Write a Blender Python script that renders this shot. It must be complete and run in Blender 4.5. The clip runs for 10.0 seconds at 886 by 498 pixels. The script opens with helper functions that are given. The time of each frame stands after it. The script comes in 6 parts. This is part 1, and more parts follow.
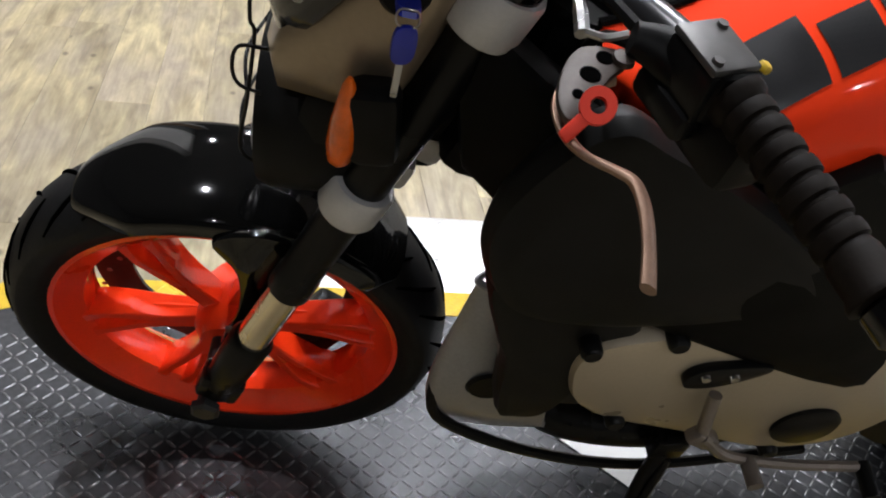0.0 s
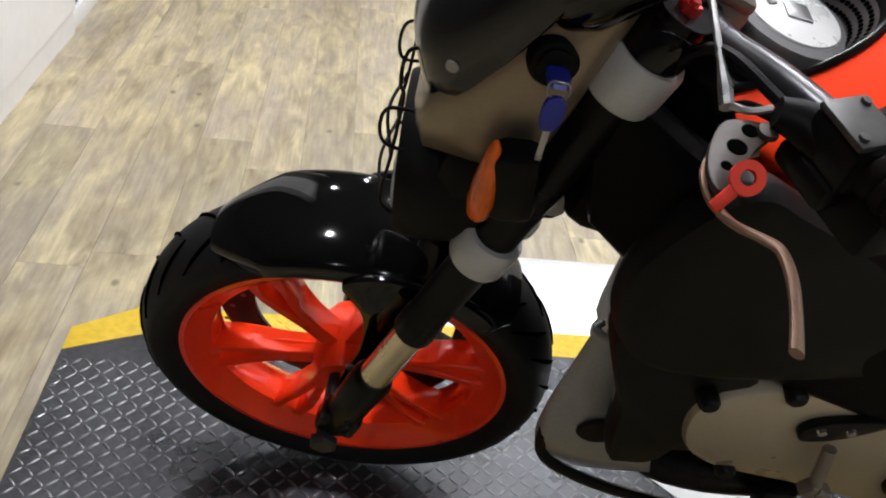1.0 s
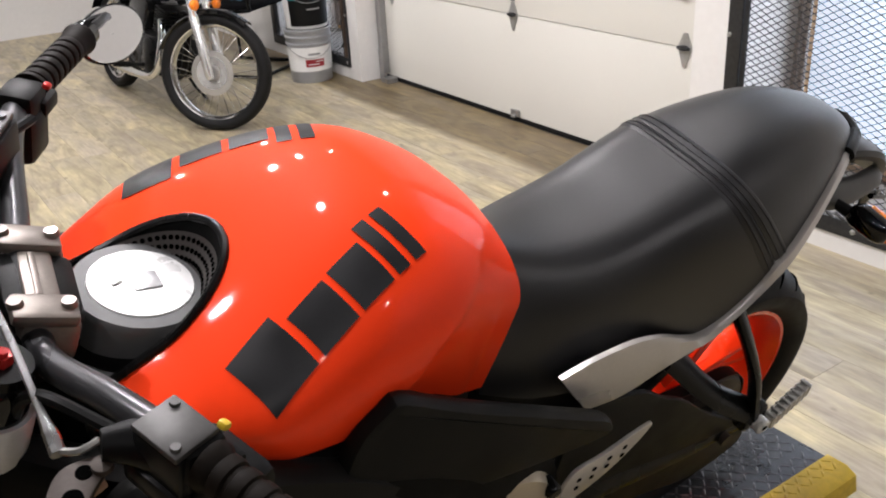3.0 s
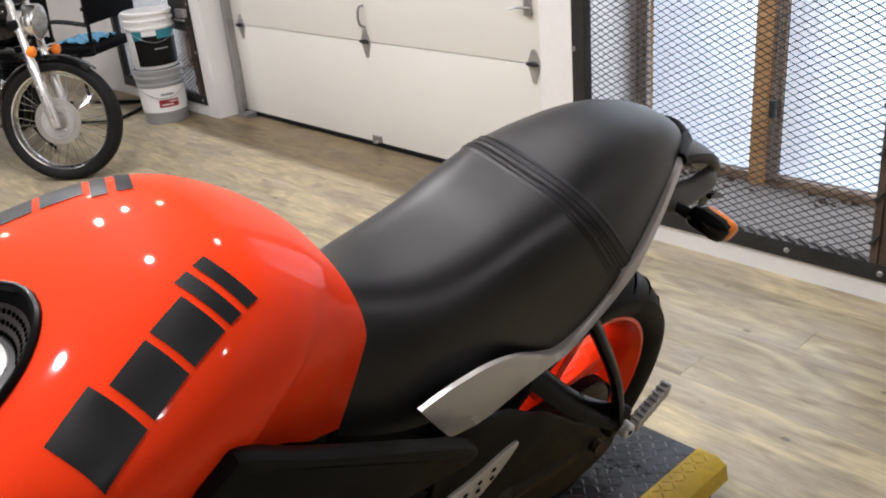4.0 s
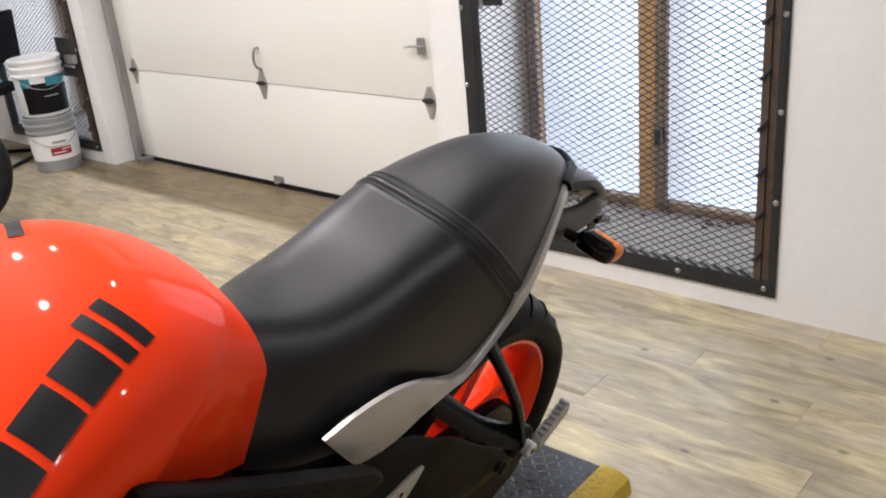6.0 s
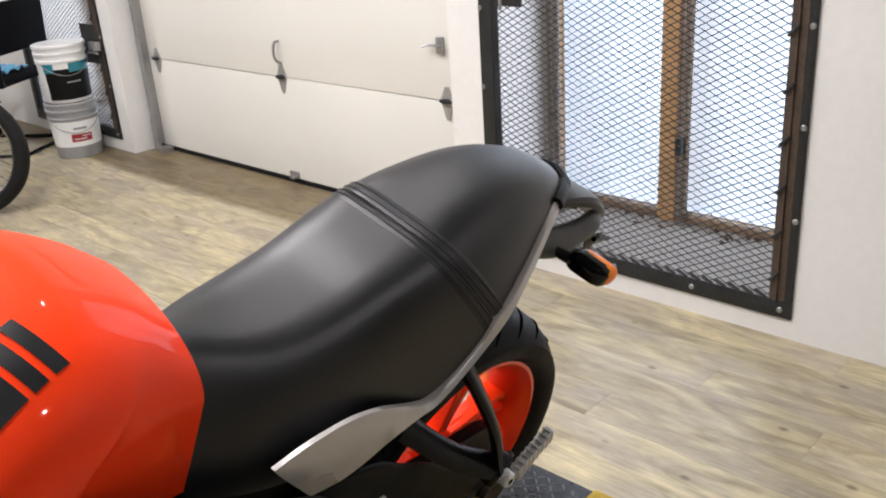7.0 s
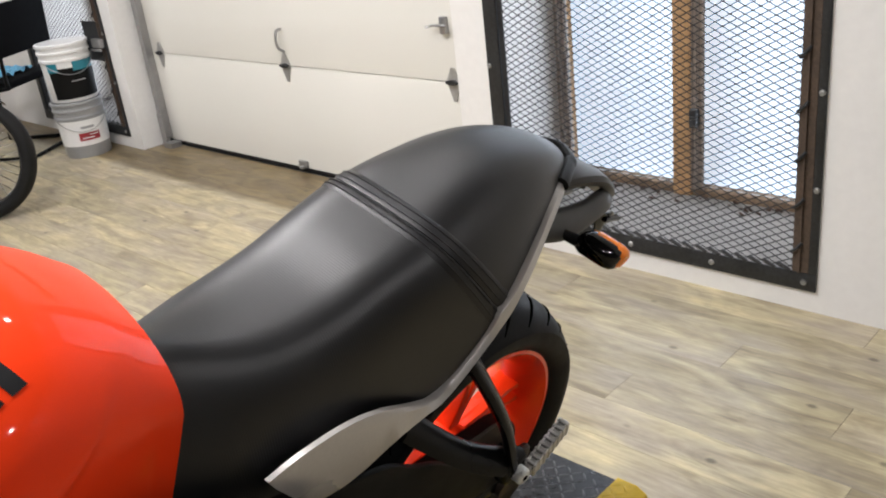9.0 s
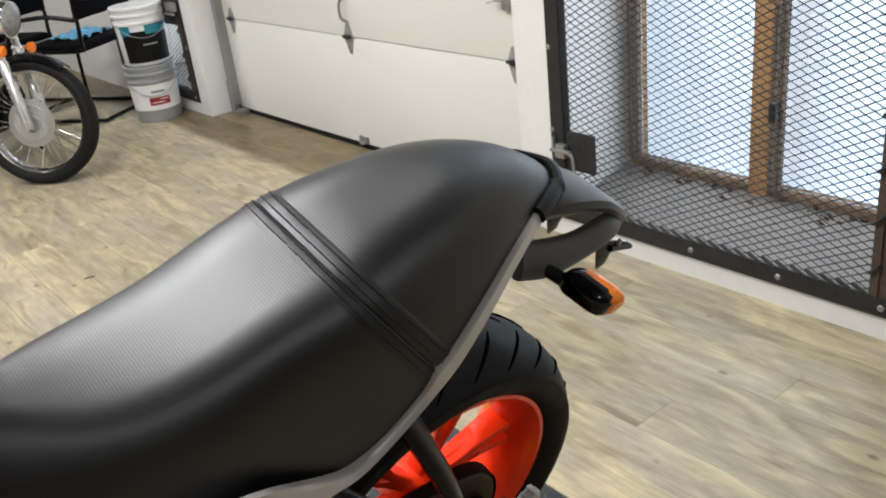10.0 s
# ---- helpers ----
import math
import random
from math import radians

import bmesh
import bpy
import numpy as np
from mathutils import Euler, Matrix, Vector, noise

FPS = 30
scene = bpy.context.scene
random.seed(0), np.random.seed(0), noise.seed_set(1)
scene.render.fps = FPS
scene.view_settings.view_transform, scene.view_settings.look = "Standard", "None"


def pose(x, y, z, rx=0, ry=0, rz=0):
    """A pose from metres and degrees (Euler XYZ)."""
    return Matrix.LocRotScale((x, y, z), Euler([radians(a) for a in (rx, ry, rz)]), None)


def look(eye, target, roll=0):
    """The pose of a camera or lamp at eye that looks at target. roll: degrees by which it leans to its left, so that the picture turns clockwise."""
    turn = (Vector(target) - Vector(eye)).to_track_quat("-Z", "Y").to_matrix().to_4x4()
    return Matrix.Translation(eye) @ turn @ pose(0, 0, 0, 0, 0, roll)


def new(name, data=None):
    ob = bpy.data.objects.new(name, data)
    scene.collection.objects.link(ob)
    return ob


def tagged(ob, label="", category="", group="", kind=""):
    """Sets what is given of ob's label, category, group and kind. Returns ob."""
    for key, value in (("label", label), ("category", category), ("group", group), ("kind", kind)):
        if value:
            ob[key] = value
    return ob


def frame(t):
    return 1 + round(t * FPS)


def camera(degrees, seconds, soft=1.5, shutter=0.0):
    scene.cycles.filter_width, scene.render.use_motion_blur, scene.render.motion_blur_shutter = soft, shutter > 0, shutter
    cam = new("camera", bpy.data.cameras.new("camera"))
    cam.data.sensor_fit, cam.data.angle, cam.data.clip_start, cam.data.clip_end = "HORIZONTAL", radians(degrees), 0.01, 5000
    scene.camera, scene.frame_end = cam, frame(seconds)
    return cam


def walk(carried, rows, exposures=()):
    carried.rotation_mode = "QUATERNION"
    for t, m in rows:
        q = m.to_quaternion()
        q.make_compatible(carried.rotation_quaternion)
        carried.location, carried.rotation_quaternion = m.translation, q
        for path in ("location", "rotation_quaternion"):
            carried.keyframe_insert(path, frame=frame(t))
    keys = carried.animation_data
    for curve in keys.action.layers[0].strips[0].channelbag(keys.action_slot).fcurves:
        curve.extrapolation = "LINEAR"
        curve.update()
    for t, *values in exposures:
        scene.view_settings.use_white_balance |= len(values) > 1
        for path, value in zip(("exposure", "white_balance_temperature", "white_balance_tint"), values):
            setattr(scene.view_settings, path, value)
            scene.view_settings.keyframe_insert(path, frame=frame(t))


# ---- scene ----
cam = camera(52.5, 10.0, soft=2.0)
PATH = [
    (0, (0.181, 0.18, 1.234), (0.584, 1.795, 0.125), 10.8),
    (0.5, (0.127, 0.173, 1.243), (0.414, 1.806, 0.125), 10.8),
    (1, (0.116, 0.16, 1.265), (0.362, 1.829, 0.191), 9.0),
    (1.5, (0.166, 0.158, 1.339), (0.495, 1.856, 0.334), 3.7),
    (2, (0.239, 0.164, 1.397), (0.84, 1.846, 0.498), -0.9),
    (2.5, (0.295, 0.153, 1.42), (1.129, 1.766, 0.582), -2.6),
    (3, (0.336, 0.145, 1.418), (1.326, 1.664, 0.574), -3.4),
    (4.5, (0.393, 0.131, 1.417), (1.666, 1.45, 0.618), -6.0),
    (5, (0.378, 0.13, 1.42), (1.701, 1.408, 0.635), -6.2),
    (5.5, (0.343, 0.104, 1.425), (1.73, 1.332, 0.67), -5.9),
    (7, (0.48, 0.088, 1.421), (1.809, 1.376, 0.661), -3.9),
    (7.5, (0.507, 0.096, 1.417), (1.828, 1.399, 0.67), -4.2),
    (8, (0.518, 0.104, 1.413), (1.847, 1.394, 0.657), -4.8),
    (8.5, (0.522, 0.106, 1.414), (1.857, 1.39, 0.66), -4.8),
    (9, (0.549, 0.115, 1.399), (1.835, 1.427, 0.608), -6.9),
    (9.5, (0.676, 0.1, 1.397), (1.829, 1.543, 0.632), -5.4),
    (10, (0.847, 0.143, 1.377), (1.95, 1.588, 0.543), -6.7),
]
walk(cam, [(t, look(eye, target, roll)) for t, eye, target, roll in PATH], ((0, -0.38, 5950, 12), (0.5, -0.38, 5950, 12), (1.0, -0.46, 6000, 12), (1.5, -0.38, 6080, 14), (2.0, -0.12, 6150, 15), (3.0, -0.30, 6250, 16), (4.5, -0.45, 6250, 16), (5.5, -0.34, 6250, 16), (7, -0.26, 6250, 15), (9, -0.30, 6250, 13), (10, -0.40, 6150, 10)))

# ---- light ----
world = bpy.data.worlds.new("sky")
scene.world = world
world.use_nodes = True
nt = world.node_tree
sky = nt.nodes.new("ShaderNodeTexSky")
sky.sky_type, sky.sun_disc = "NISHITA", False
sky.sun_elevation, sky.sun_rotation = radians(35), radians(90)
nt.nodes["Background"].inputs["Strength"].default_value = 0.12
nt.links.new(sky.outputs[0], nt.nodes["Background"].inputs["Color"])
scene.view_settings.exposure = 0.0


def lamp(name, kind, m, energy, size, size_y=None, color=(1, 1, 1)):
    data = bpy.data.lights.new(name, kind)
    data.energy, data.color = energy, color
    if kind == "AREA":
        data.shape, data.size = "DISK", size
        if size_y:
            data.shape, data.size_y = "RECTANGLE", size_y
    else:
        data.shadow_soft_size = size
    ob = new(name, data)
    ob.matrix_world = m
    return ob


# ---- helpers for meshes ----
def finish(bm, sharp=38):
    bmesh.ops.recalc_face_normals(bm, faces=bm.faces)
    for f in bm.faces:
        f.smooth = True
    lim = radians(sharp)
    for e in bm.edges:
        e.smooth = len(e.link_faces) == 2 and e.calc_face_angle(0) < lim
    return bm


def part(name, bm, material, parent=None, label="", sharp=38):
    finish(bm, sharp)
    me = bpy.data.meshes.new(name)
    bm.to_mesh(me)
    bm.free()
    me.materials.append(material)
    ob = new(name, me)
    ob.parent = parent
    return tagged(ob, label)


def thing(name, m, label, category, group="", kind=""):
    ob = new(name)
    ob.matrix_world = m
    return tagged(ob, label, category, group, kind)


def V(*a):
    return Vector(a)


def join(*bms):
    out = bmesh.new()
    for b in bms:
        me = bpy.data.meshes.new("t")
        b.to_mesh(me)
        out.from_mesh(me)
        b.free()
        bpy.data.meshes.remove(me)
    return out


def moved(bm, m):
    bmesh.ops.transform(bm, matrix=m, verts=bm.verts)
    return bm


def box(sx, sy, sz, at=(0, 0, 0), rot=(0, 0, 0), bevel=0.0, seg=2):
    bm = bmesh.new()
    bmesh.ops.create_cube(bm, size=1)
    bmesh.ops.scale(bm, vec=(sx, sy, sz), verts=bm.verts)
    if bevel:
        bmesh.ops.bevel(bm, geom=bm.edges[:], offset=bevel, segments=seg, profile=0.5, affect="EDGES")
    return moved(bm, pose(*at, *rot))


def span(x0, x1, y0, y1, z0, z1, bevel=0.0):
    return box(x1 - x0, y1 - y0, z1 - z0, ((x0 + x1) / 2, (y0 + y1) / 2, (z0 + z1) / 2), bevel=bevel)


def loft(rings, closed=True, cap=True, loop=False):
    bm = bmesh.new()
    rows = [[bm.verts.new(p) for p in r] for r in rings]
    n = len(rows[0])
    pairs = list(zip(rows, rows[1:])) + ([(rows[-1], rows[0])] if loop else [])
    for a, b in pairs:
        for i in range(n if closed else n - 1):
            j = (i + 1) % n
            bm.faces.new((a[i], a[j], b[j], b[i]))
    if cap and closed and not loop:
        bm.faces.new(rows[0][::-1])
        bm.faces.new(rows[-1])
    return bm


def spline(keys, n):
    """Catmull-Rom through keys of any dimension, n points in all."""
    k = np.array(keys, float)
    k = np.vstack([2 * k[0] - k[1], k, 2 * k[-1] - k[-2]])
    out = []
    for u in np.linspace(0, len(keys) - 1, n):
        i = min(int(u), len(keys) - 2)
        t = u - i
        a, b, c, d = k[i:i + 4]
        out.append(0.5 * (2 * b + (c - a) * t + (2 * a - 5 * b + 4 * c - d) * t * t + (3 * b - a - 3 * c + d) * t ** 3))
    return out


def tube(points, radius, seg=10, n=0, loop=False, flat=1.0):
    pts = [Vector(p) for p in (spline(points, n) if n else points)]
    rad = radius if isinstance(radius, (list, tuple)) else [radius] * len(pts)
    if len(rad) != len(pts):
        rad = list(np.interp(np.linspace(0, 1, len(pts)), np.linspace(0, 1, len(rad)), rad))
    rad = [float(r) for r in rad]
    rings, side = [], None
    for i, p in enumerate(pts):
        a = pts[i - 1] if i or loop else p
        b = pts[(i + 1) % len(pts)] if i + 1 < len(pts) or loop else p
        d = (b - a).normalized()
        if side is None:
            side = d.orthogonal().normalized()
        side = (side - d * side.dot(d)).normalized()
        up = d.cross(side)
        rings.append([p + rad[i] * (math.cos(w) * side + flat * math.sin(w) * up) for w in np.linspace(0, 2 * math.pi, seg, endpoint=False)])
    return loft(rings, loop=loop)


def rod(a, b, r, seg=16, r2=None):
    return tube([a, b], [r, r if r2 is None else r2], seg)


def lathe(profile, seg=48, closed=False):
    """Profile of (radius, along) turned about the y axis."""
    rings = []
    for w in np.linspace(0, 2 * math.pi, seg, endpoint=False):
        rings.append([(r * math.cos(w), h, r * math.sin(w)) for r, h in profile])
    return loft(rings, closed=closed, cap=False, loop=True)


def disc(profile, a, b, seg=32):
    """A turned solid from a towards b; profile of (radius, distance from a)."""
    d = (Vector(b) - Vector(a)).normalized()
    q = V(0, 1, 0).rotation_difference(d).to_matrix().to_4x4()
    return moved(lathe([(1e-4, profile[0][1])] + list(profile) + [(1e-4, profile[-1][1])], seg), Matrix.Translation(a) @ q)


def plate(outline, thick, m=None, bevel=0.0):
    """An outline in x, z pushed through along y, centred on y = 0."""
    bm = bmesh.new()
    lo = [bm.verts.new((x, -thick / 2, z)) for x, z in outline]
    hi = [bm.verts.new((x, thick / 2, z)) for x, z in outline]
    n = len(lo)
    for i in range(n):
        j = (i + 1) % n
        bm.faces.new((lo[i], lo[j], hi[j], hi[i]))
    bm.faces.new(lo)
    bm.faces.new(hi[::-1])
    if bevel:
        bmesh.ops.recalc_face_normals(bm, faces=bm.faces)
        rim = [e for e in bm.edges if e.calc_face_angle(0) > 1.2]
        bmesh.ops.bevel(bm, geom=rim, offset=bevel, segments=2, profile=0.5, affect="EDGES")
    return moved(bm, m) if m else bm


def smooth_outline(keys, n):
    """A closed smooth outline through keys."""
    k = list(keys)
    pts = spline(k[-2:] + k + k[:2], (len(k) + 3) * n + 1)
    return [tuple(p) for p in pts[2 * n:-(n) - 1]]


def at(x, keys):
    """Smooth value at x between keys of (x, value)."""
    xs, vs = zip(*keys)
    if x <= xs[0]:
        return vs[0]
    if x >= xs[-1]:
        return vs[-1]
    i = max(j for j in range(len(xs)) if xs[j] <= x)
    i = min(i, len(xs) - 2)
    m = [0.0] * len(xs)
    for j in range(1, len(xs) - 1):
        m[j] = (vs[j + 1] - vs[j - 1]) / (xs[j + 1] - xs[j - 1])
    m[0], m[-1] = (vs[1] - vs[0]) / (xs[1] - xs[0]), (vs[-1] - vs[-2]) / (xs[-1] - xs[-2])
    h = xs[i + 1] - xs[i]
    t = (x - xs[i]) / h
    return (2 * t ** 3 - 3 * t * t + 1) * vs[i] + (t ** 3 - 2 * t * t + t) * h * m[i] + (3 * t * t - 2 * t ** 3) * vs[i + 1] + (t ** 3 - t * t) * h * m[i + 1]


# ---- materials ----
def material(name, color, rough=0.5, metal=0.0, var=0.12, grain=60.0, blotch=4.0, bump=0.0, coat=0.0, rough_var=0.1, ior=1.5, spec=0.5):
    """A surface with grain and blotches in colour, gloss and relief, at object scale."""
    m = bpy.data.materials.new(name)
    m.use_nodes = True
    t = m.node_tree
    b = t.nodes["Principled BSDF"]
    b.inputs["Metallic"].default_value = metal
    b.inputs["IOR"].default_value = ior
    b.inputs["Specular IOR Level"].default_value = spec
    b.inputs["Coat Weight"].default_value = coat
    b.inputs["Coat Roughness"].default_value = 0.05
    co = t.nodes.new("ShaderNodeTexCoord")
    small, large = t.nodes.new("ShaderNodeTexNoise"), t.nodes.new("ShaderNodeTexNoise")
    small.inputs["Scale"].default_value, large.inputs["Scale"].default_value = grain, blotch
    small.inputs["Detail"].default_value = large.inputs["Detail"].default_value = 4
    for n in (small, large):
        t.links.new(co.outputs["Object"], n.inputs["Vector"])
    add = t.nodes.new("ShaderNodeMath")
    add.operation = "ADD"
    t.links.new(small.outputs["Fac"], add.inputs[0])
    t.links.new(large.outputs["Fac"], add.inputs[1])
    ramp = t.nodes.new("ShaderNodeMapRange")
    ramp.inputs["From Min"].default_value, ramp.inputs["From Max"].default_value = 0.6, 1.4
    ramp.inputs["To Min"].default_value, ramp.inputs["To Max"].default_value = 1 - var, 1 + var
    t.links.new(add.outputs[0], ramp.inputs["Value"])
    mix = t.nodes.new("ShaderNodeVectorMath")
    mix.operation = "SCALE"
    mix.inputs[0].default_value = color
    t.links.new(ramp.outputs[0], mix.inputs["Scale"])
    t.links.new(mix.outputs[0], b.inputs["Base Color"])
    rr = t.nodes.new("ShaderNodeMapRange")
    rr.inputs["From Min"].default_value, rr.inputs["From Max"].default_value = 0.3, 0.7
    rr.inputs["To Min"].default_value, rr.inputs["To Max"].default_value = max(0.02, rough - rough_var), min(1, rough + rough_var)
    t.links.new(large.outputs["Fac"], rr.inputs["Value"])
    t.links.new(rr.outputs[0], b.inputs["Roughness"])
    if bump:
        bp = t.nodes.new("ShaderNodeBump")
        bp.inputs["Strength"].default_value, bp.inputs["Distance"].default_value = 0.6, bump
        t.links.new(small.outputs["Fac"], bp.inputs["Height"])
        t.links.new(bp.outputs[0], b.inputs["Normal"])
    return m


def ribs(m, scale, depth):
    """Fine parallel ribs across x, pressed into a material's surface."""
    t = m.node_tree
    b = t.nodes["Principled BSDF"]
    co = t.nodes.new("ShaderNodeTexCoord")
    w = t.nodes.new("ShaderNodeTexWave")
    w.inputs["Scale"].default_value, w.inputs["Distortion"].default_value = scale, 0.15
    t.links.new(co.outputs["Object"], w.inputs["Vector"])
    bp = t.nodes.new("ShaderNodeBump")
    bp.inputs["Strength"].default_value, bp.inputs["Distance"].default_value = 0.5, depth
    t.links.new(w.outputs["Fac"], bp.inputs["Height"])
    t.links.new(bp.outputs[0], b.inputs["Normal"])


def glass(name, color=(1, 1, 1), rough=0.0):
    m = bpy.data.materials.new(name)
    m.use_nodes = True
    b = m.node_tree.nodes["Principled BSDF"]
    b.inputs["Base Color"].default_value = (*color, 1)
    b.inputs["Transmission Weight"].default_value = 1
    b.inputs["Roughness"].default_value = rough
    b.inputs["IOR"].default_value = 1.45
    return m


def glow(name, color, strength):
    m = bpy.data.materials.new(name)
    m.use_nodes = True
    b = m.node_tree.nodes["Principled BSDF"]
    b.inputs["Base Color"].default_value = (*color, 1)
    b.inputs["Emission Color"].default_value = (*color, 1)
    b.inputs["Emission Strength"].default_value = strength
    return m


def wood_planks(name):
    """Vinyl planks that run along y: pale grey-brown oak with streaks and knots; each plank differs."""
    m = material(name, (0.5, 0.4, 0.25), 0.38, 0, 0.1, 40, 3, 0, 0, 0.08)
    t = m.node_tree
    b = t.nodes["Principled BSDF"]
    co = t.nodes.new("ShaderNodeTexCoord")
    info = t.nodes.new("ShaderNodeObjectInfo")
    geo = t.nodes.new("ShaderNodeNewGeometry")
    rnd = t.nodes.new("ShaderNodeMath")
    rnd.operation = "ADD"
    t.links.new(info.outputs["Random"], rnd.inputs[0])
    t.links.new(geo.outputs["Random Per Island"], rnd.inputs[1])
    off = t.nodes.new("ShaderNodeVectorMath")
    off.operation = "SCALE"
    off.inputs[0].default_value = (7.0, 31.0, 13.0)
    t.links.new(rnd.outputs[0], off.inputs["Scale"])
    geo2 = t.nodes.new("ShaderNodeVectorMath")
    geo2.operation = "ADD"
    t.links.new(geo.outputs["Position"], geo2.inputs[0])
    t.links.new(off.outputs[0], geo2.inputs[1])
    scl = t.nodes.new("ShaderNodeVectorMath")
    scl.operation = "MULTIPLY"
    scl.inputs[1].default_value = (13.0, 3.4, 1.0)
    t.links.new(geo2.outputs[0], scl.inputs[0])
    streak = t.nodes.new("ShaderNodeTexNoise")
    streak.inputs["Scale"].default_value, streak.inputs["Detail"].default_value, streak.inputs["Distortion"].default_value = 1.0, 8, 1.3
    t.links.new(scl.outputs[0], streak.inputs["Vector"])
    fine = t.nodes.new("ShaderNodeVectorMath")
    fine.operation = "MULTIPLY"
    fine.inputs[1].default_value = (120.0, 6.0, 1.0)
    t.links.new(geo2.outputs[0], fine.inputs[0])
    grain = t.nodes.new("ShaderNodeTexNoise")
    grain.inputs["Scale"].default_value, grain.inputs["Detail"].default_value = 1.0, 3
    t.links.new(fine.outputs[0], grain.inputs["Vector"])
    ramp = t.nodes.new("ShaderNodeValToRGB")
    e = ramp.color_ramp.elements
    e[0].position, e[0].color = 0.30, (0.235, 0.192, 0.118, 1)
    e[1].position, e[1].color = 0.70, (0.545, 0.470, 0.280, 1)
    mid = ramp.color_ramp.elements.new(0.5)
    mid.color = (0.395, 0.337, 0.212, 1)
    t.links.new(streak.outputs["Fac"], ramp.inputs["Fac"])
    knot = t.nodes.new("ShaderNodeTexVoronoi")
    knot.inputs["Scale"].default_value = 1.0
    kn = t.nodes.new("ShaderNodeVectorMath")
    kn.operation = "MULTIPLY"
    kn.inputs[1].default_value = (7.0, 4.5, 1.0)
    t.links.new(geo2.outputs[0], kn.inputs[0])
    t.links.new(kn.outputs[0], knot.inputs["Vector"])
    kr = t.nodes.new("ShaderNodeMapRange")
    kr.inputs["From Min"].default_value, kr.inputs["From Max"].default_value = 0.035, 0.085
    kr.inputs["To Min"].default_value, kr.inputs["To Max"].default_value = 0.45, 1.0
    t.links.new(knot.outputs["Distance"], kr.inputs["Value"])
    tone = t.nodes.new("ShaderNodeMapRange")
    tone.inputs["From Max"].default_value = 1.0
    tone.inputs["To Min"].default_value, tone.inputs["To Max"].default_value = 0.82, 1.15
    wrap = t.nodes.new("ShaderNodeMath")
    wrap.operation = "FRACT"
    t.links.new(rnd.outputs[0], wrap.inputs[0])
    t.links.new(wrap.outputs[0], tone.inputs["Value"])
    gr = t.nodes.new("ShaderNodeMapRange")
    gr.inputs["From Min"].default_value, gr.inputs["From Max"].default_value = 0.35, 0.65
    gr.inputs["To Min"].default_value, gr.inputs["To Max"].default_value = 0.88, 1.08
    t.links.new(grain.outputs["Fac"], gr.inputs["Value"])
    m1, m2 = t.nodes.new("ShaderNodeMath"), t.nodes.new("ShaderNodeMath")
    m1.operation = m2.operation = "MULTIPLY"
    t.links.new(kr.outputs[0], m1.inputs[0])
    t.links.new(tone.outputs[0], m1.inputs[1])
    t.links.new(m1.outputs[0], m2.inputs[0])
    t.links.new(gr.outputs[0], m2.inputs[1])
    # short mottled flecks along the grain
    fl_v = t.nodes.new("ShaderNodeVectorMath")
    fl_v.operation = "MULTIPLY"
    fl_v.inputs[1].default_value = (42.0, 13.0, 1.0)
    t.links.new(geo2.outputs[0], fl_v.inputs[0])
    fleck = t.nodes.new("ShaderNodeTexNoise")
    fleck.inputs["Scale"].default_value, fleck.inputs["Detail"].default_value, fleck.inputs["Roughness"].default_value = 1.0, 6, 0.65
    t.links.new(fl_v.outputs[0], fleck.inputs["Vector"])
    fr = t.nodes.new("ShaderNodeMapRange")
    fr.inputs["From Min"].default_value, fr.inputs["From Max"].default_value = 0.32, 0.68
    fr.inputs["To Min"].default_value, fr.inputs["To Max"].default_value = 0.86, 1.11
    t.links.new(fleck.outputs["Fac"], fr.inputs["Value"])
    m3 = t.nodes.new("ShaderNodeMath")
    m3.operation = "MULTIPLY"
    t.links.new(m2.outputs[0], m3.inputs[0])
    t.links.new(fr.outputs[0], m3.inputs[1])
    out = t.nodes.new("ShaderNodeVectorMath")
    out.operation = "SCALE"
    # a darker, browner band along the garage door
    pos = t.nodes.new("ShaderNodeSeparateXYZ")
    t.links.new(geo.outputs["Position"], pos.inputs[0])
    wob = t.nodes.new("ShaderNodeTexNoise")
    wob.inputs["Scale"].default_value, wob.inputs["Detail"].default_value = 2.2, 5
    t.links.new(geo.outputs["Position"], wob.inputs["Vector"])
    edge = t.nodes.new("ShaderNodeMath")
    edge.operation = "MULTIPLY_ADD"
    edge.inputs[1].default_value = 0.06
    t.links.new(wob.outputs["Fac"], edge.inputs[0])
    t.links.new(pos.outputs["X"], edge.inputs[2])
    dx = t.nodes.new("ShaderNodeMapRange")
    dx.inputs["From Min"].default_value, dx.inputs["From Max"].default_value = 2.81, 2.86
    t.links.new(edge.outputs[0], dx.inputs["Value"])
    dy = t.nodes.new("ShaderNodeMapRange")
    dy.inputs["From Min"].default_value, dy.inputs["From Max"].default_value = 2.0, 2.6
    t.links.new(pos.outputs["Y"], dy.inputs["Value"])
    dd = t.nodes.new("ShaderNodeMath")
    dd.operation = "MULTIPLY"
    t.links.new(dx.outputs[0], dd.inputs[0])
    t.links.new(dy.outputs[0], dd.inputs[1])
    band_mix = t.nodes.new("ShaderNodeMix")
    band_mix.data_type = "RGBA"
    band_mix.blend_type = "MULTIPLY"
    t.links.new(dd.outputs[0], band_mix.inputs[0])
    # greyish washed patches between the warm ones
    wash_v = t.nodes.new("ShaderNodeVectorMath")
    wash_v.operation = "MULTIPLY"
    wash_v.inputs[1].default_value = (8.0, 2.6, 1.0)
    t.links.new(geo2.outputs[0], wash_v.inputs[0])
    wash = t.nodes.new("ShaderNodeTexNoise")
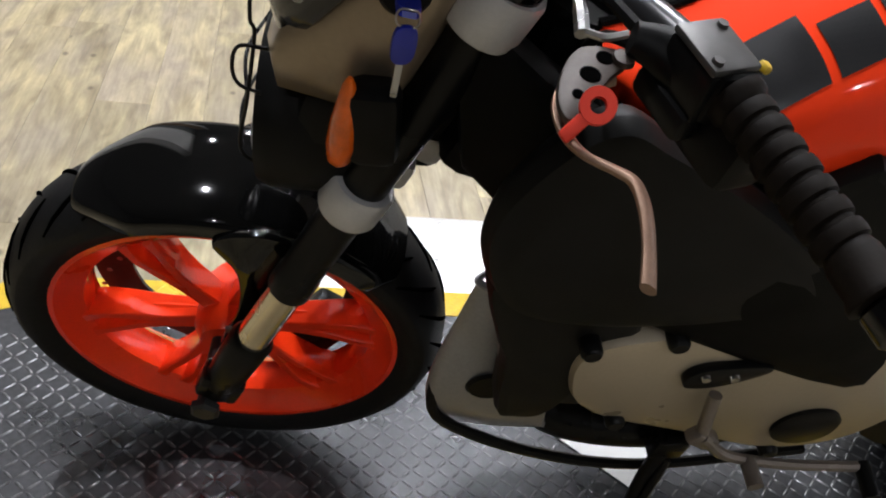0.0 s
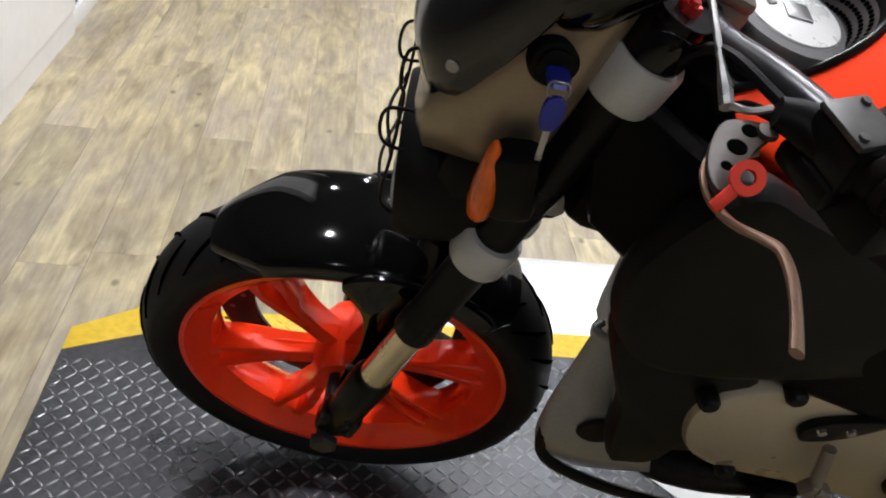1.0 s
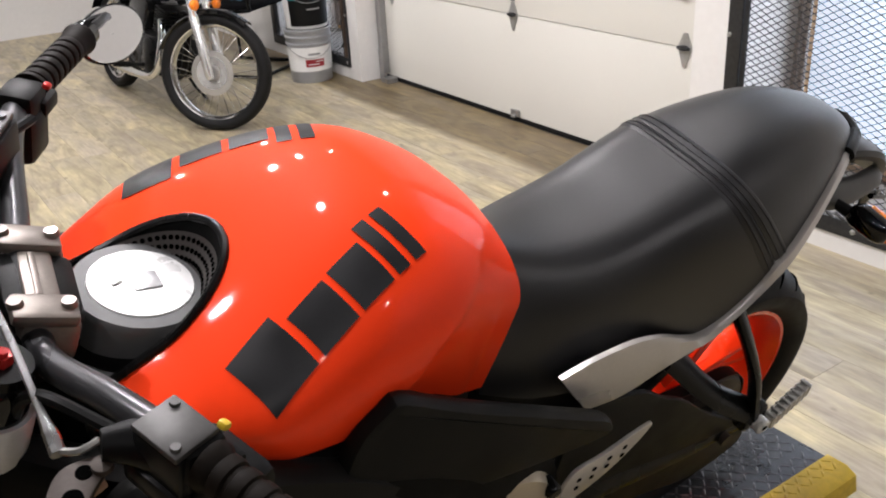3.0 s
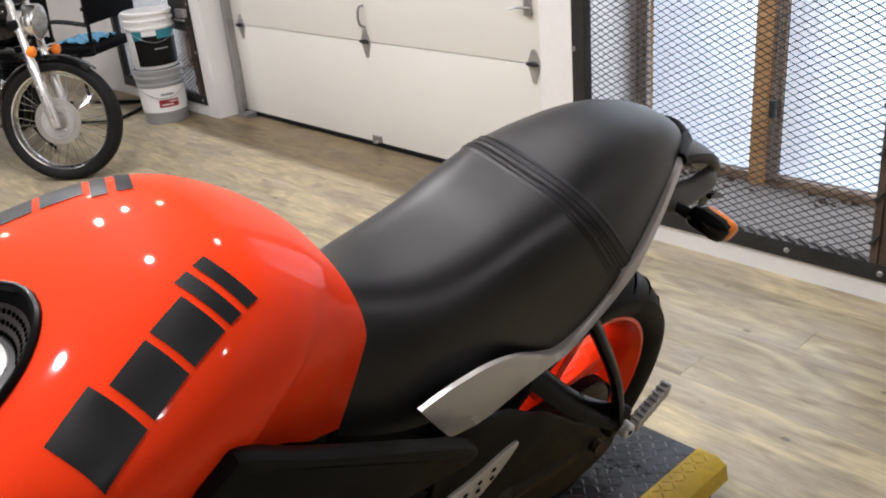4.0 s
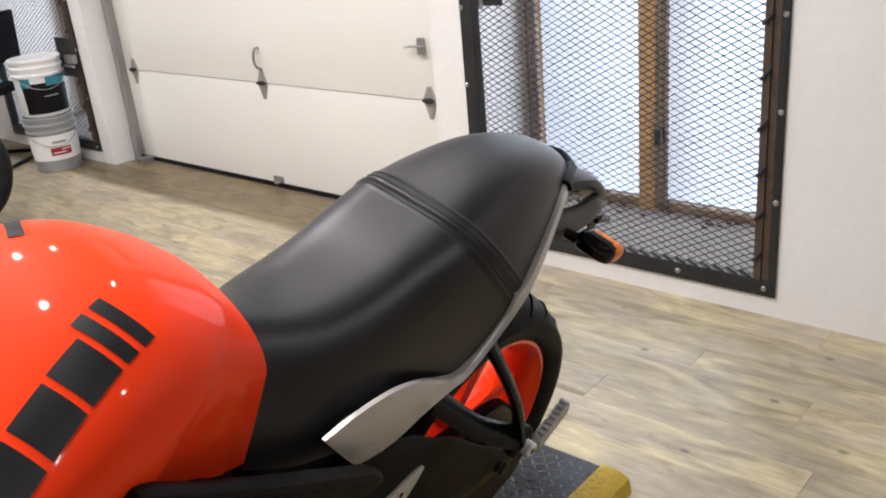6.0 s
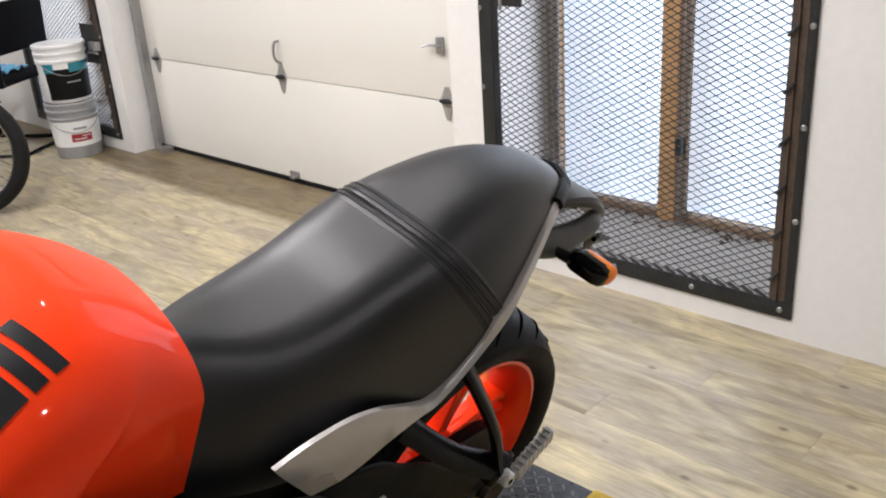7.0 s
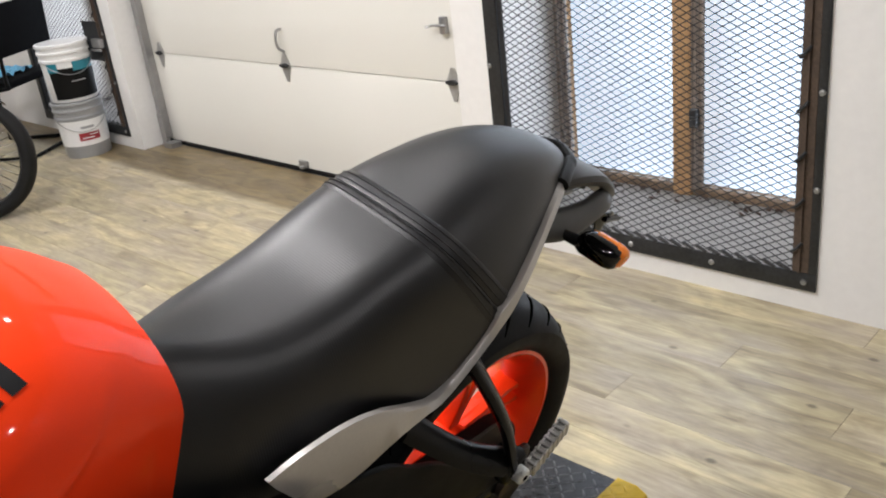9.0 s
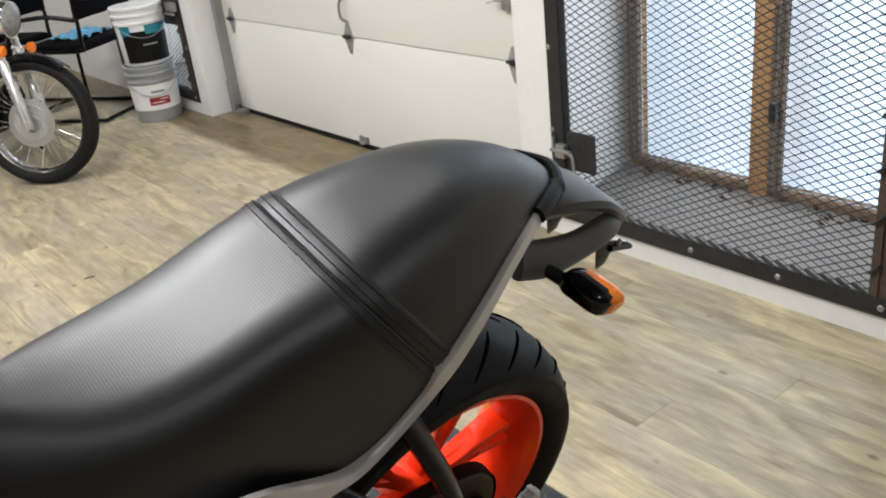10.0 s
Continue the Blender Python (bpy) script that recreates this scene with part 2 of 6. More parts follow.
    wash.inputs["Scale"].default_value, wash.inputs["Detail"].default_value = 1.0, 5
    t.links.new(wash_v.outputs[0], wash.inputs["Vector"])
    wr = t.nodes.new("ShaderNodeMapRange")
    wr.inputs["From Min"].default_value, wr.inputs["From Max"].default_value = 0.42, 0.66
    wr.inputs["To Max"].default_value = 0.65
    t.links.new(wash.outputs["Fac"], wr.inputs["Value"])
    grey = t.nodes.new("ShaderNodeMix")
    grey.data_type = "RGBA"
    t.links.new(wr.outputs[0], grey.inputs[0])
    t.links.new(ramp.outputs["Color"], grey.inputs[6])
    grey.inputs[7].default_value = (0.335, 0.290, 0.238, 1)
    t.links.new(grey.outputs[2], band_mix.inputs[6])
    band_mix.inputs[7].default_value = (0.42, 0.365, 0.285, 1)
    t.links.new(band_mix.outputs[2], out.inputs[0])
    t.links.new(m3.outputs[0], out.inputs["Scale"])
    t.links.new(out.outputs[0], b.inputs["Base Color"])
    bp = t.nodes.new("ShaderNodeBump")
    bp.inputs["Strength"].default_value, bp.inputs["Distance"].default_value = 0.25, 0.0006
    t.links.new(grain.outputs["Fac"], bp.inputs["Height"])
    t.links.new(bp.outputs[0], b.inputs["Normal"])
    return m


ORANGE = material("orange_paint", (1.0, 0.055, 0.008), 0.5, 0, 0.03, 900, 3, 0, 0.35, 0.03, spec=0.05)
ORANGE_WHEEL = material("orange_powder_coat", (0.90, 0.042, 0.004), 0.30, 0, 0.08, 300, 8, 0, 0.6, 0.05, spec=0.2)
DECAL = material("dark_grey_decal", (0.012, 0.012, 0.013), 0.4, 0, 0.2, 400, 20, spec=0.3)
RUBBER = material("tyre_rubber", (0.010, 0.010, 0.0103), 0.6, 0, 0.3, 160, 12, 0.0003, spec=0.16)
BLACK = material("black_plastic", (0.004, 0.004, 0.004), 0.45, 0, 0.2, 250, 10, 0.0002, spec=0.12)
SATIN = material("satin_black_paint", (0.004, 0.004, 0.004), 0.30, 0, 0.2, 200, 8, spec=0.15)
GLOSS = material("gloss_black_paint", (0.003, 0.003, 0.003), 0.06, 0, 0.1, 200, 8, 0, 0.0, 0.02, spec=0.4)
SCREEN = material("dark_grey_screen", (0.009, 0.009, 0.0095), 0.2, 0, 0.1, 200, 8, 0, 0.15, 0.05)
PANEL = material("matt_black_panel", (0.008, 0.008, 0.0076), 0.5, 0, 0.2, 500, 10, 0.0002, spec=0.12)
FRAME = material("matt_black_frame", (0.004, 0.004, 0.0037), 0.55, 0, 0.25, 500, 10, 0.0002, spec=0.06)
SILVER = material("silver_paint", (0.52, 0.52, 0.52), 0.38, 0.25, 0.08, 300, 10)
ALU = material("cast_aluminium", (0.52, 0.51, 0.49), 0.42, 0.85, 0.12, 250, 14, 0.0002)
WARM = material("champagne_casting", (0.44, 0.38, 0.28), 0.36, 0.35, 0.06, 220, 5)
# browner than the casting, and darkened for the shade of bars and gauges
TAN = material("brown_shaded_bracket", (0.27, 0.215, 0.15), 0.30, 0.6, 0.10, 160, 6)
BRONZE = material("bronze_anodised_metal", (0.034, 0.025, 0.020), 0.45, 0.2, 0.25, 250, 20, spec=0.3)
LEVER = material("worn_bronze_lever", (0.25, 0.155, 0.105), 0.42, 0.5, 0.2, 250, 20)
CHROME = material("chrome", (0.75, 0.75, 0.75), 0.1, 1.0, 0.05, 200, 10, 0, 0, 0.02)
STEEL = material("steel", (0.42, 0.42, 0.42), 0.32, 0.9, 0.15, 200, 20)
RED = material("red_anodised", (0.45, 0.018, 0.014), 0.3, 0.3, 0.1, 200, 20)
AMBERDARK = material("dim_amber_lens", (0.80, 0.14, 0.006), 0.16, 0, 0.25, 90, 30, 0.0012)
AMBER = material("amber_lens", (0.95, 0.24, 0.015), 0.2, 0, 0.12, 90, 30, 0.0008)
BLUE = material("blue_plastic", (0.012, 0.022, 0.30), 0.35, 0, 0.15, 200, 20)
YELLOW = material("yellow_paint", (0.62, 0.42, 0.02), 0.45, 0, 0.22, 60, 7, 0.0006)
DECK = material("dark_steel_deck", (0.070, 0.072, 0.077), 0.32, 0.7, 0.3, 90, 6, 0.0002)
# worn lug tops, made paler still to put their highlights into the colour
LUG = material("worn_lit_steel_lug", (0.15, 0.152, 0.158), 0.33, 0.8, 0.35, 90, 6)
TREAD = material("bright_aluminium_plate", (0.80, 0.80, 0.79), 0.35, 0.5, 0.1, 120, 6)
# for walls out of view, kept dark so that black surfaces reflect little
BACKWALL = material("dark_unseen_wall", (0.11, 0.109, 0.106), 0.7, 0, 0.06, 30, 2)
WALL = material("white_wall_paint", (0.74, 0.73, 0.71), 0.6, 0, 0.04, 30, 2, 0.0005)
DOORPAINT = material("cream_door_paint", (0.66, 0.645, 0.59), 0.45, 0, 0.03, 200, 2, 0.0003)
CEIL = material("ceiling_paint", (0.10, 0.10, 0.10), 0.8, 0, 0.05, 20, 2)
IRON = material("dark_iron", (0.035, 0.036, 0.038), 0.5, 0.5, 0.35, 90, 9, 0.0006)
MESH = material("expanded_steel", (0.018, 0.017, 0.016), 0.6, 0.1, 0.35, 70, 9)
BROWN = material("brown_window_wood", (0.50, 0.29, 0.13), 0.55, 0, 0.3, 60, 8, 0.0006)
RUSTY = material("rusty_iron", (0.070, 0.047, 0.032), 0.7, 0.1, 0.5, 120, 14, 0.0008)
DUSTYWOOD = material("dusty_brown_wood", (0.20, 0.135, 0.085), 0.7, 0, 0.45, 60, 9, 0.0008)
SASHMETAL = material("grey_window_metal", (0.33, 0.27, 0.23), 0.45, 0.5, 0.3, 80, 12)
BOLT = material("dull_zinc_bolt", (0.30, 0.30, 0.29), 0.4, 0.6, 0.2, 200, 60)
CONCRETE = material("concrete_sill", (0.20, 0.19, 0.178), 0.8, 0, 0.2, 50, 6, 0.001)
PAPER = material("white_sheet", (0.85, 0.85, 0.84), 0.6, 0, 0.03, 40, 5)
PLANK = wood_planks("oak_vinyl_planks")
HINGE = material("galvanised_hinge", (0.42, 0.42, 0.41), 0.45, 0.6, 0.2, 120, 30)
GALV = material("galvanised_steel", (0.36, 0.36, 0.36), 0.4, 0.8, 0.15, 120, 20)
WHITE = material("white_plastic", (0.75, 0.75, 0.74), 0.4, 0, 0.05, 60, 6)
GREYPL = material("grey_plastic", (0.28, 0.285, 0.29), 0.45, 0, 0.08, 60, 6)
LEATHER = material("black_vinyl", (0.008, 0.008, 0.009), 0.42, 0, 0.2, 420, 7, 0.0004)
GOLDEN = material("polished_slider", (0.62, 0.54, 0.38), 0.2, 0.9, 0.08, 200, 30)
CAPMAT = material("brushed_cap", (0.80, 0.80, 0.79), 0.3, 0.4, 0.05, 300, 20)
SEATMAT = material("ribbed_seat_vinyl", (0.003, 0.003, 0.0034), 0.40, 0, 0.15, 300, 6, rough_var=0.03, spec=0.72)
ribs(SEATMAT, 95.0, 0.00018)
TRIM = material("pale_silver_trim", (0.54, 0.515, 0.49), 0.34, 0.35, 0.06, 200, 8)
BELLY = material("grey_belly_paint", (0.30, 0.30, 0.30), 0.4, 0.3, 0.12, 200, 8)
DIAL = material("dark_dial", (0.004, 0.004, 0.0045), 0.5, spec=0.1)
GAUGE = material("pale_dial", (0.075, 0.078, 0.082), 0.45, spec=0.1)
GRIP = material("grip_rubber", (0.007, 0.005, 0.0035), 0.6, 0, 0.3, 300, 40, 0.0003, spec=0.10)
LID = material("worn_grey_lid", (0.045, 0.043, 0.041), 0.42, 0.3, 0.4, 90, 40)
REDPL = material("red_plastic", (0.72, 0.05, 0.025), 0.5, 0, 0.1, spec=0.25)
MIRROR = material("mirror", (0.9, 0.9, 0.9), 0.02, 1.0, 0.0, 10, 1, 0, 0, 0.0)
REDDARK = material("dark_red_lens", (0.12, 0.006, 0.005), 0.15)
GREYBLACK = material("dark_grey_plastic", (0.045, 0.044, 0.043), 0.45)
WARMALU = material("warm_cast_aluminium", (0.19, 0.165, 0.145), 0.38, 0.5, 0.12, 250, 14, 0.0002)
GREYBAR = material("grey_bar_paint", (0.055, 0.055, 0.058), 0.32, 0.6)
GREYWALL = material("dark_grey_wall", (0.10, 0.10, 0.10), 0.7, 0, 0.1, 30, 3)
BROWNBOARD = material("brown_board", (0.20, 0.13, 0.07), 0.6, 0, 0.25, 40, 5)
SCRAP = material("scrap", (0.05, 0.025, 0.015), 0.8)
COLLAR = material("dark_grey_collar", (0.09, 0.09, 0.09), 0.5)
IRONGREY = material("dark_grille", (0.10, 0.09, 0.085), 0.4, 0.6)
SMOKE = glass("clear_lens", (0.95, 0.95, 0.95), 0.02)

# ---- the room ----
WX, DX = 3.03, 3.21
part("floor_base", span(-4.5, 3.64, -4, 8.6, -0.25, -0.006), CONCRETE).name = "floor"
floor = bpy.data.objects["floor"]
tagged(floor, "pale grey-brown oak vinyl plank floor, scuffed", "floor", kind="structure")


def setting(name, bm, mat, label, category):
    return tagged(part(name, bm, mat), label, category, kind="structure")


# east wall with the garage door and two caged windows
DY0, DY1, DTOP = 2.455, 5.096, 2.15
W1, W2 = (1.10, 2.26, 0.09, 2.72), (5.26, 6.34, 0.09, 2.72)
TH, SPLAY = 0.62, 0.12


def upright(outline, z0, z1):
    """A prism on an outline in x, y between two heights."""
    return loft([[V(x, y, z) for x, y in outline] for z in (z0, z1)])


wall = [span(WX, WX + TH, -4, W1[0], 0, 3.2), span(WX, WX + TH, W1[0], W1[1], 0, W1[2]), span(WX, WX + TH, W1[0], W1[1], W1[3], 3.2),
        upright([(WX, W1[1]), (WX, DY0), (WX + TH, DY0), (WX + TH, W1[1] + SPLAY), (WX + 0.505, W1[1] + SPLAY)], 0, 3.2), span(WX, WX + TH, DY0, DY1, DTOP, 3.2), span(WX, WX + TH, DY1, W2[0], 0, 3.2),
        span(WX, WX + TH, W2[0], W2[1], 0, W2[2]), span(WX, WX + TH, W2[0], W2[1], W2[3], 3.2), span(WX, WX + TH, W2[1], 8.6, 0, 3.2)]
setting("wall_east", join(*wall), WALL, "white painted wall with a garage door and caged windows", "wall")
setting("wall_north", span(-4.5, WX + TH, 8.6, 8.8, 0, 3.2), WALL, "plain white painted wall", "wall")
# unseen closing walls, darkened to keep the bike's black parts black
setting("wall_south", span(-4.5, WX + TH, -4.2, -4, 0, 3.2), BACKWALL, "plain unseen wall, kept dark to hold reflections down", "wall")
setting("wall_far_west", span(-4.7, -4.5, -4.2, 8.8, 0, 3.2), BACKWALL, "plain unseen wall, kept dark to hold reflections down", "wall")
setting("wall_west", join(span(-1.0, -0.86, 2.45, 3.38, 0, 3.2), span(-0.86, -0.85, 2.45, 3.375, 0.09, 3.2)), WALL, "white partition wall that ends at a doorway", "wall")
setting("ceiling", span(-4.7, WX + TH, -4.2, 8.8, 3.2, 3.4), CEIL, "plain dark ceiling", "ceiling")

# unseen ceiling lamps: first five follow the tank's highlights, the rest are added fill
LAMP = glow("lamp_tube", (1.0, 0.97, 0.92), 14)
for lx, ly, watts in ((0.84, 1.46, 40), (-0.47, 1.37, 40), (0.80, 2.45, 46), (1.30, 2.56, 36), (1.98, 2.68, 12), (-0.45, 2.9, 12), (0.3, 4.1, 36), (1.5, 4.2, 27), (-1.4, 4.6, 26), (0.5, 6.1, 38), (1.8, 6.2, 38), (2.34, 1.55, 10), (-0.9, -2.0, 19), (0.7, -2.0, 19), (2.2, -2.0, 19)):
    cl = thing("unseen_lamp", pose(lx, ly, 3.2), "unseen white round ceiling lamp with a lit diffuser, some added as fill", "ceiling lamp", "ceiling lamps")
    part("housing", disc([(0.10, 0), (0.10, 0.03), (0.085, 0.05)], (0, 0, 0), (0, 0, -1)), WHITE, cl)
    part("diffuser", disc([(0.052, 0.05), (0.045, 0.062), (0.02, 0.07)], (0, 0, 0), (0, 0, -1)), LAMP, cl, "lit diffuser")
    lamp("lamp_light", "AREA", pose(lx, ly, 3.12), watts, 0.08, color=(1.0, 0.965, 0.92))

# sectional garage door
door = thing("garage_door", pose(DX, 0, 0), "cream sectional steel garage door, closed", "garage door", kind="structure")
SECT = 0.535
for i in range(4):
    z0 = 0.022 + i * SECT
    prof = [(0, z0), (0, z0 + SECT - 0.012), (0.006, z0 + SECT - 0.004), (0.04, z0 + SECT - 0.004), (0.04, z0)]
    part("section", moved(plate([(x, z) for x, z in prof], DY1 - DY0 - 0.02), pose(0, (DY0 + DY1) / 2, 0)), DOORPAINT, door)
part("bottom_seal", span(-0.004, 0.045, DY0 + 0.01, DY1 - 0.01, 0, 0.024, 0.004), RUBBER, door, "black rubber bottom seal")


def hinge(y, z):
    k = plate([(-0.034, 0.008), (-0.010, 0.060), (0.010, 0.060), (0.034, 0.008), (0.034, -0.008), (0.008, -0.082), (-0.008, -0.082), (-0.034, -0.008)], 0.004, pose(-0.004, y, z, 0, 0, 90))
    k2 = moved(rod((-0.016, -0.03, 0), (-0.016, 0.03, 0), 0.007, 10), pose(0, y, z))
    k3 = box(0.022, 0.032, 0.02, (-0.012, y, z), bevel=0.003)
    leaf = part("hinge", k, HINGE, door, "galvanised door hinge")
    part("hinge_pin", join(k2, k3), IRON, leaf, "dark hinge pin")


for i in range(1, 4):
    for y in (2.645, 3.772, 4.955):
        hinge(y, 0.022 + i * SECT)
HY = 3.765
part("pull_handle", tube([(-0.004, HY, 0.735), (-0.03, HY, 0.73), (-0.042, HY, 0.69), (-0.036, HY, 0.65), (-0.012, HY, 0.63), (-0.004, HY, 0.625)], 0.007, 8, 24), GALV, door, "grey bent door handle")
part("bottom_bracket", join(box(0.012, 0.07, 0.035, (-0.008, HY, 0.045), bevel=0.003), box(0.03, 0.03, 0.012, (-0.015, HY, 0.03), bevel=0.002)), GALV, door, "galvanised lift bracket")
part("slide_bolt", join(box(0.02, 0.035, 0.07, (-0.012, 2.66, 0.79), bevel=0.004), rod((-0.026, 2.63, 0.79), (-0.026, 2.72, 0.79), 0.006, 10), rod((-0.026, 2.71, 0.79), (-0.045, 2.735, 0.785), 0.005, 8)), GALV, door, "galvanised slide bolt")
track = []
for y in (DY1 - 0.05, DY0 + 0.03):
    track.append(moved(join(span(-0.055, -0.003, y - 0.003, y + 0.003, 0.04, 2.2), span(-0.058, -0.052, y - 0.02, y + 0.02, 0.04, 2.2)), pose(DX, 0, 0)))
tr = thing("door_track", pose(0, 0, 0), "galvanised steel door tracks at both jambs", "track", kind="structure")
for t_ in track:
    part("rail", t_, GALV, tr)
part("foot_bracket", join(span(DX - 0.075, DX - 0.07, DY1 - 0.10, DY1 - 0.05, 0.0, 0.20), span(DX - 0.09, DX - 0.02, DY1 - 0.17, DY1 - 0.09, 0.0, 0.03)), GALV, tr, "galvanised foot bracket")


# caged windows: iron frame with expanded metal in front of a deep recess
def diamond_mesh(w, h, px, pz, r):
    """A flat expanded-metal sheet in y and z, strands of real thickness."""
    bm = bmesh.new()

    def strand(a, b):
        d = (b - a).normalized()
        s = V(0, -d.z, d.y) * r
        n = V(r * 0.9, 0, 0)
        q = [bm.verts.new(p) for p in (a + s, a - n, a - s, b + s, b - n, b - s)]
        bm.faces.new((q[0], q[1], q[4], q[3]))
        bm.faces.new((q[1], q[2], q[5], q[4]))
        bm.faces.new((q[2], q[0], q[3], q[5]))
    ny, nz = int(w / px), int(h / pz)
    px, pz = w / ny, h / nz
    for i in range(ny):
        for j in range(nz):
            y, z = i * px, j * pz
            mid = V(0, y + px / 2, z + pz / 2)
            for c in (V(0, y, z), V(0, y + px, z), V(0, y, z + pz), V(0, y + px, z + pz)):
                strand(c, mid)
    return bm


PANE = glass("window_pane", (0.97, 0.985, 1.0), 0.0)


def caged_window(name, y0, y1, z0, z1, label, latch, splay=0.0):
    w = thing(name, pose(0, 0, 0), label, "window", kind="structure")
    fx0, fx1 = WX - 0.010, WX - 0.002
    part("frame_rail", span(fx0, fx1, y0 - 0.045, y1 + 0.030, z0 - 0.018, z0 + 0.040, 0.002), IRON, w, "dark iron flat bar")
    part("frame_rail", span(fx0, fx1, y0 - 0.045, y1 + 0.030, z1 - 0.04, z1 + 0.03, 0.002), IRON, w, "dark iron flat bar")
    part("frame_stile", span(fx0, fx1, y0 - 0.045, y0 - 0.020, z0 + 0.041, z1 - 0.041, 0.002), IRON, w, "dark iron flat bar")
    part("frame_stile", span(fx0, fx1, y1 - 0.030, y1 + 0.030, z0 + 0.041, z1 - 0.041, 0.002), IRON, w, "dark iron flat bar")
    # rusty angle behind the near stile, tied to the mesh with bent wire clips
    angle = part("inner_angle", join(span(fx0 + 0.001, fx1, y0 - 0.0195, y0 + 0.004, z0 + 0.041, z1 - 0.042), span(fx0 - 0.006, fx1, y0 + 0.0045, y0 + 0.012, z0 + 0.041, z1 - 0.042), span(fx0 + 0.001, fx1, y0 + 0.0125, y0 + 0.030, z0 + 0.041, z1 - 0.042)), RUSTY, w, "rusty brown angle iron")
    zz = z0 + 0.12
    while zz < z1 - 0.1:
        part("mesh_clip", tube([(fx0 - 0.003, y0 + 0.034, zz - 0.014), (fx0 - 0.009, y0 + 0.022, zz - 0.004), (fx0 - 0.010, y0 + 0.012, zz + 0.006), (fx0 - 0.004, y0 + 0.002, zz + 0.020)], 0.0052, 6, 8), IRON, angle, "dark bent clip")
        zz += 0.105 + 0.07 * ((zz * 7.3) % 1.0)
    part("inner_angle", join(span(WX + 0.0, WX + 0.035, y1 - 0.006, y1, z0 + 0.05, z1 - 0.05), span(WX + 0.0, WX + 0.006, y1 - 0.05, y1 - 0.03, z0 + 0.05, z1 - 0.05)), IRON, w, "dark iron angle")
    mesh = moved(diamond_mesh(y1 - y0 + 0.004, z1 - z0 - 0.04, 0.046, 0.0240, 0.0018), pose(WX + 0.012, y0, z0 + 0.02))
    part("steel_mesh", mesh, MESH, w, "dark expanded steel mesh", 60)
    # cut edge of the sheet, curled over the bottom rail
    n = int((y1 - y0 - 0.05) / 0.046)
    pts, faces = [], []
    for i in range(n):
        yy = y0 + 0.035 + i * 0.046
        k = len(pts)
        r = rod((WX - 0.012, yy, z0 + 0.042), (WX - 0.012, yy + 0.040, z0 + 0.062), 0.0055, 6)
        r.verts.index_update()
        pts += [v.co.copy() for v in r.verts]
        faces += [tuple(k + v.index for v in f.verts) for f in r.faces]
        r.free()
    me = bpy.data.meshes.new("mesh_edge")
    me.from_pydata([tuple(q) for q in pts], [], faces)
    me.materials.append(MESH)
    lip = new("mesh_edge", me)
    lip.parent = w
    tagged(lip, "twisted cut edge of the steel mesh")

    def bolt(yy, zz):
        part("bolt", disc([(0.0098, 0), (0.0098, 0.003), (0.0065, 0.006)], (fx0, yy, zz), (fx0 - 1, yy, zz), 12), BOLT, w, "bright bolt head")
    for i in range(4):
        bolt(y0 - 0.008 + 0.304 * i, z0 + 0.010)
    for i in range(1, 9):
        zz = z0 + 0.022 + i * 0.29
        if zz < z1:
            bolt(y0 - 0.033, zz)
            bolt(y1 + 0.020, zz)
    # the sash at the back of the recess
    bx = WX + 0.50
    ye = y1 + splay
    mid = y0 + 0.682
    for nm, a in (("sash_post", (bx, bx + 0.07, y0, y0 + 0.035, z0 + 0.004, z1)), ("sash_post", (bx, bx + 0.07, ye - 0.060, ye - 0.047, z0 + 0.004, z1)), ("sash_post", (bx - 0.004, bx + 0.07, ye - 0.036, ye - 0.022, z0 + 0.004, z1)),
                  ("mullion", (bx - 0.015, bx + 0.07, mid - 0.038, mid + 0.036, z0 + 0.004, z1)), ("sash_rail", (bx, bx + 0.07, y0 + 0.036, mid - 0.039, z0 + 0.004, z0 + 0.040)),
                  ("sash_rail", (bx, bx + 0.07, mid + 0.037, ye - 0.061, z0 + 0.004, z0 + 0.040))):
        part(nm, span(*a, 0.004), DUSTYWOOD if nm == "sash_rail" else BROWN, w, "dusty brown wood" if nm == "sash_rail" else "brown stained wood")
    # metal channels beside the wood
    for yc in (mid - 0.054, mid - 0.080, ye - 0.0415, ye - 0.073):
        part("metal_channel", join(span(bx - 0.012, bx - 0.004, yc - 0.011, yc + 0.011, z0 + 0.042, z1), span(bx - 0.018, bx - 0.0125, yc - 0.011, yc - 0.006, z0 + 0.042, z1), span(bx - 0.018, bx - 0.0125, yc + 0.006, yc + 0.011, z0 + 0.042, z1)), SASHMETAL, w, "grey metal window channel")
    part("sash_latch", box(0.03, 0.030, 0.07, (bx - 0.030, mid - 0.062, z0 + 0.33), bevel=0.006), IRON, w, "dark window catch")
    for a, b in ((y0 + 0.036, mid - 0.039), (mid + 0.037, ye - 0.061)):
        p = part("pane", span(bx + 0.03, bx + 0.036, a, b, z0 + 0.041, z1), PANE, w, "bright glass pane")
        p.visible_shadow = False
    sill = [(WX + 0.05, y0 + 0.002), (WX + 0.05, y1 - 0.002 + splay * 0.1), (bx - 0.002, ye - 0.004), (bx - 0.002, y0 + 0.002)]
    part("sill", upright(sill, z0 + 0.001, z0 + 0.012), CONCRETE, w, "dusty concrete sill with crumbs")
    rnd = random.Random(5)
    crumbs = bmesh.new()
    for i in range(46):
        cx, cy, r = bx - abs(rnd.gauss(0, 0.05)) - 0.01, y0 + 0.05 + rnd.random() * (ye - y0 - 0.12), rnd.uniform(0.004, 0.012)
        c = bmesh.new()
        bmesh.ops.create_icosphere(c, subdivisions=1, radius=r)
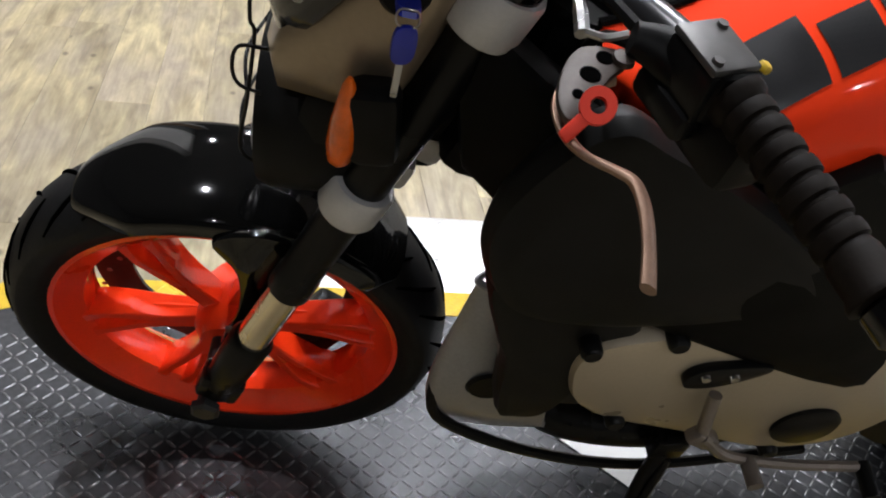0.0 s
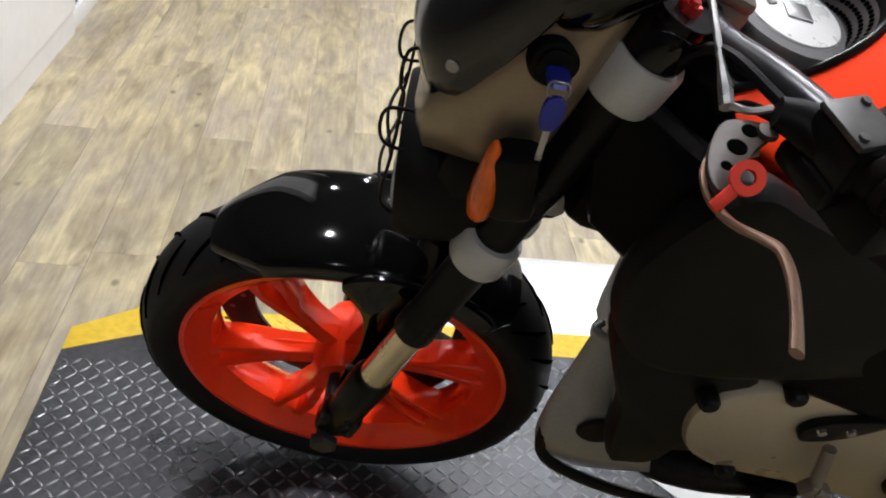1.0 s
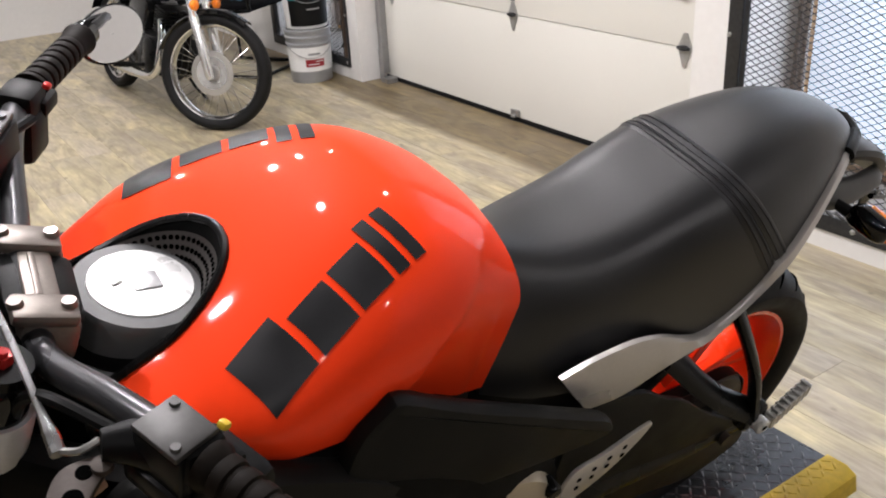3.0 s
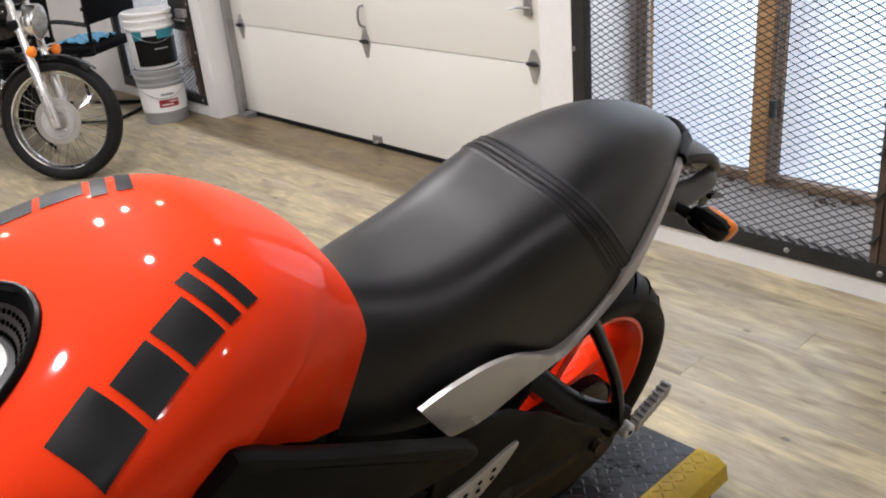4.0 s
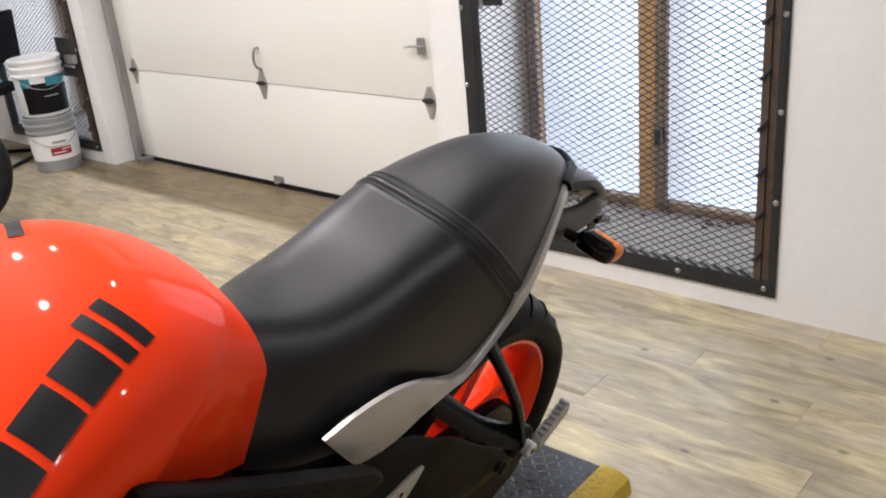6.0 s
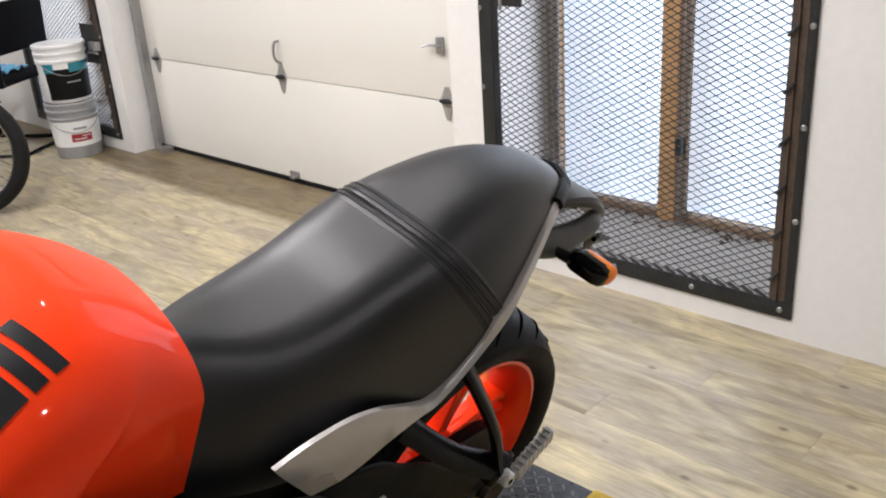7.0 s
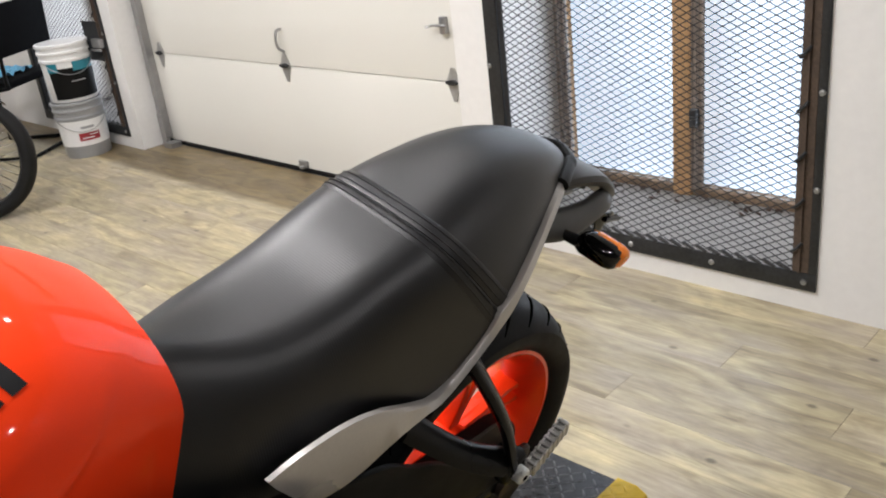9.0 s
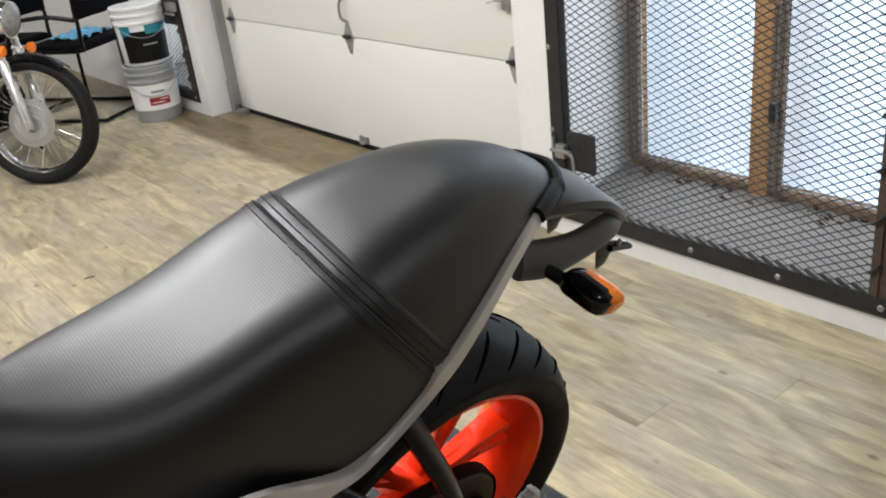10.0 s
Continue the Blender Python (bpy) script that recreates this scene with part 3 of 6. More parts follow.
        crumbs = join(crumbs, moved(c, pose(cx, cy, z0 + 0.012 + r * 0.3, rnd.random() * 90, 0, rnd.random() * 90) @ Matrix.Diagonal((1.6, 1, 0.5, 1))))
    tagged(part("crumbs", crumbs, SCRAP, w), "dark crumbs of dirt on the sill", kind="stuff")
    if latch:
        for z in (0.335, 1.06):
            plate_ = part("lock_plate", span(WX - 0.006, WX + 0.004, y1 - 0.165, y1 - 0.042, z - 0.07, z + 0.07, 0.002), IRON, w, "dark steel lock plate")
            for k in range(4):
                part("plate_hole", disc([(0.006, 0), (0.005, 0.002)], (WX - 0.006, y1 - 0.150 + 0.03 * k, z + 0.05), (WX - 1, y1 - 0.150 + 0.03 * k, z + 0.05), 8), MESH, plate_)
            part("latch", join(box(0.022, 0.045, 0.05, (WX - 0.022, y1 - 0.028, z), bevel=0.003), rod((WX - 0.032, y1 + 0.012, z), (WX - 0.032, y1 - 0.080, z + 0.004), 0.008, 8), tube([(WX - 0.034, y1 - 0.07, z + 0.002), (WX - 0.036, y1 - 0.092, z - 0.012), (WX - 0.036, y1 - 0.098, z - 0.075)], 0.006, 8, 10), box(0.012, 0.012, 0.05, (WX - 0.018, y1 + 0.012, z + 0.02), bevel=0.002)), GALV, w, "galvanised latch bolt")
    else:
        part("lock_plate", span(WX - 0.012, WX - 0.004, y0 + 0.0, y0 + 0.20, 0.53, 0.76), IRON, w, "dark steel lock plate")
        part("latch", join(box(0.03, 0.10, 0.05, (WX - 0.03, y0 + 0.02, 0.64), bevel=0.003), rod((WX - 0.04, y0 - 0.02, 0.60), (WX - 0.04, y0 + 0.09, 0.60), 0.008, 8)), GALV, w, "galvanised latch bolt")
    return w


caged_window("window_1", *W1, "caged window with dark expanded steel mesh and bright panes", True, SPLAY)
caged_window("window_2", *W2, "caged window with dark expanded steel mesh, partly hidden", False)
# bright sky behind the panes
BACK = glow("bright_sky", (0.78, 0.89, 1.0), 0.84)
setting("backdrop", span(3.68, 3.70, -1.0, 9.0, -0.3, 3.4), BACK, "bright overcast sky behind the windows", "sky")
for y0, y1, z0, z1 in (W1, W2):
    lamp("window_light", "AREA", pose(WX + 0.47, (y0 + y1) / 2, (z0 + z1) / 2, 0, -90 + 180, 0), 17, z1 - z0 - 0.2, y1 - y0 - 0.1, (0.85, 0.93, 1.0))

# ---- the lift table ----
DZ = 0.13
LX0, LX1, LY0, LY1 = -0.362, 1.875, 0.945, 1.63
STRIP = 0.078
lift = thing("lift_table", pose(0, 0, 0), "lowered lift table with a dark diamond-plate deck and yellow edges", "lift table")


def slab(outline, z0, z1, bevel=0.0):
    """An outline in x, y between two heights."""
    return plate([(x, y) for x, y in outline], z1 - z0, pose(0, 0, (z0 + z1) / 2, -90, 0, 0), bevel)


CUT = 0.10
part("deck", slab([(LX0, LY0 + STRIP + 0.05), (LX0 + 0.05, LY0 + STRIP), (LX1, LY0 + STRIP), (LX1, LY1 - STRIP), (LX0 + 0.16, LY1 - STRIP), (LX0, LY1 - STRIP - CUT * 0.7)], DZ - 0.006, DZ), DECK, lift, "dark diamond-plate steel")
for y in (LY0 + 0.03, LY1 - 0.07):
    part("side_beam", span(LX0 + 0.10, LX1 - 0.01, y, y + 0.04, 0.0, DZ - 0.007), IRON, lift)
for x in (LX0 + 0.05, LX1 - 0.05):
    part("end_beam", span(x, x + 0.04, LY0 + 0.15, LY1 - 0.15, 0.0, DZ - 0.007), IRON, lift)


LUG_SIZE, LUG_PITCH = 0.0128, 0.0205


def lug_shape(c, a):
    """One raised lens-shaped lug at c, turned by a degrees: points and faces."""
    u, v = V(math.cos(radians(a)), math.sin(radians(a)), 0) * LUG_SIZE, V(-math.sin(radians(a)), math.cos(radians(a)), 0) * LUG_SIZE
    up = V(0, 0, 0.0028)
    pts = [c + u * s + v * w for s, w in ((-1, 0), (-0.5, 0.22), (0.5, 0.22), (1, 0), (0.5, -0.22), (-0.5, -0.22))] + [c + up + u * 0.6, c + up - u * 0.6]
    return pts, [(5, 4, 6, 7), (2, 1, 7, 6), (0, 5, 7), (1, 0, 7), (3, 2, 6), (4, 3, 6)]


def lug_mesh(name, pts, faces, mat):
    me = bpy.data.meshes.new(name)
    me.from_pydata([tuple(p) for p in pts], [], faces)
    for p in me.polygons:
        p.use_smooth = True
    me.materials.append(mat)
    return me


def lugs(x0, x1, y0, y1, z, mat, parent, single=None):
    """Lugs in alternate directions; those inside the stretch `single` are parts of their own, the rest is joined."""
    pts, faces = [], []
    near = {a: lug_mesh("tread_lug", *lug_shape(V(0, 0, 0), a), mat) for a in (45, -45)} if single else {}
    for i in range(int((x1 - x0) / LUG_PITCH)):
        for j in range(int((y1 - y0) / LUG_PITCH)):
            c, a = V(x0 + (i + 0.5) * LUG_PITCH, y0 + (j + 0.5) * LUG_PITCH, z), 45 if (i + j) % 2 else -45
            if single and single[0] < c.x < single[1] and single[2] < c.y < single[3]:
                ob = new("tread_lug", near[a])
                ob.parent = parent
                ob.location = c
                continue
            k = len(pts)
            p, f = lug_shape(c, a)
            pts += p
            faces += [tuple(k + q for q in g) for g in f]
    if pts:
        ob = new("joined_tread", lug_mesh("joined_tread", pts, faces, mat))
        ob.parent = parent
        tagged(ob, kind="stuff")


lugs(LX0 + 0.004, LX1 - 0.006, LY0 + STRIP + 0.05, LY1 - STRIP - CUT * 0.7, DZ - 0.0002, LUG, lift, (-0.05, 0.39, 1.06, 1.34))
lugs(LX0 + 0.17, LX1 - 0.006, LY1 - STRIP - CUT * 0.7, LY1 - STRIP, DZ - 0.0002, LUG, lift)
lugs(LX0 + 0.06, LX1 - 0.006, LY0 + STRIP, LY0 + STRIP + 0.05, DZ - 0.0002, LUG, lift)
far_edge = [(LX0, LY1 - STRIP - CUT * 0.7 + 0.001), (LX0 + 0.16, LY1 - STRIP + 0.001), (LX1 + 0.01, LY1 - STRIP + 0.001), (LX1 + 0.01, LY1), (LX0 + 0.12, LY1), (LX0, LY1 - CUT * 0.8)]
part("yellow_edge", slab(far_edge, DZ - 0.03, DZ + 0.001, 0.002), YELLOW, lift, "yellow painted edge strip")
lugs(LX0 + 0.17, LX1, LY1 - STRIP + 0.004, LY1 - 0.003, DZ + 0.0008, YELLOW, lift)
near = loft([[V(x, y, z) for y, z in ((LY0 + STRIP - 0.001, DZ - 0.03), (LY0 + STRIP - 0.001, DZ + 0.001), (LY0 + 0.03, DZ + 0.001), (LY0 + 0.006, DZ - 0.012), (LY0, DZ - 0.05))] for x in (LX0 + 0.08, LX1 - 0.02, LX1 + 0.008)])
part("yellow_edge", near, YELLOW, lift, "yellow painted edge strip")
lugs(LX0 + 0.10, LX1, LY0 + 0.034, LY0 + STRIP, DZ + 0.0008, YELLOW, lift)
side = thing("side_plate", pose(0, 0, 0), "bright aluminium diamond-plate board beyond the lift", "plate")
part("board", span(0.30, 1.3, LY1 + 0.012, LY1 + 0.30, 0.0, DZ - 0.01, 0.002), TREAD, side)
lugs(0.31, 1.29, LY1 + 0.017, LY1 + 0.295, DZ - 0.0102, TREAD, side)
sheet = tagged(part("paper_sheet", moved(span(-0.105, 0.105, -0.148, 0.148, 0, 0.001), pose(0.80, 1.276, DZ + 0.0025, 0, 0, 41.3)), PAPER), "white sheet of paper lying on the deck", "paper")

# ---- the orange motorcycle, built upright with its front axle over the origin; x runs to the rear, -y is its left side ----
bike = thing("motorcycle", pose(0.142, 1.24, DZ + 0.004, 18.5, 0, 0), "orange and black naked motorcycle leaning on its side stand", "motorcycle")
RAKE = V(0.316, 0, 0.949)
HEAD = V(0.29, 0, 1.01)
STEER = Matrix.Translation(HEAD) @ Matrix.Rotation(radians(-8), 4, RAKE) @ Matrix.Translation(-HEAD)


NOSE = Matrix.Translation((0.012, -0.026, 0)) @ STEER
ROLL = Matrix.Translation((0.009, 0.030, 0.300)) @ Matrix.Rotation(radians(4), 4, 'X') @ Matrix.Translation((0, 0, -0.302)) @ STEER
TILTED = Matrix.Identity(4)
TILTED[2][1] = 0.08
BARS = STEER @ TILTED


def bpart(name, bm, mat, label="", parent=None, steer=False, sharp=38):
    if steer:
        moved(bm, STEER if steer is True else steer)
    return part(name, bm, mat, parent or bike, label, sharp)


def mirror(bm):
    c = bm.copy()
    bmesh.ops.transform(c, matrix=Matrix.Diagonal((1, -1, 1, 1)), verts=c.verts)
    bmesh.ops.reverse_faces(c, faces=c.faces)
    return c


def wheel(name, cx, cz, R, width, rim_r, rim_w, spokes, steer, label):
    m = Matrix.Translation((cx, 0, cz))
    hw = width / 2
    prof = [(rim_r + 0.0060, -rim_w / 2 + 0.0045), (rim_r + 0.0072, -rim_w / 2 + 0.0005), (rim_r + 0.02, -hw * 0.88), (rim_r + (R - rim_r) * 0.42, -hw), (rim_r + (R - rim_r) * 0.62, -hw * 0.97)]
    for a in np.linspace(66, -66, 15):
        prof.append((R - 0.5 * hw * (1 - math.cos(radians(a))) * 1.35, -hw * 0.96 * math.sin(radians(a)) / math.sin(radians(66))))
    prof += [(r, -h) for r, h in reversed(prof[:5])]
    w = bpart(name, moved(lathe(prof, 72), m), RUBBER, "black road tyre", steer=steer, sharp=70)
    # sipes as raised near-black strips, a groove's shade put into their colour
    gro = bmesh.new()
    for k in range(26):
        a0 = 2 * math.pi * k / 26
        for s in (-1, 1):
            pts = []
            for u in np.linspace(0, 1, 5):
                ang = a0 + (0.16 * u + 0.10 * u * u + (0.06 if s > 0 else 0))
                hh = s * hw * (0.12 + 0.72 * u)
                ca = math.asin(min(1, abs(hh) * math.sin(radians(66)) / (hw * 0.96)))
                rr = R - 0.5 * hw * (1 - math.cos(ca)) * 1.35 + 0.0004
                pts.append((rr * math.cos(ang), hh, rr * math.sin(ang)))
            t_ = tube(pts, [0.0012, 0.0028, 0.0032, 0.0028, 0.0012], 6)
            gro = join(gro, t_)
    tagged(bpart("recess_shade", moved(gro, m), RECESS_SHADE, "", w, steer), kind="stuff")
    b = rim_w / 2
    rp = [(rim_r, -b), (rim_r + 0.007, -b), (rim_r + 0.007, -b + 0.006), (rim_r - 0.006, -b + 0.014), (rim_r - 0.022, -b * 0.55), (rim_r - 0.026, 0), (rim_r - 0.022, b * 0.55), (rim_r - 0.006, b - 0.014), (rim_r + 0.007, b - 0.006), (rim_r + 0.007, b), (rim_r, b),
          (rim_r - 0.012, b - 0.012), (rim_r - 0.032, b * 0.5), (rim_r - 0.036, 0), (rim_r - 0.032, -b * 0.5), (rim_r - 0.012, -b + 0.012)]
    rim = bpart("rim", moved(lathe(rp, 72, True), m), ORANGE_WHEEL, "orange painted cast rim", steer=steer)
    for k in range(spokes):
        a = 2 * math.pi * (k + 0.18) / spokes
        sp = []
        # two flat blades that leave the hub together and part towards the rim
        for blade_ in (-1, 1):
            rings = []
            for u in np.linspace(0, 1, 15):
                r = 0.040 + (rim_r - 0.026 - 0.040) * u
                bend = 0.22 * (u - 0.35) ** 2 * (1 if k % 2 else -1) + (0.08 if k % 2 else -0.08) * (1 - u)
                part_ = 0.0052 + 0.0135 * max(0, min(1, (u - 0.30) / 0.5)) ** 1.3
                wd = 0.0058 + 0.004 * max(0, (u - 0.88) / 0.12) + 0.003 * (1 - u)
                hh = 0.017 + 0.007 * u
                out_ = V(math.cos(a + bend), 0, math.sin(a + bend))
                tan = V(-math.sin(a + bend), 0, math.cos(a + bend))
                c = out_ * r + tan * (blade_ * part_)
                rings.append([c + tan * (wd * x) + V(0, hh * y - 0.006, 0) for x, y in ((-1, -0.9), (-0.75, -1), (0.75, -1), (1, -0.9), (1, 0.9), (0.75, 1), (-0.75, 1), (-1, 0.9))])
            sp.append(loft(rings))
        # the web near the hub
        c0, c1 = V(math.cos(a), 0, math.sin(a)) * 0.045, V(math.cos(a), 0, math.sin(a)) * (0.040 + (rim_r - 0.066) * 0.45)
        sp.append(tube([c0 + V(0, -0.006, 0), c1 + V(0, -0.006, 0)], 0.010, 8))
        bpart("spoke", moved(join(*sp), m), ORANGE_WHEEL, "orange cast spoke parted in two blades", rim, steer)
    bpart("hub", moved(lathe([(0.014, -0.055), (0.034, -0.055), (0.046, -0.035), (0.046, 0.035), (0.034, 0.055), (0.014, 0.055)], 32), m), ORANGE_WHEEL, "orange hub", rim, steer)
    return w, m


# near-black for grooves and holes: the shade inside them is put into colour
RECESS_SHADE = material("recess_shade", (0.0015, 0.0015, 0.0015), 0.95, spec=0.0)
# front end
fw, FM = wheel("front_tyre", 0, 0.302, 0.294, 0.122, 0.2255, 0.098, 6, ROLL, "")
bd = lathe([(0.150, 0.052), (0.205, 0.052), (0.205, 0.057), (0.150, 0.057)], 64, True)
rotor = bpart("brake_disc", moved(bd, FM), IRON, "dark drilled perimeter brake disc", steer=ROLL)
for k in range(36):
    w_ = 2 * math.pi * k / 36
    rr = 0.167 + 0.020 * (k % 3)
    bpart("hole", moved(disc([(0.0042, 0), (0.004, 0.0006)], (rr * math.cos(w_), 0.0516, rr * math.sin(w_)), (rr * math.cos(w_), -1, rr * math.sin(w_)), 10), FM), BOLT, "", rotor, ROLL)
bpart("brake_caliper", join(box(0.07, 0.05, 0.11, (0.12, 0.075, 0.22), (0, 30, 0), 0.012), box(0.05, 0.04, 0.05, (0.13, 0.09, 0.25), (0, 30, 0), 0.01)), SATIN, "black brake caliper", steer=True)
bpart("axle", join(rod((0, -0.125, 0.30), (0, 0.125, 0.30), 0.013), disc([(0.02, 0), (0.02, 0.008), (0.015, 0.012)], (0, -0.125, 0.30), (0, -1, 0.30), 6)), IRON, "dark steel front axle", steer=True)


def on_fork(side, s, dx=0.0):
    """A point s metres up the fork from the axle's height."""
    return V(0.010 + dx, side * 0.104, 0.315) + RAKE * s


for side in (-1, 1):
    leg = bpart("fork_leg", disc([(0.0225, 0.245), (0.0250, 0.248), (0.0250, 0.275), (0.0232, 0.28), (0.0238, 0.40), (0.0250, 0.74)], on_fork(side, 0), on_fork(side, 1)), SATIN, "black upper fork tube", steer=True)
    bpart("slider", disc([(0.0205, 0.10), (0.0205, 0.25)], on_fork(side, 0), on_fork(side, 1)), GOLDEN, "polished fork slider", leg, True)
    foot = join(disc([(0.020, 0.0), (0.024, 0.006), (0.027, 0.128), (0.023, 0.136)], on_fork(side, 0), on_fork(side, 1)), box(0.056, 0.038, 0.045, on_fork(side, 0.018), (0, 18, 0), 0.008), box(0.050, 0.030, 0.012, on_fork(side, -0.002), (0, 18, 0), 0.004))
    bpart("fork_foot", foot, SATIN, "black axle lug", leg, True)
    for s0, s1, r in ((0.397, 0.440, 0.0325), (0.648, 0.695, 0.0345)):
        bpart("fork_clamp", disc([(r * 0.94, s0), (r, s0 + 0.004), (r, s1 - 0.004), (r * 0.94, s1)], on_fork(side, 0), on_fork(side, 1)), SILVER, "silver fork clamp", steer=True)
    cap = bpart("fork_cap", disc([(0.0285, 0.690), (0.0285, 0.724), (0.025, 0.730), (0.020, 0.734), (0.014, 0.735)], on_fork(side, 0), on_fork(side, 1)), GLOSS, "gloss black fork cap", leg, True)
    bpart("adjuster", disc([(0.0095, 0.732), (0.0100, 0.744), (0.0085, 0.748), (0.005, 0.747), (0.005, 0.751)], on_fork(side, 0), on_fork(side, 1), 6), RED, "red adjuster knob", leg, True)
for s in (0.42, 0.69):
    c = on_fork(0, s)
    bpart("triple_clamp", join(box(0.055, 0.16, 0.04, c + V(0.025, 0, 0.008), (0, 18, 0), 0.012), box(0.07, 0.09, 0.04, c + V(0.05, 0, 0.016), (0, 18, 0), 0.014)), SILVER if s < 0.5 else BLACK, "fork yoke", steer=True)

# front mudguard, open underneath
rings = []
for a in np.linspace(128, 46, 32):
    ra = radians(a)
    taper = min(1, (128 - a) / 34 + 0.52) * min(1, (a - 46) / 20 + 0.7)
    lift_ = 0.004 * math.cos((a - 86) / 80 * math.pi)
    ring = []
    for b in np.linspace(-90, 90, 21):
        rb = radians(b)
        rr = 0.268 + 0.033 * math.sqrt(min(1, (128 - a) / 14 + 0.8)) * max(0, math.cos(rb)) ** 0.55 + lift_
        ring.append((rr * math.cos(ra), 0.080 * taper * math.copysign(abs(math.sin(rb)) ** 0.9, rb), 0.302 + rr * math.sin(ra)))
    ring2 = [(x * 0.985, y * 0.95, 0.302 + (z - 0.302) * 0.987) for x, y, z in reversed(ring)]
    rings.append(ring + ring2)
fender = bpart("mudguard", loft(rings), GLOSS, "gloss black front mudguard", steer=ROLL)
for side in (-1, 1):
    br = smooth_outline([(-0.01, 0.575), (0.05, 0.60), (0.11, 0.57), (0.085, 0.50), (0.06, 0.42), (0.045, 0.35), (0.012, 0.32), (0.0, 0.36), (0.02, 0.44), (0.018, 0.52)], 5)
    bpart("mudguard_bracket", plate(br, 0.012, pose(0.0, side * 0.082, 0), 0.003), GLOSS, "gloss black mudguard bracket", fender, ROLL)
    bpart("screw", disc([(0.006, 0), (0.005, 0.004)], (0.012, side * 0.0885, 0.40), (0.012, side * 2, 0.40), 10), STEEL, "", fender, ROLL)


# tank cover: half a section from the lower edge to the centre or to the rim of the filler opening
NS = 20


def tank_section(x, n=18):
    w = at(x, ((0.305, 0.125), (0.36, 0.168), (0.42, 0.196), (0.50, 0.196), (0.58, 0.183), (0.66, 0.166), (0.76, 0.139)))
    top = at(x, ((0.305, 0.938), (0.36, 0.958), (0.40, 0.978), (0.48, 1.015), (0.56, 1.036), (0.63, 1.030), (0.70, 0.992), (0.755, 0.944)))
    sho = at(x, ((0.305, 0.922), (0.36, 0.918), (0.42, 0.922), (0.50, 0.925), (0.60, 0.925), (0.70, 0.90), (0.76, 0.89)))
    bot = at(x, ((0.305, 0.908), (0.36, 0.892), (0.40, 0.884), (0.50, 0.868), (0.60, 0.835), (0.70, 0.762), (0.76, 0.752)))
    open_ = (0.076 * math.sqrt(max(0, 1 - ((x - 0.345) / 0.103) ** 2)) if x > 0.345 else 0.076 + 0.12 * (0.345 - x)) if x < 0.448 else 0.0
    pts = []
    t_end = math.asin(min(1, (open_ / w) ** (1 / 0.86))) if open_ else 0
    for i in range(NS):
        u = i / NS
        tuck = 0.955 + 0.045 * math.sin(u * math.pi / 2)
        d_ = x - 0.505 - 0.08 * u
        hollow = (0.015 * min(1, max(0, d_ / 0.011)) + 0.05 * max(0, d_ - 0.011)) * (1 - 0.35 * u) * min(1, max(0.3, (0.79 - x) / 0.08))
        z = bot + (sho - bot) * u
        pts.append((-(w * tuck - hollow), z))
    for i in range(n + 1):
        th = math.pi / 2 + (t_end - math.pi / 2) * i / n
        z = sho + (top - sho) * max(0, math.cos(th)) ** 1.02
        v = min(1, (z - sho) / 0.075)
        d_ = x - 0.585 - 0.10 * v
        hollow = (0.015 * min(1, max(0, d_ / 0.011)) + 0.05 * max(0, d_ - 0.011)) * 0.65 * (1 - v) ** 0.6 * min(1, max(0.3, (0.79 - x) / 0.08))
        pts.append((min(0, -w * math.sin(th) ** 0.86 + hollow), z))
    out = []
    for y, z in pts:
        k = (z - bot) / max(0.01, top - bot)
        back = -0.028 * (1 - k) ** 0.7 * max(0, (x - 0.62) / 0.14) ** 1.3
        out.append(V(x + back, y, z))
    return out


xs = sorted(set([*np.linspace(0.305, 0.42, 14), 0.43, 0.438, 0.4435, 0.4465, 0.448, *np.linspace(0.458, 0.744, 58)]))
half = [tank_section(x) for x in xs]
left = loft(half, closed=False, cap=False)
tank_bm = join(left, mirror(loft(half, closed=False, cap=False)))
bmesh.ops.remove_doubles(tank_bm, verts=tank_bm.verts, dist=0.0004)
tank = bpart("tank_cover", tank_bm, ORANGE, "glossy orange tank cover", sharp=60)
sol = tank.modifiers.new("thickness", "SOLIDIFY")
sol.thickness, sol.offset = 0.004, -1


def tank_top(x, y):
    """Height and normal of the tank cover at x, y."""
    sec = tank_section(x, 40)
    ys = [p.y for p in sec[NS:]]
    zs = [p.z for p in sec[NS:]]
    return float(np.interp(-abs(y), ys, zs))


rim_l = [half[i][-1] for i in range(len(xs)) if xs[i] <= 0.4485]
edge = [p + V(0, 0, 0.001) for p in rim_l] + [V(p.x, -p.y, p.z + 0.001) for p in reversed(rim_l[:-1])]
bpart("opening_trim", tube(edge, 0.0045, 8), SATIN, "black edge trim", tank)
inner = loft([[p + V(0, 0, -0.002) for p in edge], [V(0.345 + (p.x - 0.345) * 0.93, p.y * 0.93, p.z - 0.02) for p in edge], [V(0.345 + (p.x - 0.345) * 0.66, p.y * 0.66, 0.93) for p in edge], [V(0.345 + (p.x - 0.345) * 0.6, p.y * 0.6, 0.88) for p in edge]], closed=False)
bpart("opening_wall", inner, BLACK, "black recess wall", tank)
bpart("neck_cover", loft([[(0.345 + 0.105 * math.cos(a) * k, 0.105 * math.sin(a) * k, z) for a in np.linspace(0, 2 * math.pi, 32, endpoint=False)] for z, k in ((0.86, 1.06), (0.92, 1.0), (0.935, 0.9))]), BLACK, "black airbox neck", tank)
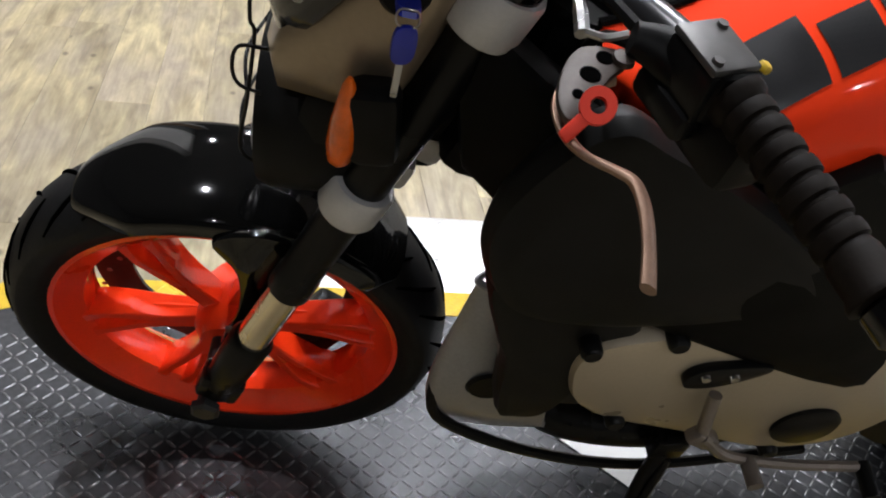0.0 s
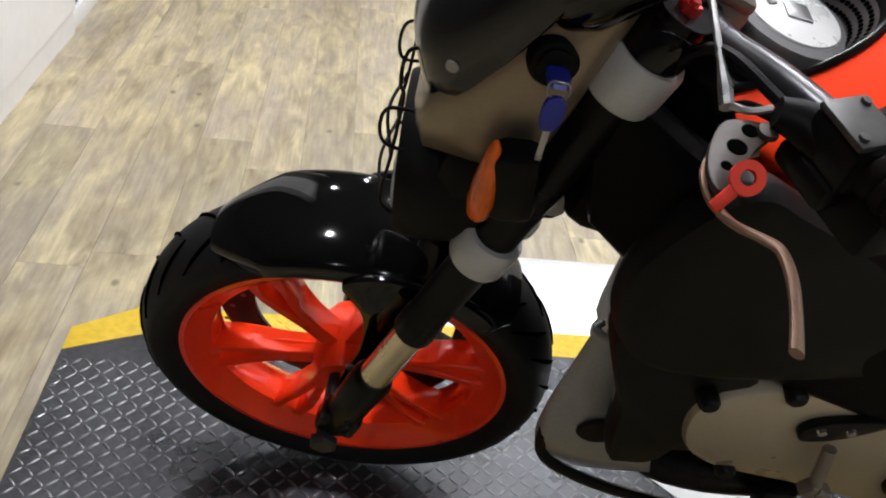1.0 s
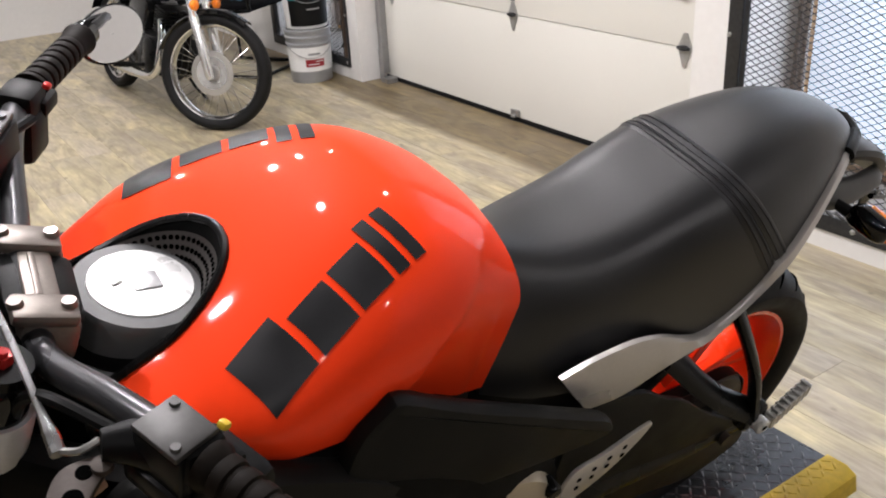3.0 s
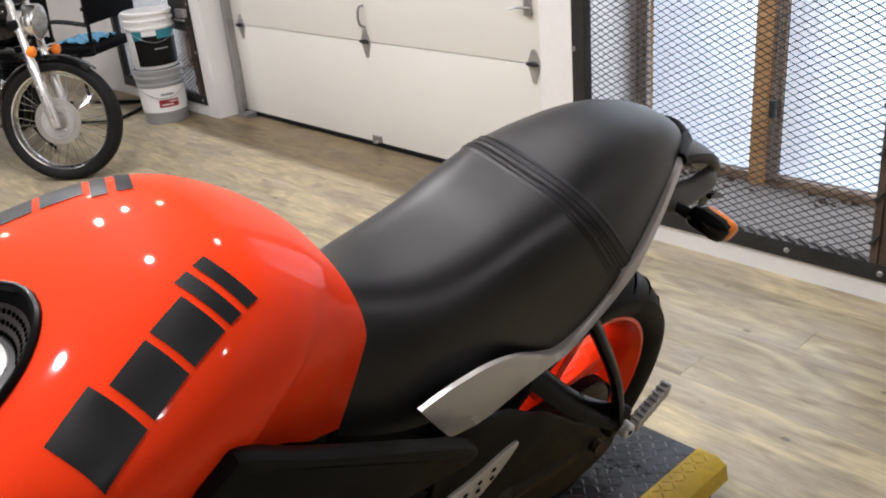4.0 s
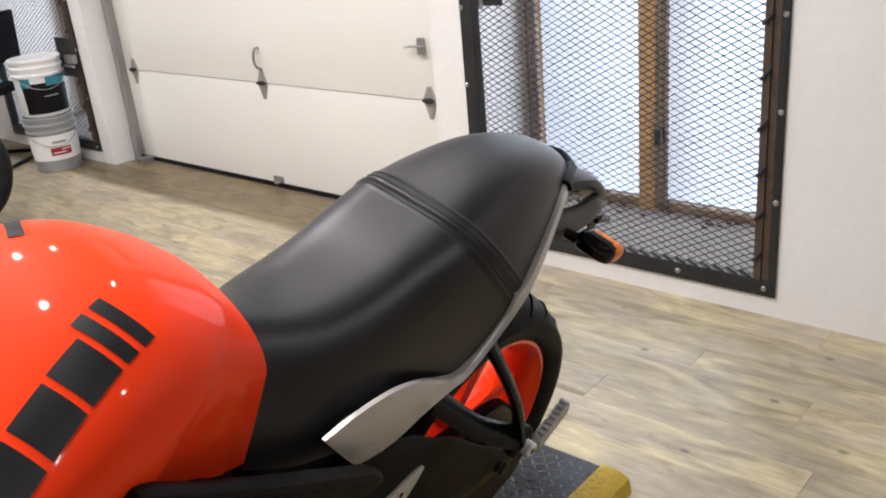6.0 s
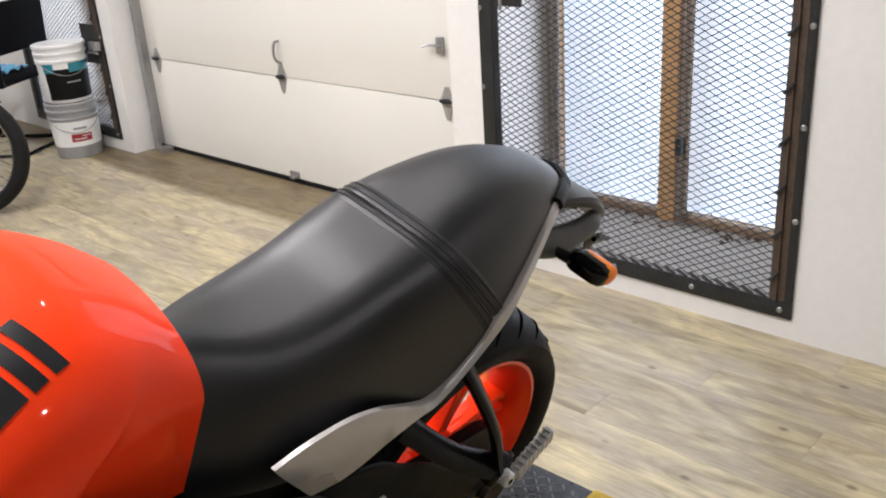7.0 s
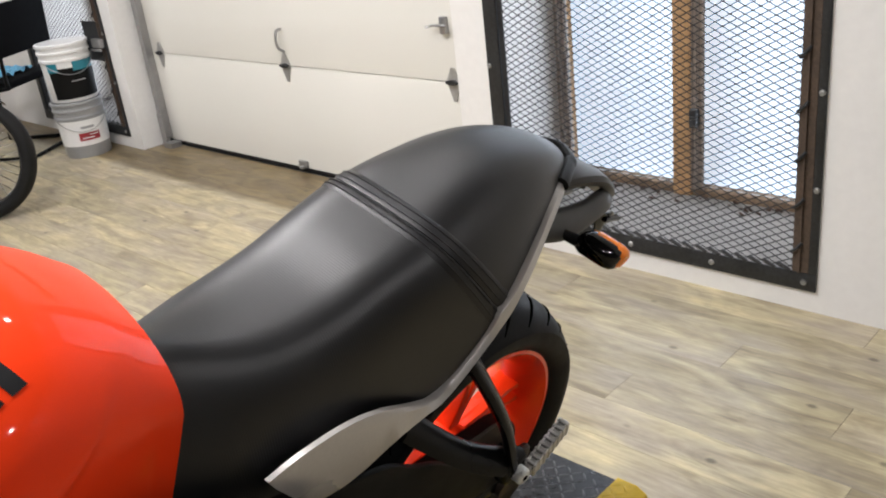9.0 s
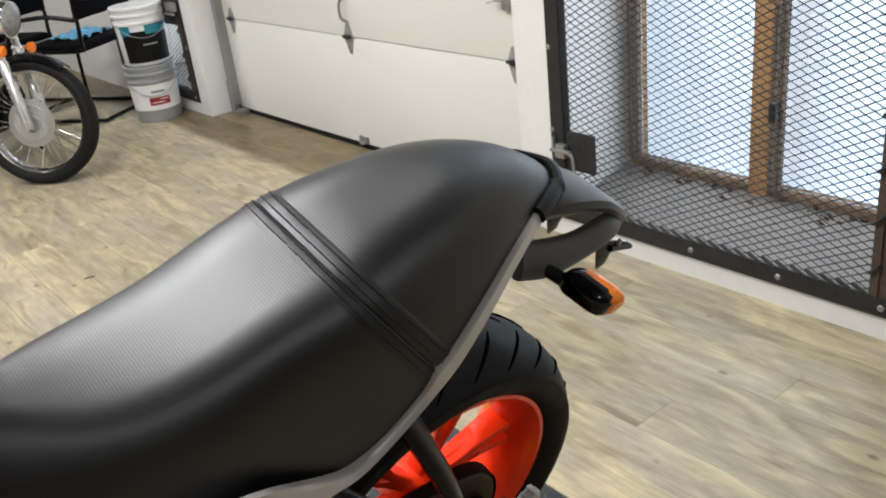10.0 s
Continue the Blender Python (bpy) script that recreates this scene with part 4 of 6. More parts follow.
# perforated grille behind the filler cap
def sheet_at(a, d):
    """A point of the grille sheet at angle a and depth d below its upper edge."""
    r = 0.095 - 0.75 * d
    return V(0.345 + r * math.cos(a), r * 0.76 * math.sin(a), 0.988 - d - 0.36 * (0.448 - (0.345 + r * math.cos(a))))


arc = np.linspace(radians(-78), radians(78), 30)
sheet = loft([[sheet_at(a, d) for d in (0.0, 0.012, 0.024, 0.036, 0.048)] for a in arc], closed=False, cap=False)
grille = bpart("grille", sheet, IRONGREY, "perforated dark steel grille", tank)
holes = bmesh.new()
for i in range(30):
    for j in range(6):
        a, d = radians(-74 + (i + 0.5 * (j % 2)) * 148 / 30), 0.005 + 0.0072 * j
        c = sheet_at(a, d)
        n_ = V(-math.cos(a), -math.sin(a), 0.75).normalized()
        q = V(0, 0, 1).rotation_difference(n_)
        rim6 = [holes.verts.new(c + n_ * 0.0008 + q @ V(0.0029 * math.cos(w), 0.0029 * math.sin(w), 0)) for w in np.linspace(0.5, 2 * math.pi + 0.5, 6, endpoint=False)]
        holes.faces.new(rim6)
tagged(bpart("perforation", holes, RECESS_SHADE, "", grille), kind="stuff")
cap_c, cap_n = V(0.362, 0, 0.925), V(0.17, 0, 1).normalized()
fill = bpart("filler_neck", disc([(0.064, -0.06), (0.066, 0.034), (0.062, 0.040), (0.050, 0.041)], cap_c, cap_c + cap_n, 48), COLLAR, "dark grey filler collar")
bpart("filler_cap", disc([(0.0495, 0.030), (0.0495, 0.0405), (0.048, 0.0425)], cap_c, cap_c + cap_n, 48), CAPMAT, "brushed white-silver filler cap", fill)
cm = Matrix.Translation(cap_c + cap_n * 0.0428) @ V(0, 0, 1).rotation_difference(cap_n).to_matrix().to_4x4()
bpart("cap_key_flap", moved(join(box(0.026, 0.024, 0.002, (0.004, 0.0, 0.0006), bevel=0.0008), box(0.010, 0.005, 0.002, (-0.022, 0.004, 0.0006), (0, 0, 20), 0.0006)), cm), STEEL, "steel key flap", fill)


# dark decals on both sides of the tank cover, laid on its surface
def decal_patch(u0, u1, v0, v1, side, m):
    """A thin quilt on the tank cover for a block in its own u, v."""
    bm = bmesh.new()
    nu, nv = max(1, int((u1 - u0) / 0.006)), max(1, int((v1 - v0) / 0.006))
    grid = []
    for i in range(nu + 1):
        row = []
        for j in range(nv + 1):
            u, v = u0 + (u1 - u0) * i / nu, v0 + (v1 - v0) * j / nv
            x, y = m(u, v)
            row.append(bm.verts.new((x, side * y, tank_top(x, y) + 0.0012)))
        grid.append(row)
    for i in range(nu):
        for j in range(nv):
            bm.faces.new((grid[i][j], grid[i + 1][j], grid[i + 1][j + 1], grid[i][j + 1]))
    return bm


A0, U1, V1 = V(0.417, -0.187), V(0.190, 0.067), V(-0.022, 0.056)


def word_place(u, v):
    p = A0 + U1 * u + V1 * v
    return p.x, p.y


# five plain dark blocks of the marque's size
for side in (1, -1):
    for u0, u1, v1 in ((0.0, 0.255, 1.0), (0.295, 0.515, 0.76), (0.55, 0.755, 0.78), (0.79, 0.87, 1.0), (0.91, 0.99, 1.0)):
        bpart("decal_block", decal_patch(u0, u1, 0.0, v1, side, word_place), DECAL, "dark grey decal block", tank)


# seat: sections lean back towards their lower edge
def seat_section(x, n=44):
    top = at(x, ((0.735, 0.902), (0.80, 0.872), (0.88, 0.857), (0.97, 0.864), (1.06, 0.891), (1.12, 0.908), (1.20, 0.930), (1.32, 0.943), (1.42, 0.925), (1.49, 0.890), (1.525, 0.862)))
    w = at(x, ((0.735, 0.118), (0.80, 0.134), (0.90, 0.150), (1.02, 0.158), (1.12, 0.158), (1.20, 0.140), (1.32, 0.104), (1.42, 0.070), (1.49, 0.040), (1.525, 0.012)))
    slant = at(x, ((0.735, -0.012), (0.82, 0.01), (0.95, 0.045), (1.08, 0.085), (1.15, 0.090), (1.3, 0.055), (1.42, 0.022), (1.525, 0.0)))
    xb = x + slant
    bot = at(xb, ((0.70, 0.745), (0.80, 0.700), (0.90, 0.682), (1.02, 0.668), (1.09, 0.683), (1.20, 0.772), (1.30, 0.830), (1.40, 0.866), (1.49, 0.862), (1.525, 0.850)))
    pw = at(x, ((0.735, 1.62), (0.80, 2.3), (0.88, 3.6), (0.98, 4.3), (1.10, 4.4), (1.16, 3.8), (1.3, 3.0), (1.5, 2.1)))
    narrow = at(x, ((0.735, 0.62), (0.85, 0.74), (1.0, 0.79), (1.1, 0.775), (1.2, 0.80), (1.3, 0.87), (1.6, 1.0)))
    pts = []
    for i in range(n + 1):
        th = math.pi * i / n
        c, s = math.cos(th), math.sin(th)
        z = s ** (2 / pw) if s > 1e-9 else 0
        y = math.copysign(abs(c) ** (2 / pw), c) if abs(c) > 1e-9 else 0
        squeeze = 1 - (1 - narrow) * z
        pts.append(V(x + slant * (1 - z), -w * y * squeeze, bot + (top - bot) * z))
    return pts


def seat_part(name, x0, x1, n, label):
    return bpart(name, loft([seat_section(x) for x in np.linspace(x0, x1, n)]), SEATMAT, label, sharp=55)


S0, S1, S2 = 1.108, 1.126, 1.148
seat = seat_part("rider_seat", 0.735, S0, 36, "black ribbed vinyl seat")
seat_part("pillion_seat", S2, 1.524, 34, "black ribbed vinyl pillion pad")
for x0, x1 in ((S0 - 0.001, S1 - 0.001), (S1, S2 + 0.001)):
    rings = []
    for u in np.linspace(0, 1, 7):
        x = x0 + (x1 - x0) * u
        r = seat_section(x)
        c = (r[0] + r[-1]) / 2
        f_ = 1.003 + 0.008 * math.sin(math.pi * u)
        rings.append([c + (p - c) * f_ for p in r])
    bpart("seat_strap", loft(rings), LEATHER, "black leather strap", seat, sharp=70)
# two raised rows of stitches across the strap
for x in (S0 + 0.006, S1 - 0.004, S1 + 0.007, S2 - 0.005):
    r = seat_section(x, 120)
    c = (r[0] + r[-1]) / 2
    row = [c + (p - c) * 1.0125 for p in r]
    line = [row[0]]
    for p in row[1:]:
        if (p - line[-1]).length > 0.0045:
            line.append(p)
    pts, faces = [], []
    for a, b in zip(line, line[1:]):
        d = (b - a) * 0.36
        m_ = (a + b) / 2
        k = len(pts)
        t_ = rod(tuple(m_ - d), tuple(m_ + d), 0.0011, 5)
        t_.verts.index_update()
        pts += [tuple(v.co) for v in t_.verts]
        faces += [tuple(k + v.index for v in f.verts) for f in t_.faces]
        t_.free()
    me = bpy.data.meshes.new("strap_stitching")
    me.from_pydata(pts, [], faces)
    me.materials.append(LEATHER)
    st = bmesh.new()
    st.from_mesh(me)
    bpart("strap_stitching", st, LEATHER, "row of black stitches", seat)
    bpy.data.meshes.remove(me)

# pale tail trim along the lower edge of the seat
edge_l = [seat_section(x)[0] for x in np.linspace(0.735, 1.5, 120)]


def seat_edge(x):
    """Half width and height of the seat's lower edge at x."""
    ex = [p.x for p in edge_l]
    return float(np.interp(x, ex, [abs(p.y) for p in edge_l])), float(np.interp(x, ex, [p.z for p in edge_l]))


for side in (-1, 1):
    rings = []
    for x in np.linspace(0.822, 1.428, 70):
        y, z = seat_edge(x)
        k = max(0, min(1, (1.14 - x) / 0.07))
        xb = x + 0.062 * max(0, 1 - (x - 0.81) / 0.20)
        up = at(x, ((0.81, 0.740), (0.87, 0.764), (0.93, 0.768), (0.987, 0.753), (1.05, 0.722), (1.09, 0.710), (1.14, 0.735)))
        dn = at(xb, ((0.872, 0.660), (0.95, 0.672), (1.025, 0.692), (1.065, 0.700), (1.10, 0.705), (1.14, 0.722)))
        if side > 0:
            up = min(up, dn + 0.025)
        thin_up = z + at(x, ((1.09, 0.020), (1.13, 0.010), (1.19, 0.006), (1.205, 0.018), (1.22, 0.014), (1.425, 0.008)))
        thin_dn = z - at(x, ((1.09, -0.004), (1.2, 0.007), (1.425, 0.006)))
        up, dn = k * up + (1 - k) * thin_up, k * dn + (1 - k) * thin_dn
        wy = k * at(x, ((0.81, 0.158), (0.90, 0.168), (1.05, 0.168), (1.14, 0.166))) + (1 - k) * (y + 0.004)
        h = up - dn
        rings.append([V(x, side * (wy - 0.012), up - 0.001), V(x, side * (wy - 0.004), up), V(x + (xb - x) * 0.1, side * (wy + 0.001), up - 0.12 * h), V(x + (xb - x) * 0.9, side * (wy + 0.007), dn + 0.12 * h), V(xb, side * (wy + 0.003), dn), V(xb, side * (wy - 0.012), dn)])
    bpart("tail_trim", loft(rings), TRIM, "pale silver tail trim")

# rear wheel, swingarm, belt
rw, RM = wheel("rear_tyre", 1.343, 0.304, 0.315, 0.180, 0.2285, 0.142, 6, False, "")
for side in (-1, 1):
    arm = tube([(0.86, side * 0.12, 0.40), (1.0, side * 0.125, 0.385), (1.2, side * 0.125, 0.34), (1.40, side * 0.122, 0.312)], [0.045, 0.042, 0.036, 0.034], 12, 16, flat=0.55)
    bpart("swingarm", arm, SATIN, "black swingarm")
guard = smooth_outline([(0.90, 0.60), (1.02, 0.60), (1.10, 0.545), (1.16, 0.505), (1.26, 0.415), (1.40, 0.30), (1.42, 0.235), (1.30, 0.205), (1.15, 0.25), (0.92, 0.30)], 4)
bpart("belt_guard", plate(guard, 0.012, pose(0, -0.140, 0), 0.004), PANEL, "matt black belt guard")
bpart("sprocket", moved(lathe([(0.03, -0.098), (0.098, -0.098), (0.103, -0.092), (0.103, -0.078), (0.098, -0.072), (0.03, -0.072)], 64), RM), BRONZE, "dark gold belt sprocket")
belt = [V(1.343 + 0.105 * math.cos(a), -0.085, 0.304 + 0.105 * math.sin(a)) for a in np.linspace(radians(95), radians(-95), 20)] + [V(0.86 + 0.05 * math.cos(a), -0.085, 0.40 + 0.05 * math.sin(a)) for a in np.linspace(radians(265), radians(95), 12)]
bpart("drive_belt", loft([[p + V(0, d, 0) + (V(0, 0, 0) if k else V(0, 0, 0.003)) for d, k in ((-0.012, 0), (0.012, 0), (0.012, 1), (-0.012, 1))] for p in belt], loop=True), BLACK, "black drive belt")
bpart("axle_plate", join(box(0.07, 0.02, 0.06, (1.40, -0.135, 0.315), bevel=0.01), rod((1.343, -0.16, 0.304), (1.343, 0.16, 0.304), 0.014)), BRONZE, "dark axle block")

# frame spars, airbox panels and engine
for side in (-1, 1):
    spar = []
    for u in np.linspace(0, 1, 14):
        c = V(*spline([(0.20, 0.075, 0.86), (0.34, 0.155, 0.79), (0.52, 0.185, 0.725), (0.72, 0.175, 0.62), (0.86, 0.15, 0.50)], 14)[int(round(u * 13))])
        h = at(u, ((0, 0.10), (0.3, 0.115), (0.7, 0.105), (1, 0.10)))
        wd = at(u, ((0, 0.035), (0.4, 0.04), (1, 0.032)))
        ring = []
        for a in np.linspace(0, 2 * math.pi, 20, endpoint=False):
            ca, sa = math.cos(a), math.sin(a)
            ring.append(V(c.x - 0.25 * h * math.copysign(abs(sa) ** 0.6, sa), side * (c.y + wd * math.copysign(abs(ca) ** 0.6, ca)), c.z + h * math.copysign(abs(sa) ** 0.6, sa)))
        spar.append(ring)
    bpart("frame_spar", loft(spar), FRAME, "matt black aluminium frame spar")
    pan = [(0.485, 0.875), (0.515, 0.915), (0.54, 0.920), (0.62, 0.862), (0.80, 0.745), (0.875, 0.695), (0.88, 0.665), (0.80, 0.672), (0.63, 0.702), (0.53, 0.695), (0.47, 0.76)]
    bpart("side_panel", plate(smooth_outline(pan, 3), 0.03, pose(0, side * (0.198 if side < 0 else 0.165), 0), 0.012), PANEL, "matt black airbox side panel")
    cov = smooth_outline([(0.225, 0.845), *([(0.262, 0.925), (0.300, 0.950), (0.345, 0.930), (0.405, 0.898), (0.47, 0.858), (0.53, 0.812)] if side < 0 else [(0.30, 0.880), (0.42, 0.860), (0.53, 0.805)]), (0.585, 0.750), (0.57, 0.712), (0.47, 0.690), (0.36, 0.680), (0.275, 0.700), (0.23, 0.77)], 6)
    bpart("frame_cover", plate(cov, 0.045, pose(0.0, side * 0.200, 0.0), 0.02), PANEL, "matt black frame cover")
scoop = smooth_outline([(0.255, 0.72), (0.284, 0.613), (0.302, 0.567), (0.320, 0.455), (0.345, 0.440), (0.380, 0.446), (0.402, 0.50), (0.415, 0.58), (0.430, 0.66), (0.34, 0.74)], 4)
bpart("air_scoop", plate(scoop, 0.05, pose(0, -0.172, 0), 0.012), PANEL, "black air scoop")
bpart("steering_head", join(rod(HEAD - RAKE * 0.32, HEAD - RAKE * 0.06, 0.042, 20), box(0.16, 0.14, 0.22, (0.31, 0, 0.80), (0, 18, 0), 0.03)), FRAME, "black steering head")
bpart("airbox", join(box(0.34, 0.24, 0.14, (0.52, 0, 0.82), bevel=0.04), box(0.34, 0.22, 0.30, (0.56, 0, 0.66), bevel=0.03)), BLACK, "black airbox and inner body")
for cx, cz, tip in ((0.46, 0.52, -26), (0.62, 0.55, 18)):
    cyl = bpart("cylinder", moved(box(0.13, 0.13, 0.14, (0, 0, 0.064), bevel=0.01), pose(cx, 0, cz, 0, tip, 0)), IRON, "dark finned cylinder")
    for k in range(9):
        bpart("fin", moved(box(0.17 - 0.004 * (k % 2), 0.17, 0.008, (0, 0, 0.016 * k), bevel=0.003), pose(cx, 0, cz, 0, tip, 0)), IRON, "", cyl)
bpart("crankcase", join(box(0.46, 0.26, 0.24, (0.60, 0, 0.44), bevel=0.04)), IRON, "dark crankcase")
prim = smooth_outline([(0.385, 0.618), (0.50, 0.660), (0.66, 0.672), (0.78, 0.63), (0.84, 0.53), (0.80, 0.42), (0.70, 0.385), (0.56, 0.43), (0.44, 0.47), (0.385, 0.53)], 6)
primary = bpart("primary_cover", plate(prim, 0.07, pose(0, -0.175, 0), 0.016), WARM, "champagne painted primary cover")
bpart("derby_cover", disc([(0.043, 0), (0.043, 0.006), (0.037, 0.01)], (0.712, -0.209, 0.466), (0.712, -2, 0.466), 36), SATIN, "black round derby cover", primary)
for x, z in ((0.378, 0.628), (0.465, 0.650), (0.553, 0.660), (0.600, 0.668), (0.80, 0.600), (0.46, 0.470), (0.60, 0.418), (0.70, 0.392)):
    bpart("cover_bolt", disc([(0.012, 0), (0.012, 0.02), (0.009, 0.024)], (x, -0.195, z), (x, -2, z), 12), SATIN, "black bolt boss", primary)
bk = smooth_outline([(0.496, 0.592), (0.515, 0.612), (0.575, 0.622), (0.585, 0.610), (0.545, 0.580), (0.505, 0.572)], 5)
bpart("shift_bracket", plate(bk, 0.012, pose(0, -0.216, 0), 0.002), SATIN, "black bracket with two bolts", primary)
for x in (0.515, 0.548):
    bpart("bracket_bolt", disc([(0.006, 0), (0.005, 0.004)], (x, -0.222, 0.568 + 0.06 * x), (x, -2, 0.568 + 0.06 * x), 10), CHROME, "", primary)
bpart("shift_lever", join(rod((0.545, -0.222, 0.56), (0.55, -0.240, 0.50), 0.008, 10), tube([(0.55, -0.245, 0.50), (0.60, -0.25, 0.46), (0.70, -0.25, 0.435), (0.80, -0.25, 0.43)], 0.007, 8, 16), box(0.04, 0.02, 0.024, (0.555, -0.24, 0.49), (0, 30, 0), 0.006), rod((0.63, -0.25, 0.45), (0.63, -0.285, 0.45), 0.010, 10)), WARMALU, "worn aluminium shift lever")
bpart("shift_peg", rod((0.80, -0.245, 0.43), (0.80, -0.29, 0.425), 0.011, 12), BLACK, "black rubber shift peg")

def smooth_line(pts, n):
    """n points x, y along a smooth open line."""
    return [(p[0], p[1]) for p in spline([(x, y, 0) for x, y in pts], n)]


# belly pan with the muffler
rings = []
for u in np.linspace(0, 1, 22):
    x = 0.375 + 0.57 * u
    w = at(x, ((0.375, 0.09), (0.41, 0.13), (0.46, 0.150), (0.60, 0.155), (0.945, 0.12)))
    top = at(x, ((0.375, 0.34), (0.42, 0.35), (0.5, 0.335), (0.945, 0.30)))
    bot = at(x, ((0.375, 0.295), (0.42, 0.265), (0.60, 0.24), (0.945, 0.25)))
    ring = []
    for a in np.linspace(0, 2 * math.pi, 28, endpoint=False):
        ca, sa = math.cos(a), math.sin(a)
        ring.append(V(x, w * math.copysign(abs(ca) ** 0.7, ca), (top + bot) / 2 + (top - bot) / 2 * math.copysign(abs(sa) ** 0.7, sa)))
    rings.append(ring)
belly = bpart("belly_pan", loft(rings), SATIN, "black belly pan")
nose = []
for u in np.linspace(0, 1, 14):
    z = 0.60 - 0.325 * u
    xf = at(z, ((0.275, 0.300), (0.32, 0.272), (0.38, 0.256), (0.45, 0.255), (0.52, 0.264), (0.60, 0.276)))
    w = at(z, ((0.275, 0.120), (0.35, 0.140), (0.45, 0.140), (0.60, 0.125)))
    row = smooth_line([(xf + 0.010, -w * 0.80), (xf + 0.003, -w * 0.84), (xf, -w * 0.89), (xf + 0.016, -w * 0.98), (xf + 0.070, -w * 1.04), (xf + 0.16, -w * 1.06)], 20)
    dip = [0.0 if x < xf + 0.03 else -0.10 * (x - xf - 0.03) / 0.13 for x, y in row]
    front = [V(x, y, z + d_ * (1 - u)) for (x, y), d_ in zip(row, dip)]
    nose.append(front + [V(p.x + 0.004, p.y + 0.006, p.z) for p in reversed(front)])
bpart("chin_cowl", loft(nose), BELLY, "grey chin cowl", belly)
bpart("cowl_lip", tube([nose[0][i] for i in range(20)], 0.0045, 8), BELLY, "", belly)
bpart("intake", disc([(0.030, 0), (0.026, 0.004)], (0.325, -0.146, 0.43), (0.30, -1, 0.43), 24), BLACK, "dark round opening", belly)
bpart("belly_seam", tube([(0.262, -0.125, 0.40), (0.285, -0.14, 0.325), (0.42, -0.16, 0.27), (0.60, -0.163, 0.235), (0.86, -0.14, 0.24)], 0.008, 8, 24), BLACK, "black lower edge", belly)
bpart("oil_line", tube([(0.275, -0.13, 0.72), (0.292, -0.155, 0.64), (0.306, -0.162, 0.56), (0.322, -0.168, 0.50)], 0.005, 8, 16), STEEL, "braided steel hose")

# stand, pegs, heel guard
bpart("side_stand", join(tube([(0.60, -0.17, 0.30), (0.585, -0.20, 0.22), (0.545, -0.30, 0.115)], 0.012, 10, 12), box(0.06, 0.035, 0.01, (0.54, -0.31, 0.107), (-18, 0, 0), 0.003), box(0.05, 0.04, 0.05, (0.605, -0.16, 0.31), bevel=0.008), tube([(0.61, -0.18, 0.29), (0.575, -0.235, 0.19)], 0.006, 8)), SATIN, "black folded-out side stand")
hg = smooth_outline([(0.835, 0.552), (0.85, 0.592), (0.90, 0.600), (0.968, 0.618), (0.985, 0.612), (0.95, 0.568), (0.90, 0.535), (0.85, 0.522)], 5)
heel = bpart("heel_guard", plate(hg, 0.006, pose(0, -0.200, 0), 0.001), TRIM, "pale drilled heel guard")
for i in range(4):
    for j in range(2):
        x, z = 0.862 + 0.026 * i, 0.551 + 0.018 * j + 0.008 * i
        bpart("hole", disc([(0.0045, 0), (0.0042, 0.0006)], (x, -0.2035, z), (x, -2, z), 12), RECESS_SHADE, "", heel)
bpart("foot_peg", join(rod((0.86, -0.20, 0.46), (0.86, -0.30, 0.455), 0.012, 10), box(0.03, 0.03, 0.06, (0.86, -0.19, 0.49), bevel=0.006)), ALU, "aluminium foot peg")
for side in (-1, 1):
    brk = bpart("peg_bracket", join(tube([(1.175, side * 0.125, 0.735), (1.225, side * 0.19, 0.60), (1.245, side * 0.215, 0.505)], [0.028, 0.024, 0.024], 10, 10, flat=0.42), tube([(1.06, side * 0.14, 0.66), (1.15, side * 0.185, 0.57), (1.245, side * 0.215, 0.505)], [0.027, 0.024, 0.024], 10, 10, flat=0.42), box(0.05, 0.03, 0.05, (1.243, side * 0.213, 0.50), bevel=0.01)), SATIN, "black passenger peg bracket")
    bpart("peg_bolt", disc([(0.014, 0), (0.014, 0.014), (0.0115, 0.017), (0.005, 0.017)], (1.241, side * 0.228, 0.50), (1.241, side * 2, 0.50), 20), CAPMAT, "bright bolt", brk)
    bpart("bolt_socket", disc([(0.0055, 0), (0.0055, 0.0006)], (1.241, side * 0.2452, 0.50), (1.241, side * 2, 0.50), 12), RECESS_SHADE, "dark socket", brk)
    bpart("passenger_peg", join(moved(join(box(0.112, 0.014, 0.018, bevel=0.004), box(0.104, 0.004, 0.027, (0, side * 0.007, 0), bevel=0.0015), box(0.104, 0.004, 0.027, (0, -side * 0.007, 0), bevel=0.0015), *[box(0.005, 0.020, 0.029, (-0.046 + 0.0131 * q, 0, 0), bevel=0.001) for q in range(8)]), pose(1.313, side * 0.230, 0.505, 0, -12, side * -6))), ALU, "folded aluminium passenger peg", brk)

# tail: under tray, light, plate holder, signals
tt = []
for x in np.linspace(1.02, 1.49, 12):
    y, z = seat_edge(x)
    w = max(0.02, y - 0.012)
    tt.append([V(x, -w, z - 0.004), V(x, w, z - 0.004), V(x, w * 0.8, z - 0.035), V(x, -w * 0.8, z - 0.035)])
bpart("under_tray", loft(tt), BLACK, "black tail under tray")
bpart("tail_light", box(0.026, 0.075, 0.045, (1.515, 0, 0.828), (0, 20, 0), 0.010), REDDARK, "dark red tail light")
rim_pts = [V(x, -(seat_edge(x)[0] + 0.004), seat_edge(x)[1] + 0.006) for x in (1.425, 1.45, 1.475, 1.495, 1.512)]
rim_pts = rim_pts + [V(1.532, 0, rim_pts[-1].z)] + [V(p.x, -p.y, p.z) for p in reversed(rim_pts)]
bpart("tail_cowl", tube(rim_pts, 0.012, 10, 40, flat=0.7), BLACK, "black tail edge")
